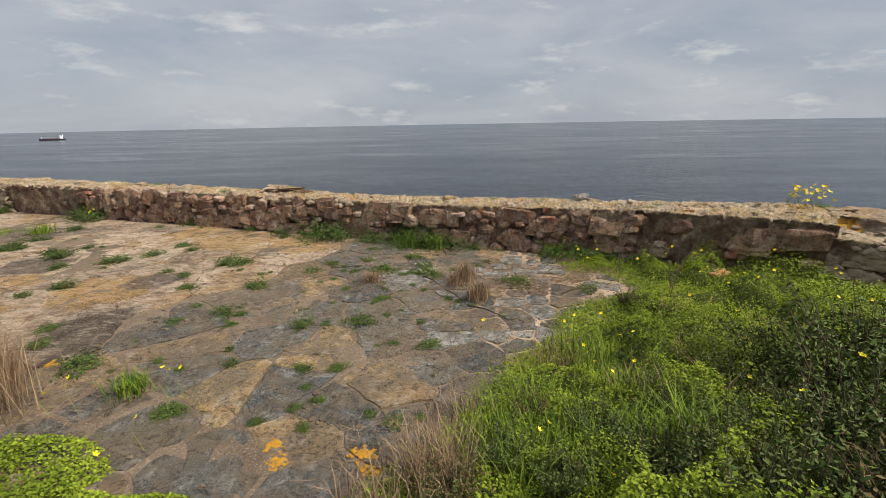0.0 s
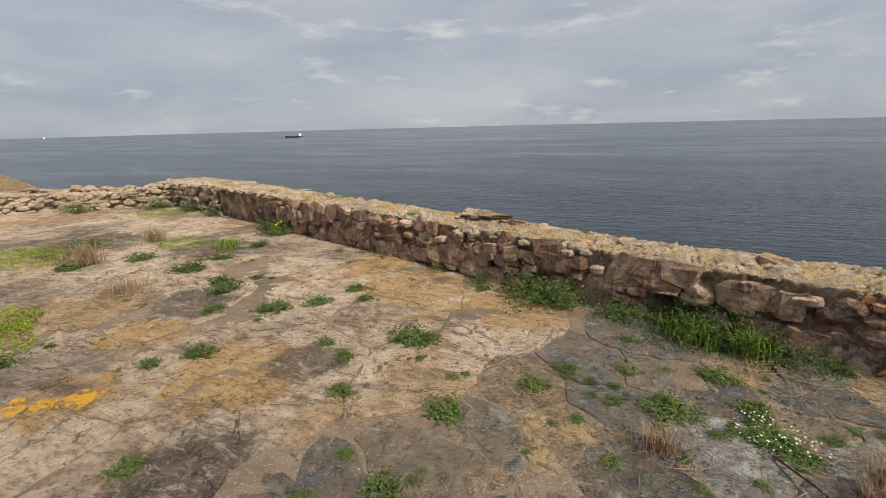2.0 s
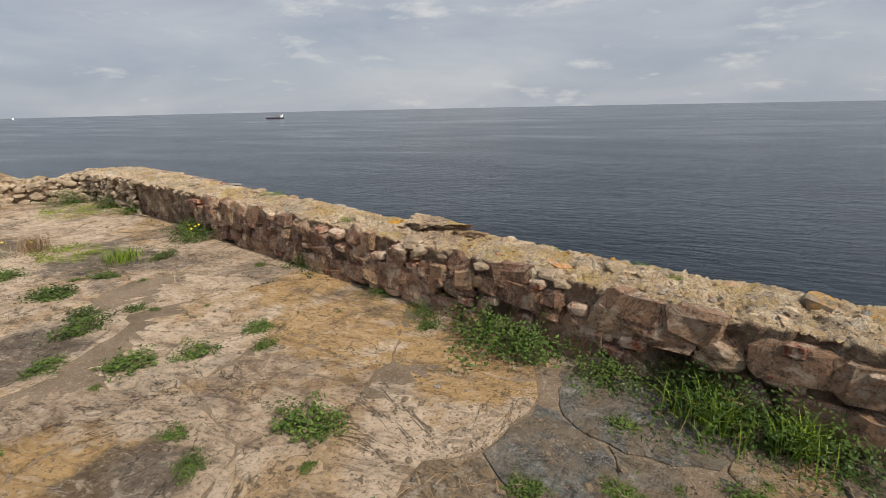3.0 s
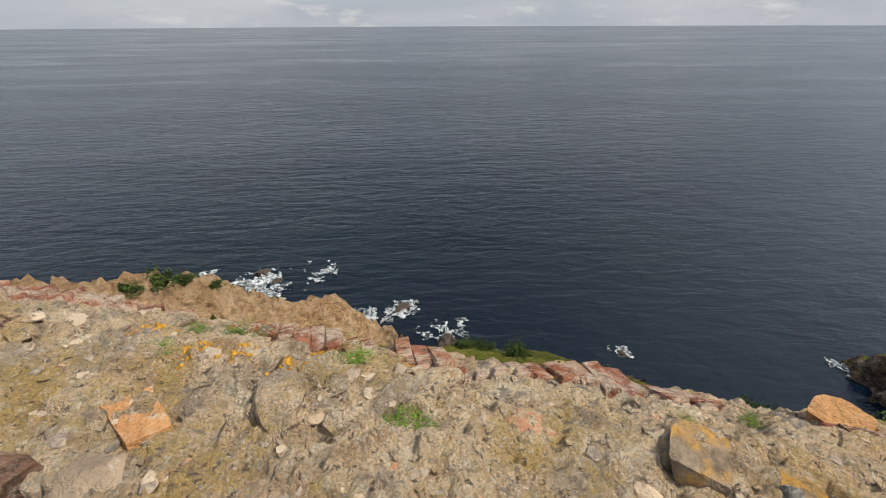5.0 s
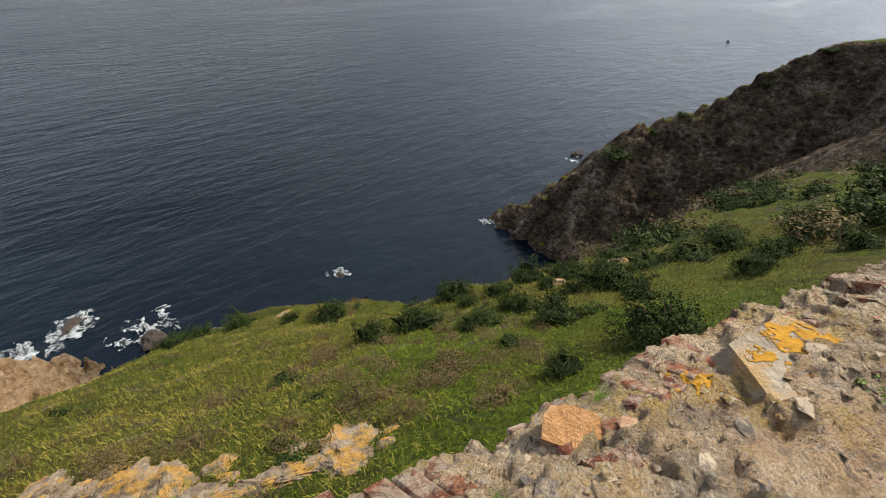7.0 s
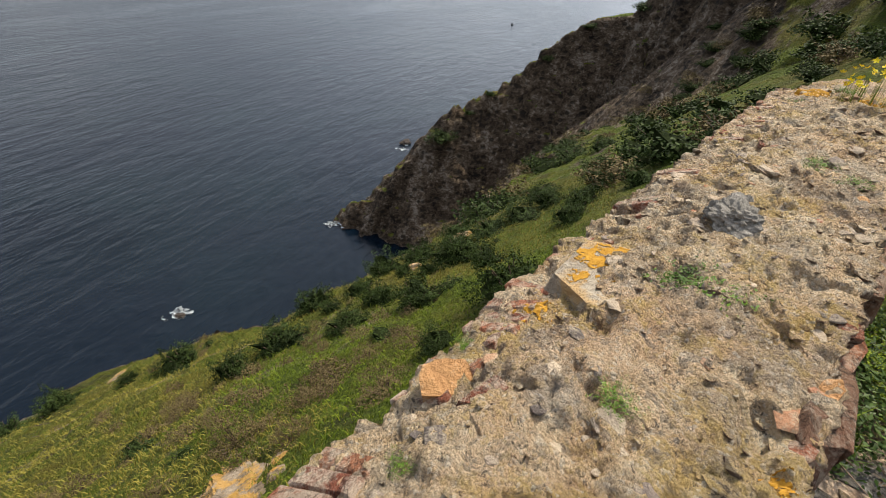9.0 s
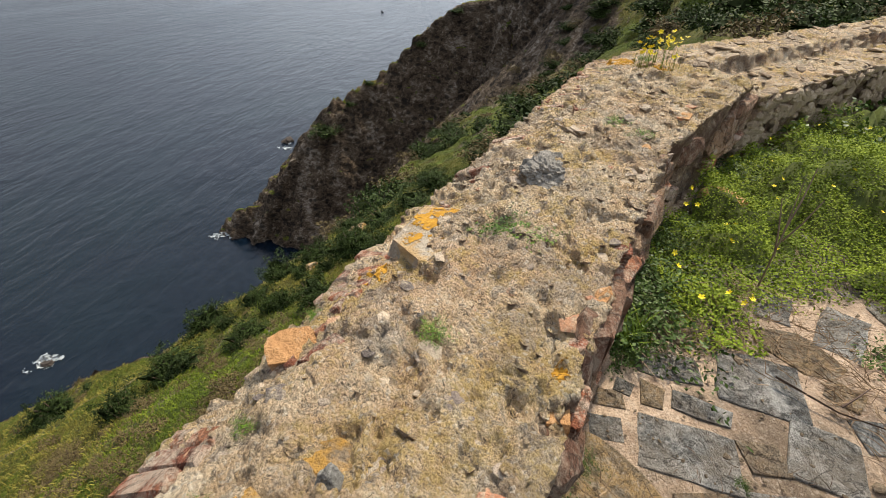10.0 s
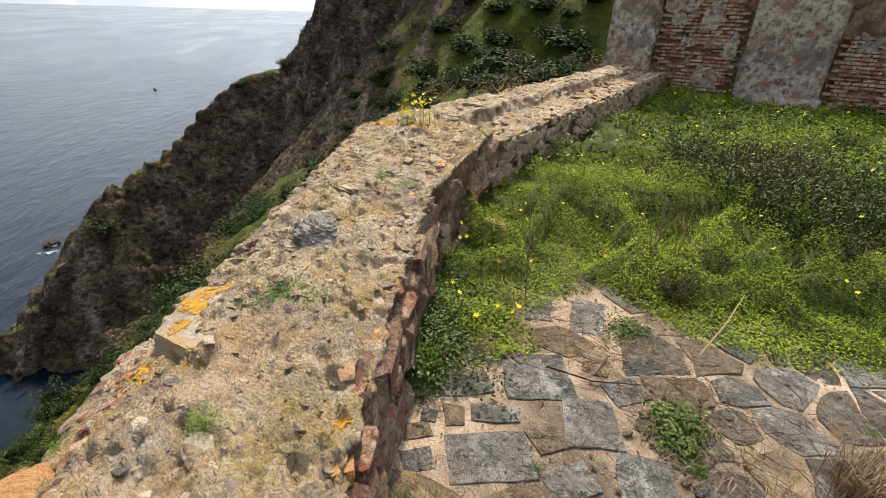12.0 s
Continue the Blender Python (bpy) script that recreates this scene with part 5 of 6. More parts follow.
# ---- plants ----
def leaf_cloud(name, centres, normals, length, width, material, seed, fold=0.3, jitter=0.6):
    """Many separate leaves: each a folded four-corner blade at its place, turned about its normal."""
    rs = np.random.RandomState(seed)
    n = len(centres)
    nr = normals + rs.normal(0, jitter, (n, 3))
    nr /= np.linalg.norm(nr, axis=1)[:, None] + 1e-9
    t = np.cross(nr, rs.normal(0, 1, (n, 3)))
    t /= np.linalg.norm(t, axis=1)[:, None] + 1e-9
    b = np.cross(nr, t)
    L = (length * rs.uniform(0.6, 1.3, n))[:, None]
    W = (width * rs.uniform(0.7, 1.2, n))[:, None]
    v = np.stack([centres - t * L * 0.5, centres + b * W * 0.5 - nr * W * fold * 0.5 + t * L * 0.08, centres + t * L * 0.5 - nr * L * 0.12, centres - b * W * 0.5 - nr * W * fold * 0.5 + t * L * 0.08], 1).reshape(-1, 3)
    i = np.arange(n) * 4
    f = np.stack([np.stack([i, i + 1, i + 2], 1), np.stack([i, i + 2, i + 3], 1)], 1).reshape(-1, 3)
    return mesh_of(name, v, f, material, False)


def blade_cloud(name, roots, heights, lean, width, material, seed, bend=0.5):
    """Grass: each blade a bent strip of two tapering pieces."""
    rs = np.random.RandomState(seed)
    n = len(roots)
    a = rs.uniform(0, 2 * math.pi, n)
    d = np.stack([np.cos(a), np.sin(a), np.zeros(n)], 1)
    side = np.stack([-np.sin(a), np.cos(a), np.zeros(n)], 1)
    h = heights[:, None] * rs.uniform(0.6, 1.2, (n, 1))
    l = rs.uniform(0.2, 1.0, (n, 1)) * lean
    up = np.array([0, 0, 1.0])
    w = width * rs.uniform(0.7, 1.3, (n, 1))
    mid = roots + up * h * 0.6 + d * h * l * 0.35
    tip = roots + up * h * (1 - 0.35 * l * bend) + d * h * l
    v = np.stack([roots - side * w / 2, roots + side * w / 2, mid + side * w * 0.4, mid - side * w * 0.4, tip], 1).reshape(-1, 3)
    i = np.arange(n) * 5
    f = np.concatenate([np.stack([i, i + 1, i + 2], 1), np.stack([i, i + 2, i + 3], 1), np.stack([i + 3, i + 2, i + 4], 1)])
    return mesh_of(name, v, f, material, False)


def stems_mesh(name, ends, r, material):
    """Thin tapering stems from root to tip pairs."""
    vs, fs = [], []
    for a, b in ends:
        a, b = np.array(a), np.array(b)
        d = b - a
        d = d / (np.linalg.norm(d) + 1e-9)
        u = np.cross(d, (0.3, 0.9, 0.2))
        u /= np.linalg.norm(u)
        w = np.cross(d, u)
        k = len(vs)
        for p, rr in ((a, r), ((a + b) / 2 + u * np.linalg.norm(b - a) * 0.06, r * 0.75), (b, r * 0.35)):
            for t in (0, 2.09, 4.19):
                vs.append(p + (u * math.cos(t) + w * math.sin(t)) * rr)
        for s in (0, 3):
            for j in range(3):
                fs.append((k + s + j, k + s + (j + 1) % 3, k + s + 3 + (j + 1) % 3, k + s + 3 + j))
    return mesh_of(name, vs, fs, material, False)


def dome_points(n, seed, flat=0.5, lumps=0.25, shell=0.45):
    """Leaf places and normals in a lumpy half dome of unit width."""
    rs = np.random.RandomState(seed)
    d = rs.normal(0, 1, (n, 3))
    d[:, 2] = np.abs(d[:, 2])
    d /= np.linalg.norm(d, axis=1)[:, None]
    r = 0.5 * (1 + fbm(d + seed * 3.1, 2.6, 3, 0.6, seed) * lumps * 2) * rs.uniform(shell, 1.0, n) ** 0.5
    p = d * r[:, None]
    p[:, 2] *= flat * 2
    return p, d


# cushions of small leaves on the terrace
CUSHIONS = []
for i in range(5):
    p, d = dome_points(820, 200 + i, 0.34, 0.34, 0.3)
    CUSHIONS.append(leaf_cloud("leaves", p, d * 0.6 + np.array([0, 0, 0.7]), 0.088, 0.045, LEAF_CUSHION, 210 + i))
TUFT_STEMS = []
for i in range(3):
    rs = random.Random(300 + i)
    TUFT_STEMS.append(stems_mesh("branchwork", [((0, 0, 0), (rs.uniform(-0.42, 0.42), rs.uniform(-0.42, 0.42), rs.uniform(0.05, 0.25))) for _ in range(16)], 0.008, TWIG))


def cushion(x, y, z, w, rng, leaves=None, label="low cushion of small green leaves in a joint", group="leaf cushions on the terrace", tall=1.0):
    ob = empty("leaf_cushion", label, "plant", pose(x, y, z, 0, 0, rng.uniform(0, 360)), group)
    m = Matrix.Diagonal((w * rng.uniform(0.85, 1.2), w * rng.uniform(0.75, 1.0), w * 0.85 * tall, 1))
    under("leaves", leaves or rng.choice(CUSHIONS), ob, m)
    under("branchwork", rng.choice(TUFT_STEMS), ob, m)
    return ob


TUFTS_A = [(-2.68, 4.47, 0.24), (-1.97, 4.51, 0.27), (-2.6, 5.32, 0.40), (-2.45, 5.36, 0.25), (-4.1, 5.42, 0.34), (-3.77, 5.7, 0.3), (-3.63, 6.15, 0.27), (-2.92, 4.87, 0.2), (-3.19, 5.01, 0.16), (-4.95, 5.66, 0.40), (-4.92, 6.09, 0.19), (-5.93, 6.04, 0.40), (-6.96, 6.19, 0.38), (-4.0, 4.52, 0.3), (-4.21, 4.28, 0.2), (-5.96, 7.22, 0.33), (-4.67, 7.36, 0.16), (-5.96, 6.55, 0.27), (-1.35, 5.25, 0.2), (-0.95, 5.39, 0.18), (-0.71, 5.0, 0.3), (-0.24, 5.16, 0.26), (-0.4, 5.52, 0.23), (-1.52, 4.97, 0.25), (-1.03, 4.98, 0.16), (-2.39, 6.63, 0.18), (-0.96, 5.88, 0.2), (-3.4, 5.95, 0.2), (-5.2, 5.85, 0.3), (-4.6, 5.2, 0.25)]
TUFTS_B = [(-0.72, 3.6, 0.26), (-1.21, 3.53, 0.24), (-0.13, 3.17, 0.2), (-0.8, 2.46, 0.11), (-1.0, 2.84, 0.16), (-1.52, 2.9, 0.16), (-1.64, 2.35, 0.22), (-2.07, 2.71, 0.15), (-2.59, 2.89, 0.34), (-3.13, 3.2, 0.24), (-2.0, 3.82, 0.24), (-2.33, 3.63, 0.14), (-0.62, 4.14, 0.14), (0.77, 4.51, 0.34), (0.68, 4.60, 0.26), (1.42, 4.33, 0.28), (0.72, 5.25, 0.06), (-3.3, 3.5, 0.2), (-4.4, 3.2, 0.4), (-5.3, 3.8, 0.4), (-7.4, 5.6, 0.4), (-8.4, 6.4, 0.5)]
rng = random.Random(31)
for x, y, w in TUFTS_A + TUFTS_B:
    cushion(x, y, float(floor_z(x)) - 0.005, w, rng, tall=0.8)
sow = random.Random(37)
for k in range(110):
    x, y = (sow.uniform(-2.5, 0.5), sow.uniform(2.0, 5.6)) if k < 44 else (sow.uniform(-1.4, 0.6), sow.uniform(3.4, 5.7)) if k < 90 else (sow.uniform(-6.5, -2.5), sow.uniform(3.5, 6.8))
    cushion(x, y, float(floor_z(x)) - 0.004, sow.uniform(0.05, 0.13), sow, tall=0.8)

# leafy plants along the foot of the parapet
WALLPLANTS = []
for i in range(3):
    p, d = dome_points(1900, 240 + i, 0.42, 0.4, 0.2)
    WALLPLANTS.append(leaf_cloud("leaves", p, d * 0.5 + np.array([0, 0, 0.6]), 0.050, 0.022, LEAF_DARK, 250 + i))
WALL_FOOT = [(-4.17, 7.58, 0.55), (-6.19, 8.0, 0.65), (-1.83, 6.58, 0.6), (-1.55, 6.5, 0.5), (-1.04, 6.36, 0.42), (-0.55, 6.2, 0.5), (-0.25, 6.1, 0.55), (0.05, 5.98, 0.45), (-3.03, 7.12, 0.3), (-8.55, 8.75, 0.4), (-6.6, 8.15, 0.5), (1.44, 5.52, 0.42), (1.62, 5.42, 0.34), (1.85, 5.36, 0.36), (2.25, 5.2, 0.36), (2.45, 5.02, 0.3), (3.33, 4.45, 0.45), (0.72, 5.80, 0.12), (0.40, 5.88, 0.10), (-2.5, 6.85, 0.3), (-9.4, 9.0, 0.5), (-10.4, 9.0, 0.6), (-11.6, 8.1, 0.6), (3.7, 4.0, 0.4), (1.28, 5.60, 0.2), (0.40, 5.90, 0.3)]
for x, y, w in WALL_FOOT:
    w = w * (1.35 if -2.2 < x < 0.3 else 1.5 if 1.2 < x < 2.0 else 1.1)
    cushion(x, y, float(floor_z(x)) - 0.01, w, rng, rng.choice(WALLPLANTS), "dark leafy plant at the foot of the parapet", "plants along the parapet", 0.95)
WALL_TUFTS = []
for i in range(3):
    p, d = dome_points(700, 260 + i, 0.34, 0.5, 0.3)
    WALL_TUFTS.append(leaf_cloud("leaves", p, d * 0.6 + np.array([0, 0, 0.7]), 0.075, 0.036, LEAF_VIVID, 270 + i))
# plants rooted in the wall top
for x, y, w in ((1.28, 6.13, 0.22), (1.36, 6.18, 0.14), (0.68, 6.34, 0.09), (2.62, 5.53, 0.2), (2.44, 5.40, 0.15), (-1.3, 7.35, 0.16), (-0.85, 7.16, 0.14), (-0.69, 6.82, 0.13), (-0.62, 6.80, 0.10), (-1.49, 7.4, 0.10), (-1.36, 7.38, 0.11), (-1.51, 7.19, 0.09), (-1.05, 6.95, 0.06), (0.86, 6.8, 0.09), (3.93, 5.4, 0.14), (4.2, 5.05, 0.16), (4.05, 4.7, 0.12), (-5.3, 8.4, 0.3), (-3.6, 7.5, 0.15), (0.12, 6.75, 0.07), (0.36, 6.78, 0.07)):
    cushion(x, y, drop(TOP, x, y).z - 0.004, w, rng, rng.choice(WALL_TUFTS), "small green plant rooted in the wall top", "plants on the parapet", 0.6)

# ---- the overgrown corner ----
GREEN_EDGE = [(-0.6, 1.4), (-0.35, 1.75), (0.15, 2.35), (0.42, 2.9), (0.85, 3.3), (1.0, 3.72), (1.32, 4.02), (1.75, 4.15), (2.0, 4.25)]


def green_cover(x, y):
    """How far a place lies inside the overgrown corner, in metres."""
    e = np.array(GREEN_EDGE)
    edge = np.interp(y, e[:, 1], e[:, 0], left=-0.9)
    edge = np.where(y > 4.25, 2.0 - (y - 4.25) * 0.45, edge)
    return x - edge


def green_height(p):
    """Pillows of growth, low at the border and deeper inside."""
    into = green_cover(p[:, 0], p[:, 1])
    q = p * np.array([1, 1, 0])
    pillow = np.clip(1 - np.abs(fbm(q, 2.0, 3, 0.5, 61)) * 2.0, 0, 1)
    n = fbm(q, 0.7, 2, 0.5, 63)
    return np.clip(into * 0.9, 0.0, 1.0) ** 0.7 * (0.03 + 0.22 * pillow * (1 + 0.35 * n)) + np.clip((into - 0.8) * 0.06, 0, 0.07) * (1 + n)


gx_ = np.arange(-1.2, 9.6, 0.10)
gy_ = np.arange(-6.0, 5.6, 0.10)
A, B = np.meshgrid(gx_, gy_)
p = np.stack([A.ravel(), B.ravel(), np.zeros(A.size)], 1)
ok = (green_cover(p[:, 0], p[:, 1]) > 0.05) & (p[:, 1] < np.interp(p[:, 0], [-1.3, 0.35, 2.3, 3.72, 9.35], [6.58, 6.0, 5.28, 4.3, -2.2]) - 0.08)
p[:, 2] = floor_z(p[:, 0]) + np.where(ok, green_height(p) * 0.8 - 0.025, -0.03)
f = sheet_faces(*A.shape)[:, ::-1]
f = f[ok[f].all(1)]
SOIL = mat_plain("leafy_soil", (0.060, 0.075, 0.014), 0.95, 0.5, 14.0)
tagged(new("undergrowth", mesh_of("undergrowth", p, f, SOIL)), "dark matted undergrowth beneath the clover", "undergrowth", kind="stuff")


def scatter_green(n, seed, x0, x1, y0, y1, inner=0.0):
    rs = np.random.RandomState(seed)
    q = np.stack([rs.uniform(x0, x1, n), rs.uniform(y0, y1, n), np.zeros(n)], 1)
    into = green_cover(q[:, 0], q[:, 1]) + rs.normal(0, 0.07, n)
    lim = np.interp(q[:, 0], [-1.3, 0.35, 2.3, 3.72, 9.35], [6.58, 6.0, 5.28, 4.3, -2.2]) - 0.05
    q = q[(into > inner) & (q[:, 1] < lim)]
    q[:, 2] = floor_z(q[:, 0]) + green_height(q) * rs.uniform(0.80, 1.08, len(q)) + rs.uniform(-0.005, 0.025, len(q))
    return q


q = scatter_green(330000, 71, -0.9, 4.6, 0.9, 5.3)
tagged(new("clover", leaf_cloud("clover", q, np.tile((0, 0, 1.0), (len(q), 1)), 0.0155, 0.0135, LEAF_CLOVER, 72, 0.2, 0.5)), "bright green clover spreading over the terrace", "clover", kind="stuff")
q = scatter_green(190000, 73, -0.9, 9.4, -6.0, 1.6)
tagged(new("clover", leaf_cloud("clover", q, np.tile((0, 0, 1.0), (len(q), 1)), 0.028, 0.024, LEAF_CLOVER, 74, 0.2, 0.55)), "green clover and weeds below the ruined house", "clover", kind="stuff")
rs = np.random.RandomState(75)
q = scatter_green(26000, 76, 2.2, 9.4, -6.0, 4.6)
q = q[fbm(q * np.array([1, 1, 0]), 0.9, 3, 0.6, 5) > 0.3]
q[:, 2] += 0.02
tagged(new("weeds", leaf_cloud("weeds", q, np.tile((0, 0, 1.0), (len(q), 1)), 0.06, 0.036, LEAF_DARK, 77, 0.3, 0.6)), "darker leafy weeds among the clover", "weeds", kind="stuff")
# small patches near the path
for cx, cy, r, n, s in ((-2.3, 1.72, 0.55, 15000, 81), (-1.55, 1.45, 0.42, 9000, 82), (1.62, 5.08, 0.26, 1500, 83), (-6.2, 4.1, 0.6, 6000, 84), (-8.6, 5.7, 0.7, 4500, 85), (-7.2, 6.95, 0.45, 1500, 86), (-9.6, 8.6, 0.7, 2000, 87)):
    rs = np.random.RandomState(s)
    a, d = rs.uniform(0, 2 * math.pi, n), np.sqrt(rs.uniform(0, 1, n)) * r
    d = d * (1 + 0.25 * np.sin(a * 3 + s))
    q = np.stack([cx + np.cos(a) * d * 1.2, cy + np.sin(a) * d * 0.8, np.zeros(n)], 1)
    lump = 1 + 0.9 * fbm(q, 5.0, 3, 0.6, s)
    q[:, 2] = floor_z(q[:, 0]) + np.clip((r - d) / r + 0.05, 0, 1) ** 0.4 * 0.06 * np.clip(lump, 0.1, 2) * rs.uniform(0.3, 1.1, n)
    tagged(new("clover", leaf_cloud("clover", q, np.tile((0, 0, 1.0), (n, 1)), 0.018, 0.016, LEAF_CLOVER, s, 0.2, 0.45)), "patch of clover growing over the paving", "clover", kind="stuff")

# taller shrubs and stalks in the corner
SHRUBS = []
for i in range(3):
    rs = random.Random(400 + i)
    ends = []
    pts = []
    for k in range(70):
        a, l = rs.uniform(0, 6.28), rs.uniform(0.35, 0.62)
        tip = (math.cos(a) * l * rs.uniform(0.2, 0.9), math.sin(a) * l * rs.uniform(0.2, 0.9), l * rs.uniform(0.7, 1.1))
        root = (math.cos(a) * 0.08, math.sin(a) * 0.08, 0)
        ends.append((root, tip))
        for t in np.linspace(0.3, 1.0, 24):
            pts.append([r + (e - r) * t + rs.uniform(-0.035, 0.035) for r, e in zip(root, tip)])
    pts = np.array(pts)
    SHRUBS.append((stems_mesh("branchwork", ends, 0.006, WOODY), leaf_cloud("leaves", pts, np.tile((0, 0, 0.6), (len(pts), 1)), 0.042, 0.016, LEAF_SCRUB if i == 2 else LEAF_OLIVE, 410 + i, 0.3, 0.9), leaf_cloud("leaves", pts[::2] * 0.9, np.tile((0, 0, 0.6), (len(pts[::2]), 1)), 0.045, 0.02, LEAF_DARK, 430 + i, 0.3, 0.9)))


def shrub(x, y, z, k, kind, rng, label="brown-stemmed shrub with sparse dull leaves", tall=1.0):
    ob = empty("shrub", label, "shrub", pose(x, y, z, 0, 0, rng.uniform(0, 360)), "shrubs")
    m = Matrix.Diagonal((k, k, k * tall, 1))
    a, b, c = SHRUBS[kind]
    under("branchwork", a, ob, m)
    under("leaves", b, ob, m)
    under("leaves", c, ob, m)
    return ob


for x, y, k, kind in ((2.2, 2.2, 0.95, 1), (2.7, 2.4, 1.0, 0), (1.75, 2.45, 0.6, 1), (3.6, 2.0, 1.0, 0), (3.0, 1.5, 1.0, 2), (3.5, 1.4, 0.9, 0), (2.42, 2.44, 1.05, 0), (2.0, 2.45, 0.8, 0), (2.7, 2.0, 1.0, 2), (1.9, 1.75, 0.8, 0), (2.55, 1.5, 0.9, 0), (2.9, 2.2, 0.9, 1), (2.2, 1.9, 0.7, 0), (1.5, 1.7, 0.45, 1), (0.25, 1.85, 0.42, 0), (0.0, 1.62, 0.4, 2), (0.5, 1.7, 0.4, 0), (1.85, 2.1, 0.5, 1), (1.72, 3.7, 0.32, 0), (1.62, 3.85, 0.28, 2), (3.4, 1.0, 0.7, 0), (3.0, 0.7, 0.6, 1), (9.0, -3.1, 1.0, 1), (8.2, -3.9, 0.9, 0), (4.2, 1.6, 0.6, 2), (3.3, 2.6, 0.7, 2), (0.75, 2.0, 0.45, 0), (0.95, 1.75, 0.5, 0), (0.45, 2.2, 0.35, 2), (1.2, 2.3, 0.4, 0), (1.6, 2.0, 0.55, 0), (1.3, 1.55, 0.5, 2), (1.75, 1.5, 0.6, 0), (1.4, 1.4, 0.8, 0), (1.7, 1.25, 0.85, 2), (2.0, 1.4, 0.9, 0), (1.1, 1.35, 0.65, 0), (1.5, 1.1, 0.75, 0), (2.3, 1.2, 0.9, 0), (2.0, 1.0, 0.8, 2), (1.65, 1.75, 0.75, 0), (2.6, 1.7, 0.9, 0), (1.9, 1.75, 0.8, 0), (1.25, 1.7, 0.65, 0)):
    shrub(x, y, float(floor_z(x)) + 0.02, k, kind, rng)


# dead stalk, twigs and straw
def litter(name, label, ends, r, material, category):
    return tagged(new(name, stems_mesh(name, ends, r, material)), label, category)


litter("dead_stalk", "tall grey dead stalk standing among the clover", [((1.97, 3.78, 0.0), (2.0, 3.74, 0.55)), ((1.97, 3.78, 0.1), (2.06, 3.8, 0.42)), ((1.98, 3.77, 0.2), (1.9, 3.72, 0.48)), ((1.98, 3.77, 0.25), (2.08, 3.7, 0.6))], 0.007, TWIG, "plant")
litter("dead_stalk", "tall dry stalk with side twigs by the parapet", [((1.9, 4.75, 0.0), (1.92, 4.78, 0.62)), ((1.9, 4.75, 0.2), (1.98, 4.8, 0.5)), ((1.9, 4.75, 0.3), (1.82, 4.72, 0.58)), ((1.91, 4.76, 0.35), (2.0, 4.7, 0.66))], 0.006, TWIG, "plant")
litter("stick", "bare pale stick leaning out of the clover", [((1.10, 4.12, 0.03), (1.28, 3.72, 0.24))], 0.007, STRAW, "stick")
litter("stick", "thin brown branch lying on the paving", [((1.22, 4.95, 0.03), (0.98, 4.55, 0.035)), ((1.1, 4.75, 0.03), (1.2, 4.6, 0.05))], 0.006, WOODY, "stick")
litter("stick", "dry curved branch lying across the slabs", [((-0.25, 4.75, 0.02), (0.0, 4.3, 0.03)), ((0.0, 4.3, 0.03), (0.2, 3.9, 0.02)), ((0.2, 3.9, 0.02), (0.5, 3.6, 0.03))], 0.008, WOODY, "stick")
for cx, cy, r, n, s in ((1.35, 4.75, 0.28, 140, 1), (1.0, 4.5, 0.3, 140, 2), (0.78, 4.45, 0.3, 170, 3), (1.45, 5.25, 0.15, 60, 4), (0.55, 5.85, 0.15, 60, 5), (-2.3, 2.5, 0.4, 170, 6), (-1.6, 5.0, 0.3, 120, 7), (0.2, 4.5, 0.4, 160, 8), (-0.8, 4.55, 0.3, 120, 9), (-5.6, 5.2, 0.4, 130, 10), (0.5, 4.0, 0.3, 100, 11), (-1.5, 6.5, 0.4, 140, 12), (-0.4, 4.9, 0.5, 260, 16), (0.4, 5.2, 0.45, 240, 17), (-1.2, 5.6, 0.5, 260, 18), (0.5, 3.2, 0.4, 200, 19), (-0.5, 3.3, 0.5, 160, 20), (-1.6, 4.3, 0.5, 200, 22), (1.45, 4.45, 0.30, 130, 23), (1.15, 4.25, 0.28, 120, 24), (0.72, 4.45, 0.32, 150, 25), (1.65, 4.85, 0.25, 110, 26), (1.40, 5.35, 0.2, 110, 27), (-1.55, 4.65, 0.28, 130, 28), (0.1, 5.6, 0.4, 110, 13), (-0.3, 2.0, 0.4, 110, 14), (-3.2, 5.5, 0.2, 60, 15)):
    rs = random.Random(500 + s)
    ends = []
    for k in range(n):
        a, d, t = rs.uniform(0, 6.28), r * math.sqrt(rs.random()), rs.uniform(0, 6.28)
        l = rs.uniform(0.03, 0.12) if s < 16 else rs.uniform(0.02, 0.08) if s > 22 else rs.uniform(0.015, 0.06)
        x, y = cx + math.cos(a) * d, cy + math.sin(a) * d
        z = -0.01 * x + 0.012 + rs.uniform(0, 0.03)
        ends.append(((x, y, z), (x + math.cos(t) * l, y + math.sin(t) * l, z + rs.uniform(-0.01, 0.04))))
    tagged(new("dead_stems", stems_mesh("dead_stems", ends, 0.0022 if s < 16 or s > 22 else 0.0016, STRAW if s % 3 and (s < 16 or s > 22) else TWIG)), "scattered dry stems lying in the joints", "straw", kind="stuff")


def grass_clump(x, y, z, w, h, n, material, label, rng, lean=0.8, width=0.004, group="grass clumps"):
    rs = np.random.RandomState(rng.randrange(9999))
    roots = np.stack([rs.normal(0, w * 0.22, n), rs.normal(0, w * 0.22, n), np.zeros(n)], 1)
    ob = new("grass_clump", blade_cloud("grass_clump", roots, np.full(n, h), lean, width, material, rng.randrange(9999)))
    ob.matrix_basis = pose(x, y, z)
    return tagged(ob, label, "grass", group)


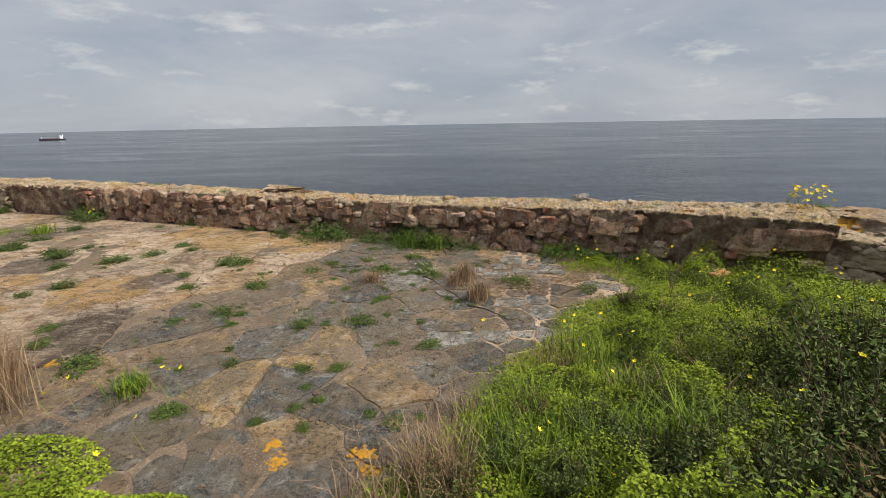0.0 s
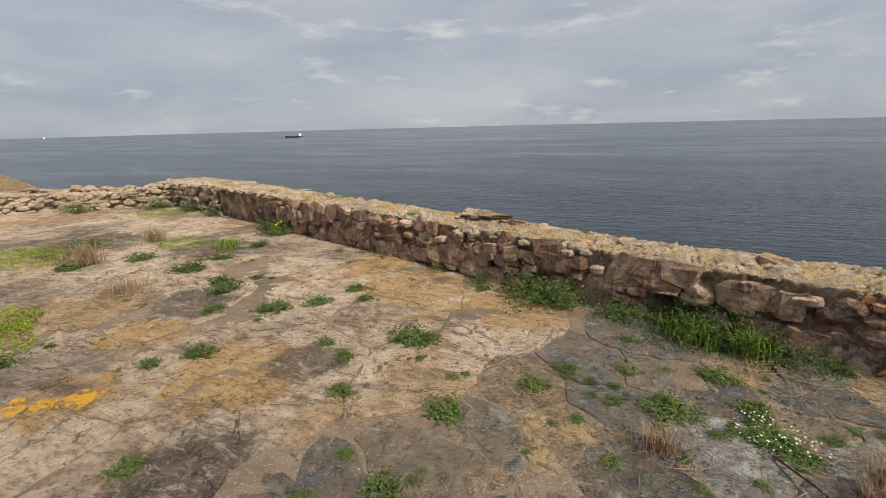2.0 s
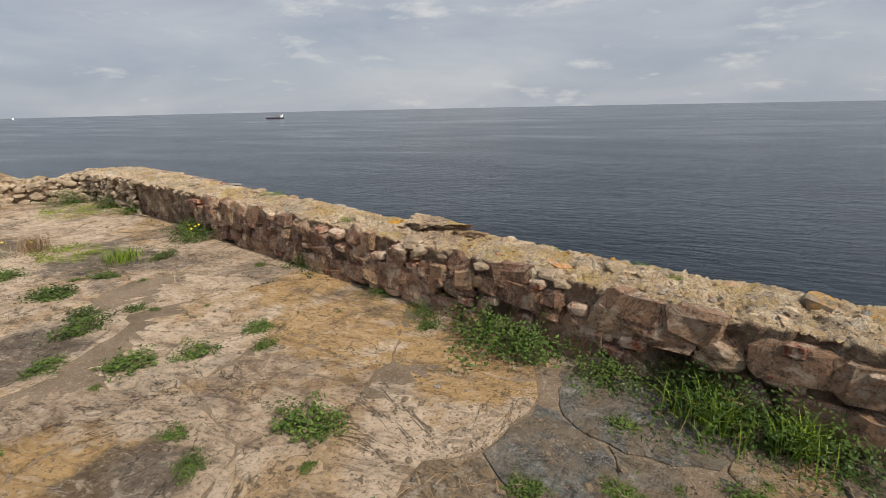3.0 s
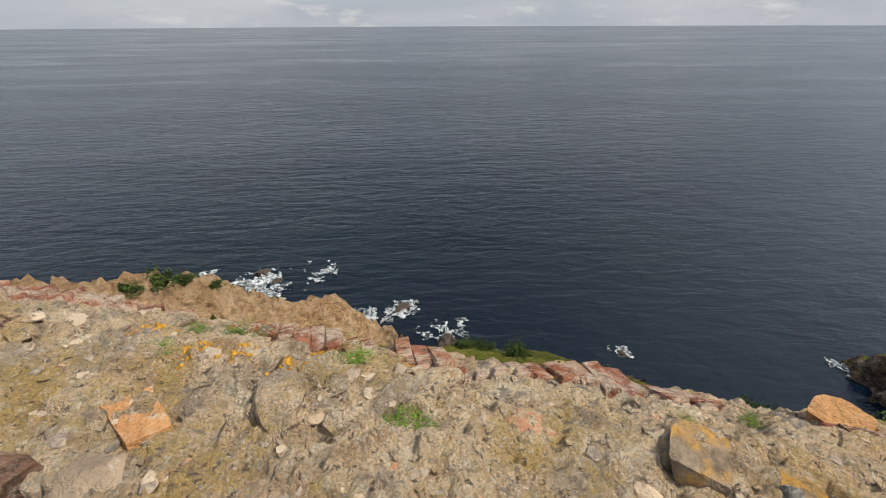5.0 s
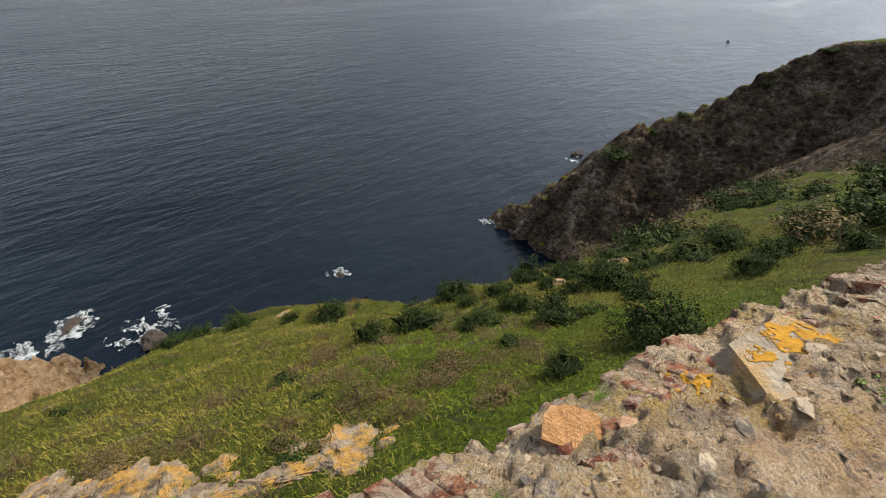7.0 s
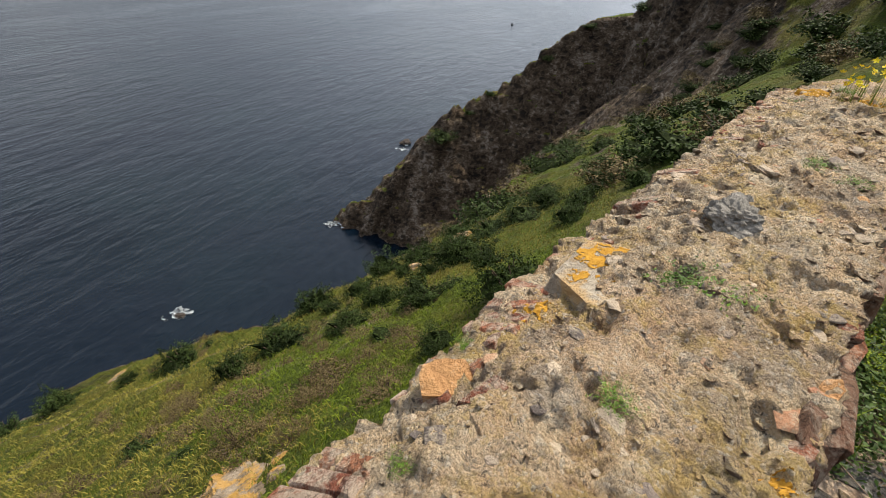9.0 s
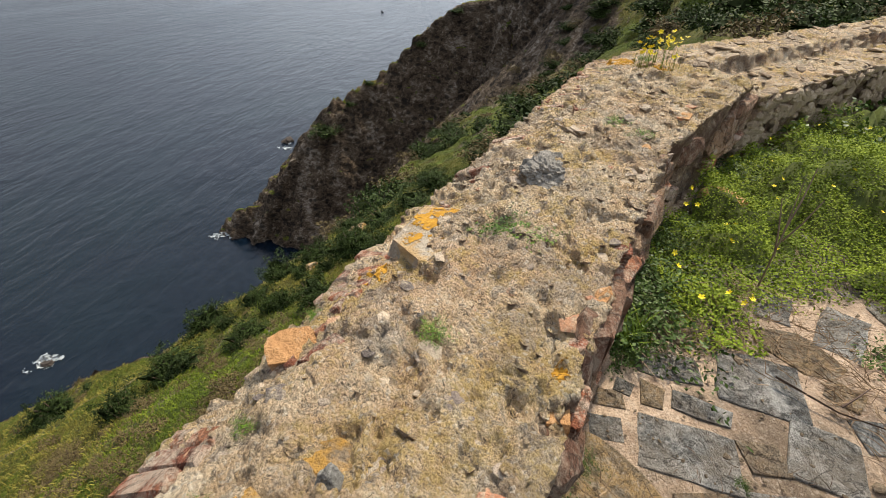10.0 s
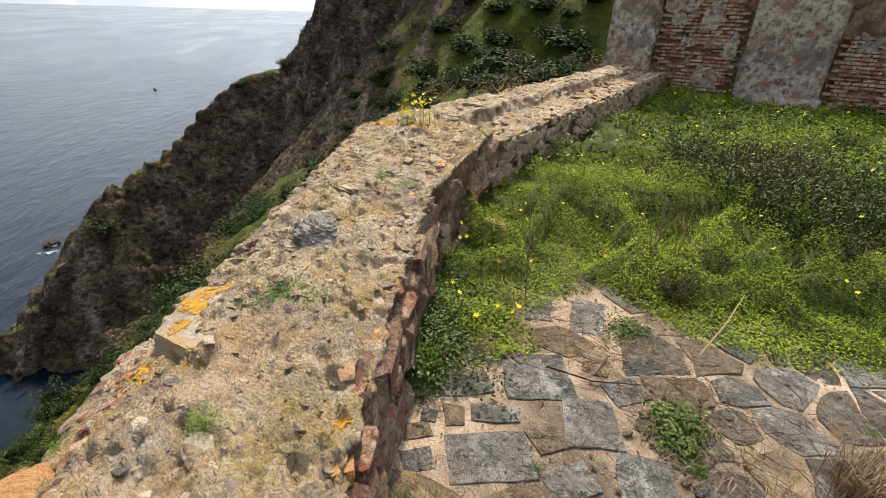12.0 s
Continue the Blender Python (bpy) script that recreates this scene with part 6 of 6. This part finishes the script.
for x, y, w, h in ((0.19, 4.62, 0.26, 0.24), (-0.78, 4.6, 0.22, 0.14), (-2.75, 2.35, 0.5, 0.42), (-2.95, 2.65, 0.4, 0.35), (-7.4, 5.75, 0.4, 0.3), (-7.7, 6.9, 0.4, 0.22), (0.30, 4.10, 0.24, 0.22), (-0.05, 1.75, 0.4, 0.3), (0.1, 4.5, 0.16, 0.16), (-5.9, 5.25, 0.5, 0.14)):
    grass_clump(x, y, float(floor_z(x)), w, h, int(160 + 500 * w), STRAW, "dry straw-coloured grass clump on the paving", rng)
for x, y, w, h in ((1.16, 1.95, 0.3, 0.36), (1.35, 1.8, 0.3, 0.3), (0.95, 2.0, 0.25, 0.26), (-2.0, 2.55, 0.25, 0.14), (-0.5, 6.05, 0.4, 0.22), (-0.15, 5.95, 0.3, 0.22), (1.35, 5.55, 0.2, 0.18), (-6.3, 7.0, 0.4, 0.16)):
    grass_clump(x, y, float(floor_z(x)), w, h, int(80 + 240 * w), GRASS_GREEN, "green grass clump with arching blades", rng, 0.9, 0.007)
tufts = {GRASS_GREEN: [], STRAW: []}
for k in range(54):
    x, y = sow.uniform(0.3, 3.6), sow.uniform(1.3, 3.6)
    if green_cover(np.array(x), np.array(y)) > 0.15:
        tufts[GRASS_GREEN if k % 3 else STRAW] += [(x + sow.gauss(0, 0.09), y + sow.gauss(0, 0.09), float(floor_z(x)) + 0.03, sow.uniform(0.16, 0.28)) for _ in range(80)]
for x, y, h in ((-0.1, 1.9, 0.22), (0.2, 2.05, 0.25), (0.45, 2.1, 0.22), (0.3, 1.75, 0.28), (0.6, 1.9, 0.25), (0.1, 2.3, 0.16), (-0.35, 1.6, 0.2)):
    tufts[STRAW if x < 0.15 else GRASS_GREEN] += [(x + sow.gauss(0, 0.09), y + sow.gauss(0, 0.09), float(floor_z(x)) + 0.01, h) for _ in range(90)]
for mt, lb in ((GRASS_GREEN, "green grass blades rising out of the clover"), (STRAW, "dry brown grass blades among the clover")):
    g = np.array(tufts[mt])
    tagged(new("grass", blade_cloud("grass", g[:, :3], g[:, 3], 0.9, 0.005, mt, 97)), lb, "grass", kind="stuff")


# yellow flowers on thin stalks
def flower_mesh():
    bm = bmesh.new()
    for k in range(5):
        a = k * 2 * math.pi / 5
        c, s = math.cos(a), math.sin(a)
        pts = [(0, 0, 0), (0.45, -0.28, 0.25), (0.85, -0.2, 0.42), (0.9, 0.0, 0.40), (0.85, 0.2, 0.42), (0.45, 0.28, 0.25)]
        bm.faces.new([bm.verts.new((c * x - s * y, s * x + c * y, z)) for x, y, z in pts])
    me = bpy.data.meshes.new("petals")
    bm.to_mesh(me)
    bm.free()
    me.materials.append(PETAL)
    return me


PETALS = flower_mesh()
STALK = stems_mesh("stalk", [((0, 0, -1), (0, 0, 0))], 0.0018, GRASS_GREEN)


def flower(x, y, z, h, rng, r=0.017):
    ob = empty("yellow_flower", "small bright yellow flower on a thin stalk", "flower", pose(x, y, z), "yellow flowers")
    under("petals", PETALS, ob, pose(0, 0, h, rng.uniform(-50, 50), rng.uniform(-50, 50), rng.uniform(0, 360)) @ Matrix.Diagonal((r, r, r, 1)))
    under("stalk", STALK, ob, pose(0, 0, h) @ Matrix.Diagonal((1, 1, h, 1)))


for k in range(190):
    for _ in range(40):
        x, y = (rng.uniform(0.4, 4.2), rng.uniform(1.2, 5.0)) if k < 90 else (rng.uniform(2.2, 9.0), rng.uniform(-4.5, 2.4))
        lim = float(np.interp(x, [0.35, 2.3, 3.72, 9.35], [6.0, 5.28, 4.3, -2.2])) - 0.1
        if green_cover(np.array(x), np.array(y)) > 0.1 and y < lim:
            break
    z = float(floor_z(x) + green_height(np.array([[x, y, 0]]))[0])
    flower(x, y, z - 0.04, rng.uniform(0.12, 0.24), rng, 0.015 if k < 90 else 0.024)
for cx, cy, r, n in ((1.62, 5.08, 0.22, 7), (2.35, 4.95, 0.25, 9), (-1.65, 2.4, 0.1, 3), (-2.2, 2.35, 0.1, 2), (-0.95, 6.3, 0.1, 1), (-6.2, 7.95, 0.2, 6), (0.15, 3.15, 0.3, 3), (-1.5, 1.95, 0.2, 2), (-7.5, 6.6, 0.2, 5)):
    for _ in range(n):
        x, y = cx + rng.uniform(-r, r), cy + rng.uniform(-r, r)
        flower(x, y, float(floor_z(x)) + 0.02, rng.uniform(0.12, 0.26), rng, 0.018)
for _ in range(44):
    x, y = 4.02 + rng.uniform(-0.18, 0.18), 5.0 + rng.uniform(-0.16, 0.16)
    flower(x, y, drop(TOP, x, y).z - 0.01, rng.uniform(0.12, 0.26), rng, 0.024)

# white-flowered plant in the joints
DAISY = mat_plain("white_petal", (0.62, 0.60, 0.52), 0.6, 0.15)
WHITE_PETALS = PETALS.copy()
WHITE_PETALS.materials[0] = DAISY
for cx, cy, r, n in ((-0.24, 4.90, 0.17, 70), (-0.10, 4.80, 0.10, 24)):
    plant = empty("white_flowered_plant", "low plant with many tiny white flowers", "plant", pose(cx, cy, float(floor_z(cx))), "white flowers")
    under("leaves", rng.choice(CUSHIONS), plant, Matrix.Diagonal((r * 1.9, r * 1.7, r * 0.9, 1)))
    for _ in range(n):
        a, d = rng.uniform(0, 6.28), r * math.sqrt(rng.random())
        h = 0.05 + 0.04 * (1 - d / r) + rng.uniform(0, 0.03)
        under("flower", WHITE_PETALS, plant, pose(math.cos(a) * d, math.sin(a) * d, h, rng.uniform(-30, 30), rng.uniform(-30, 30), rng.uniform(0, 360)) @ Matrix.Diagonal((0.0065, 0.0065, 0.006, 1)))

# loose tiles at the wall's foot, half under the clover
for i, (x, y, a) in enumerate(((2.80, 4.72, 35), (2.93, 4.62, 28), (2.84, 4.58, 42))):
    block("tile_piece", "orange floor tile lying at the wall's foot", pose(x, y, float(floor_z(x)) + 0.05 + 0.004 * i, rng.uniform(-3, 3), rng.uniform(-3, 3), a), (0.17, 0.11, 0.09), ORANGE_BLOCK, 70 + i, 1)

# orange lichen on the paving
cv, cf = [], []
for ob in floor.children:
    if not ob.name.startswith("slab") or not -6 < ob.matrix_basis.translation.x < 0:
        continue
    k = len(cv)
    cv += [ob.matrix_basis @ v.co for v in ob.data.vertices]
    cf += [[i + k for i in p.vertices] for p in ob.data.polygons]
PAVING = BVHTree.FromPolygons(cv, cf)
for i, (x, y, r) in enumerate(((-0.92, 2.06, 0.07), (-0.86, 1.94, 0.06), (-0.44, 1.98, 0.08), (-0.38, 1.88, 0.06), (-4.50, 3.60, 0.12), (-4.22, 3.80, 0.12), (-4.70, 3.46, 0.10), (-4.36, 3.68, 0.08), (-2.80, 2.92, 0.06))):
    lichen(x, y, r, PAVING, 40 + i, "orange crust of lichen on a paving slab")

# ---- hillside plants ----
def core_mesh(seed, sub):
    """A solid dark core, put in for the shade inside a bush."""
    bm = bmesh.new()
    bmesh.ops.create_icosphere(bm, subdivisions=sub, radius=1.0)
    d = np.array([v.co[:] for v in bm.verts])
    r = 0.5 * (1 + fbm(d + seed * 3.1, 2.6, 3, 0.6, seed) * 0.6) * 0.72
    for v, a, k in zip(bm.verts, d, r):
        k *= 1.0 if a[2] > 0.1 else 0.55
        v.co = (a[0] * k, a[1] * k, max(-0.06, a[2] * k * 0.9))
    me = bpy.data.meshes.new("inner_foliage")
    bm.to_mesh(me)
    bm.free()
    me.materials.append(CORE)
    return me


# near-black, so the crown's inner shade is in the core's colour
CORE = mat_plain("bush_shade", (0.014, 0.020, 0.006), 1.0, 0.5, 10.0)
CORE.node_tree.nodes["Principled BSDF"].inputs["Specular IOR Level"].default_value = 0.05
BUSHES, FAR_BUSHES = [], []
for i in range(4):
    rs = random.Random(610 + i)
    stems = stems_mesh("branchwork", [((0, 0, -0.1), (rs.uniform(-0.35, 0.35), rs.uniform(-0.35, 0.35), rs.uniform(0.15, 0.4))) for _ in range(12)], 0.02, WOODY)
    for store, n, size in ((BUSHES, 5200, 0.036), (FAR_BUSHES, 1000, 0.075)):
        p, d = dome_points(n, 600 + i, 0.45, 0.3, 0.75)
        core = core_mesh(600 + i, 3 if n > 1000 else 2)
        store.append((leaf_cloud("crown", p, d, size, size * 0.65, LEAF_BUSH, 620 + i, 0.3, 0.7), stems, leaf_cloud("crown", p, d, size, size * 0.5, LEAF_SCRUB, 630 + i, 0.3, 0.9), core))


def hill_bush(x, y, w, rng, scrub=False, tall=1.0, label="", group="bushes on the hillside", far=False):
    z = drop(GROUND, x, y).z
    ob = empty("bush", label or ("low brown scrub bush on the grassy slope" if scrub else "dense dark green bush on the hillside"), "bush", pose(x, y, z - 0.05 * w, 0, 0, rng.uniform(0, 360)), group)
    m = Matrix.Diagonal((w, w * rng.uniform(0.8, 1.1), w * 0.85 * tall * rng.uniform(0.8, 1.1), 1))
    c, s, b, core = rng.choice(FAR_BUSHES if far else BUSHES)
    under("crown", b if scrub else c, ob, m)
    under("branchwork", s, ob, m)
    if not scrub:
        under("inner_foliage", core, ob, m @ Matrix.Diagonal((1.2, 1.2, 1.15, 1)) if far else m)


BUSH_A = [(7.5, 8.0, 1.5), (8.1, 10.4, 1.5), (7.4, 12.3, 1.2), (9.0, 12.3, 1.1), (7.0, 14.6, 1.5), (5.5, 14.9, 1.2), (9.1, 14.2, 0.8), (11.6, 10.6, 1.5), (11.2, 12.6, 0.7), (10.8, 11.5, 0.7), (14.4, 10.5, 2.2), (15.3, 9.4, 2.4), (16.7, 8.8, 1.9), (9.5, 15.4, 1.5), (12.3, 14.0, 1.5), (13.6, 13.0, 1.5), (16.2, 12.4, 2.0), (18.3, 6.9, 2.5), (15.7, 5.7, 1.9), (5.4, 8.8, 0.8), (12.9, 7.5, 1.1), (4.8, 25.4, 1.6), (3.2, 26.0, 1.8), (2.0, 25.6, 1.4), (6.2, 22.5, 0.8), (7.4, 20.6, 1.4), (19.0, 9.5, 2.4), (20.5, 7.0, 2.4)]
BUSH_A += [(10.2, 9.3, 1.1), (13.2, 11.4, 1.2), (10.0, 13.6, 1.0), (12.0, 11.3, 0.9), (15.0, 7.4, 1.3)]
for x, y, w in BUSH_A:
    hill_bush(x, y, w * (1.1 if w < 1.8 else 0.8), rng, tall=1.2 if w < 1.8 else 0.85)
for x, y, w in ((61.4, 32.6, 4.4), (65.7, 29.8, 1.6), (68.8, 27.6, 1.7), (74.5, 20.7, 2.2), (77.2, 15.7, 2.2), (78.2, 8.9, 3.0), (79.3, 5.0, 3.0), (-23.3, 47.4, 2.2), (-24.4, 44.5, 3.4), (-25.5, 42.0, 3.0), (-4.3, 20.9, 0.9), (-21.0, 48.2, 1.8), (46.6, -2.3, 3.2), (44.7, -5.3, 4.2), (22.7, -2.4, 2.4), (27.4, -7.0, 3.2), (42.7, -7.9, 3.9), (34.8, -14.3, 4.0), (39.7, -14.0, 3.3), (36.2, -16.7, 2.6), (43.1, -11.2, 3.5), (49.6, -7.6, 3.2), (30.0, -4.0, 2.8), (34.0, -8.5, 3.4), (25.0, 1.0, 2.2), (31.0, 2.0, 2.6), (37.0, -4.0, 3.4), (23.0, 6.0, 2.2)):
    hill_bush(x, y, w, rng, False, 0.75, "dark scrub bush on the far slope", "far bushes", True)
for x, y, w in ((4.2, 10.9, 1.0), (4.1, 9.2, 1.0), (2.9, 11.6, 1.1), (5.8, 9.5, 0.8), (5.4, 10.4, 0.7), (3.9, 14.8, 0.9), (-1.0, 13.6, 1.1), (3.0, 10.3, 0.7), (0.2, 13.0, 0.9), (1.0, 15.1, 0.8), (4.2, 15.2, 0.9), (-2.6, 16.0, 0.9), (-4.0, 17.0, 0.9), (6.3, 12.4, 0.7), (3.4, 12.9, 0.6), (1.6, 12.2, 0.7)):
    hill_bush(x, y, w, rng, True, 0.8, group="scrub on the slope")
for k in range(66):
    x, y = (sow.uniform(-6, 14), sow.uniform(9.5, 22)) if k < 36 else (sow.uniform(1, 8), sow.uniform(9.5, 14.5))
    hill_bush(x, y, sow.uniform(0.35, 0.8), sow, k % 4 > 0, 0.7, "" if k % 4 else "small dark green bush on the slope", "scrub on the slope", True)

# small dense shrubs that fill the gully and the upper slope
rs = np.random.RandomState(91)
n_fill = 0
for k in range(2200):
    x, y = rs.uniform(17, 60), rs.uniform(-22, 24)
    z = drop(GROUND, x, y).z
    if fbm(np.array([[x, y, 0.0]]), 0.12, 3, 0.5, 7)[0] < (-0.12 if y > 2 else -0.45) or z < -27 or y < 16 - 0.9 * x and x < 14 or n_fill > 155:
        continue
    if y < 4 - 0.2 * x and x < 18:
        continue
    n_fill += 1
    hill_bush(x, y, rs.uniform(1.4, 3.2), rng, rs.rand() < 0.25, 0.8, "scrub bush in the green gully", "gully scrub", True)

# grass over the near slope
n = 170000
x, y = rs.uniform(-12, 22, n), rs.uniform(6.4, 27, n)
near = 1 / (1 + 0.012 * ((x - 2) ** 2 + (y - 9) ** 2))
k = rs.uniform(0, 1, n) < np.clip(near * 1.5, 0.12, 1)
x, y = x[k], y[k]
z = hill_height(x, y)
zx, zy = hill_height(x + 0.3, y), hill_height(x, y + 0.3)
steep = np.hypot(zx - z, zy - z) / 0.3
outer = np.interp(x, [-10, -4.75, -1.6, 0.5, 2.7, 4.35, 10.2], [10.4, 8.65, 7.68, 7.0, 6.2, 5.45, -1.5]) + 0.12
k = (steep < 1.25) & (y > outer)
q = np.stack([x, y, z - 0.02], 1)[k]
tone = fbm(q * np.array([1, 1, 0]), 0.16, 4, 0.55, 13) + np.clip((np.hypot(q[:, 0], q[:, 1] - 6) - 8) * 0.09, -0.3, 0.6) + rs.normal(0, 0.15, len(q))
for nm, mask, mt, h, lb in (("grass", tone < 0.32, SLOPE_GREEN, 0.10, "fresh green grass on the steep slope"), ("grass", tone >= 0.32, SLOPE_GOLD, 0.12, "yellowed grass on the steep slope")):
    g = q[mask]
    tagged(new(nm, blade_cloud(nm, g, np.full(len(g), h), 1.3, 0.016, mt, 95)), lb, "grass", kind="stuff")

# ---- rocks below the wall and in the slope ----
def slope_pose(x, y, sink, turn, tip=0.0):
    """Bedded flat on the hillside at a place."""
    z, zx, zy = (float(v) for v in hill_height([x, x + 0.5, x], [y, y, y + 0.5]))
    n = Vector((z - zx, z - zy, 0.5)).normalized()
    n = (n + Vector((0, 0, 0.55))).normalized()
    return Matrix.Translation((x, y, drop(GROUND, x, y).z - sink)) @ n.to_track_quat("Z", "Y").to_matrix().to_4x4() @ pose(0, 0, 0, tip, 0, turn)


for i, (x, y, w) in enumerate([(-3.7, 14.6, 0.9), (-3.2, 14.9, 0.8), (-2.1, 13.8, 1.3), (-1.1, 12.6, 1.2), (-0.4, 11.8, 1.0), (-1.5, 13.3, 1.1), (0.5, 10.8, 0.9), (1.2, 10.5, 0.9), (2.0, 10.4, 0.9), (1.6, 10.0, 0.8), (0.4, 11.8, 0.5), (-2.2, 12.7, 1.2), (-0.2, 11.1, 0.9), (-1.2, 11.6, 1.0), (-2.9, 12.2, 0.9), (14.8, 11.7, 0.9), (11.9, 12.4, 0.7), (6.8, 25.0, 1.0)]):
    rock("boulder", "tan boulder with orange lichen on the slope", slope_pose(x, y, 0.05 * w, rng.uniform(0, 360), rng.uniform(-6, 6)), (w * rng.uniform(1.1, 1.5), w * rng.uniform(0.75, 1.0), w * rng.uniform(0.26, 0.36)), TAN_ROCK, 140 + i, 5, 0.6, 0.7)["group"] = "boulders below the wall"
for i in range(30):
    t = sow.random()
    x, y = -3.4 + 5.6 * t + sow.uniform(-0.7, 0.7), 14.2 - 4.2 * t + sow.uniform(-0.6, 0.6)
    w = sow.uniform(0.15, 0.42)
    rock("boulder", "small tan rock lying on the slope", slope_pose(x, y, 0.04 * w, sow.uniform(0, 360), sow.uniform(-12, 12)), (w * 1.3, w, w * sow.uniform(0.35, 0.5)), TAN_ROCK, 240 + i, 4, 0.5, 0.7)["group"] = "boulders below the wall"

# ---- surf ----
def foam(cx, cy, rx, ry, seed, label="white surf breaking round a rock"):
    n = 110
    g = np.linspace(-1, 1, n)
    A, B = np.meshgrid(g, g)
    p = np.stack([A.ravel() * rx, B.ravel() * ry, np.full(n * n, seed * 5.1)], 1)
    fld = fbm(p, 0.28, 6, 0.65, seed)
    keep = (0.26 - np.hypot(A, B).ravel() * 0.62 + fld * 0.75) > 0
    h = 0.10 + np.clip(fbm(p, 0.8, 3, 0.6, seed + 5), 0, 1) * 0.4
    v = np.stack([cx + p[:, 0], cy + p[:, 1], EYE_SEA + h], 1)
    f = sheet_faces(n, n)[:, ::-1]
    f = f[keep[f].all(1)]
    tagged(new("surf", mesh_of("surf", v, f, FOAM)), label, "surf", kind="stuff")


for i, (x, y, a, b) in enumerate(((-26.7, 76.0, 12, 7), (-20, 78, 6, 4), (-9.0, 61.5, 5, 5), (-2.5, 65, 4.5, 3), (3.0, 58.5, 5, 4), (26.5, 52.3, 2.6, 2.0), (54.0, 47.0, 3, 2.6), (56, 42.5, 2.2, 2.2), (90.0, 53.5, 4, 2.2))):
    foam(x, y, a, b, 20 + i)
for i, (x, y, w) in enumerate(((-27, 79, 3.5), (-2.5, 66, 3.0), (3.5, 57.0, 4.0), (26.5, 52.6, 1.2), (91, 54, 3), (-24, 76, 2))):
    rock("sea_rock", "dark wet rock awash in the surf", pose(x, y, EYE_SEA + 0.1, 0, 0, 40 * i), (w, w * 0.7, w * 0.4), SEA_ROCK, 170 + i, 3, 0.4, 0.8)["group"] = "rocks in the surf"
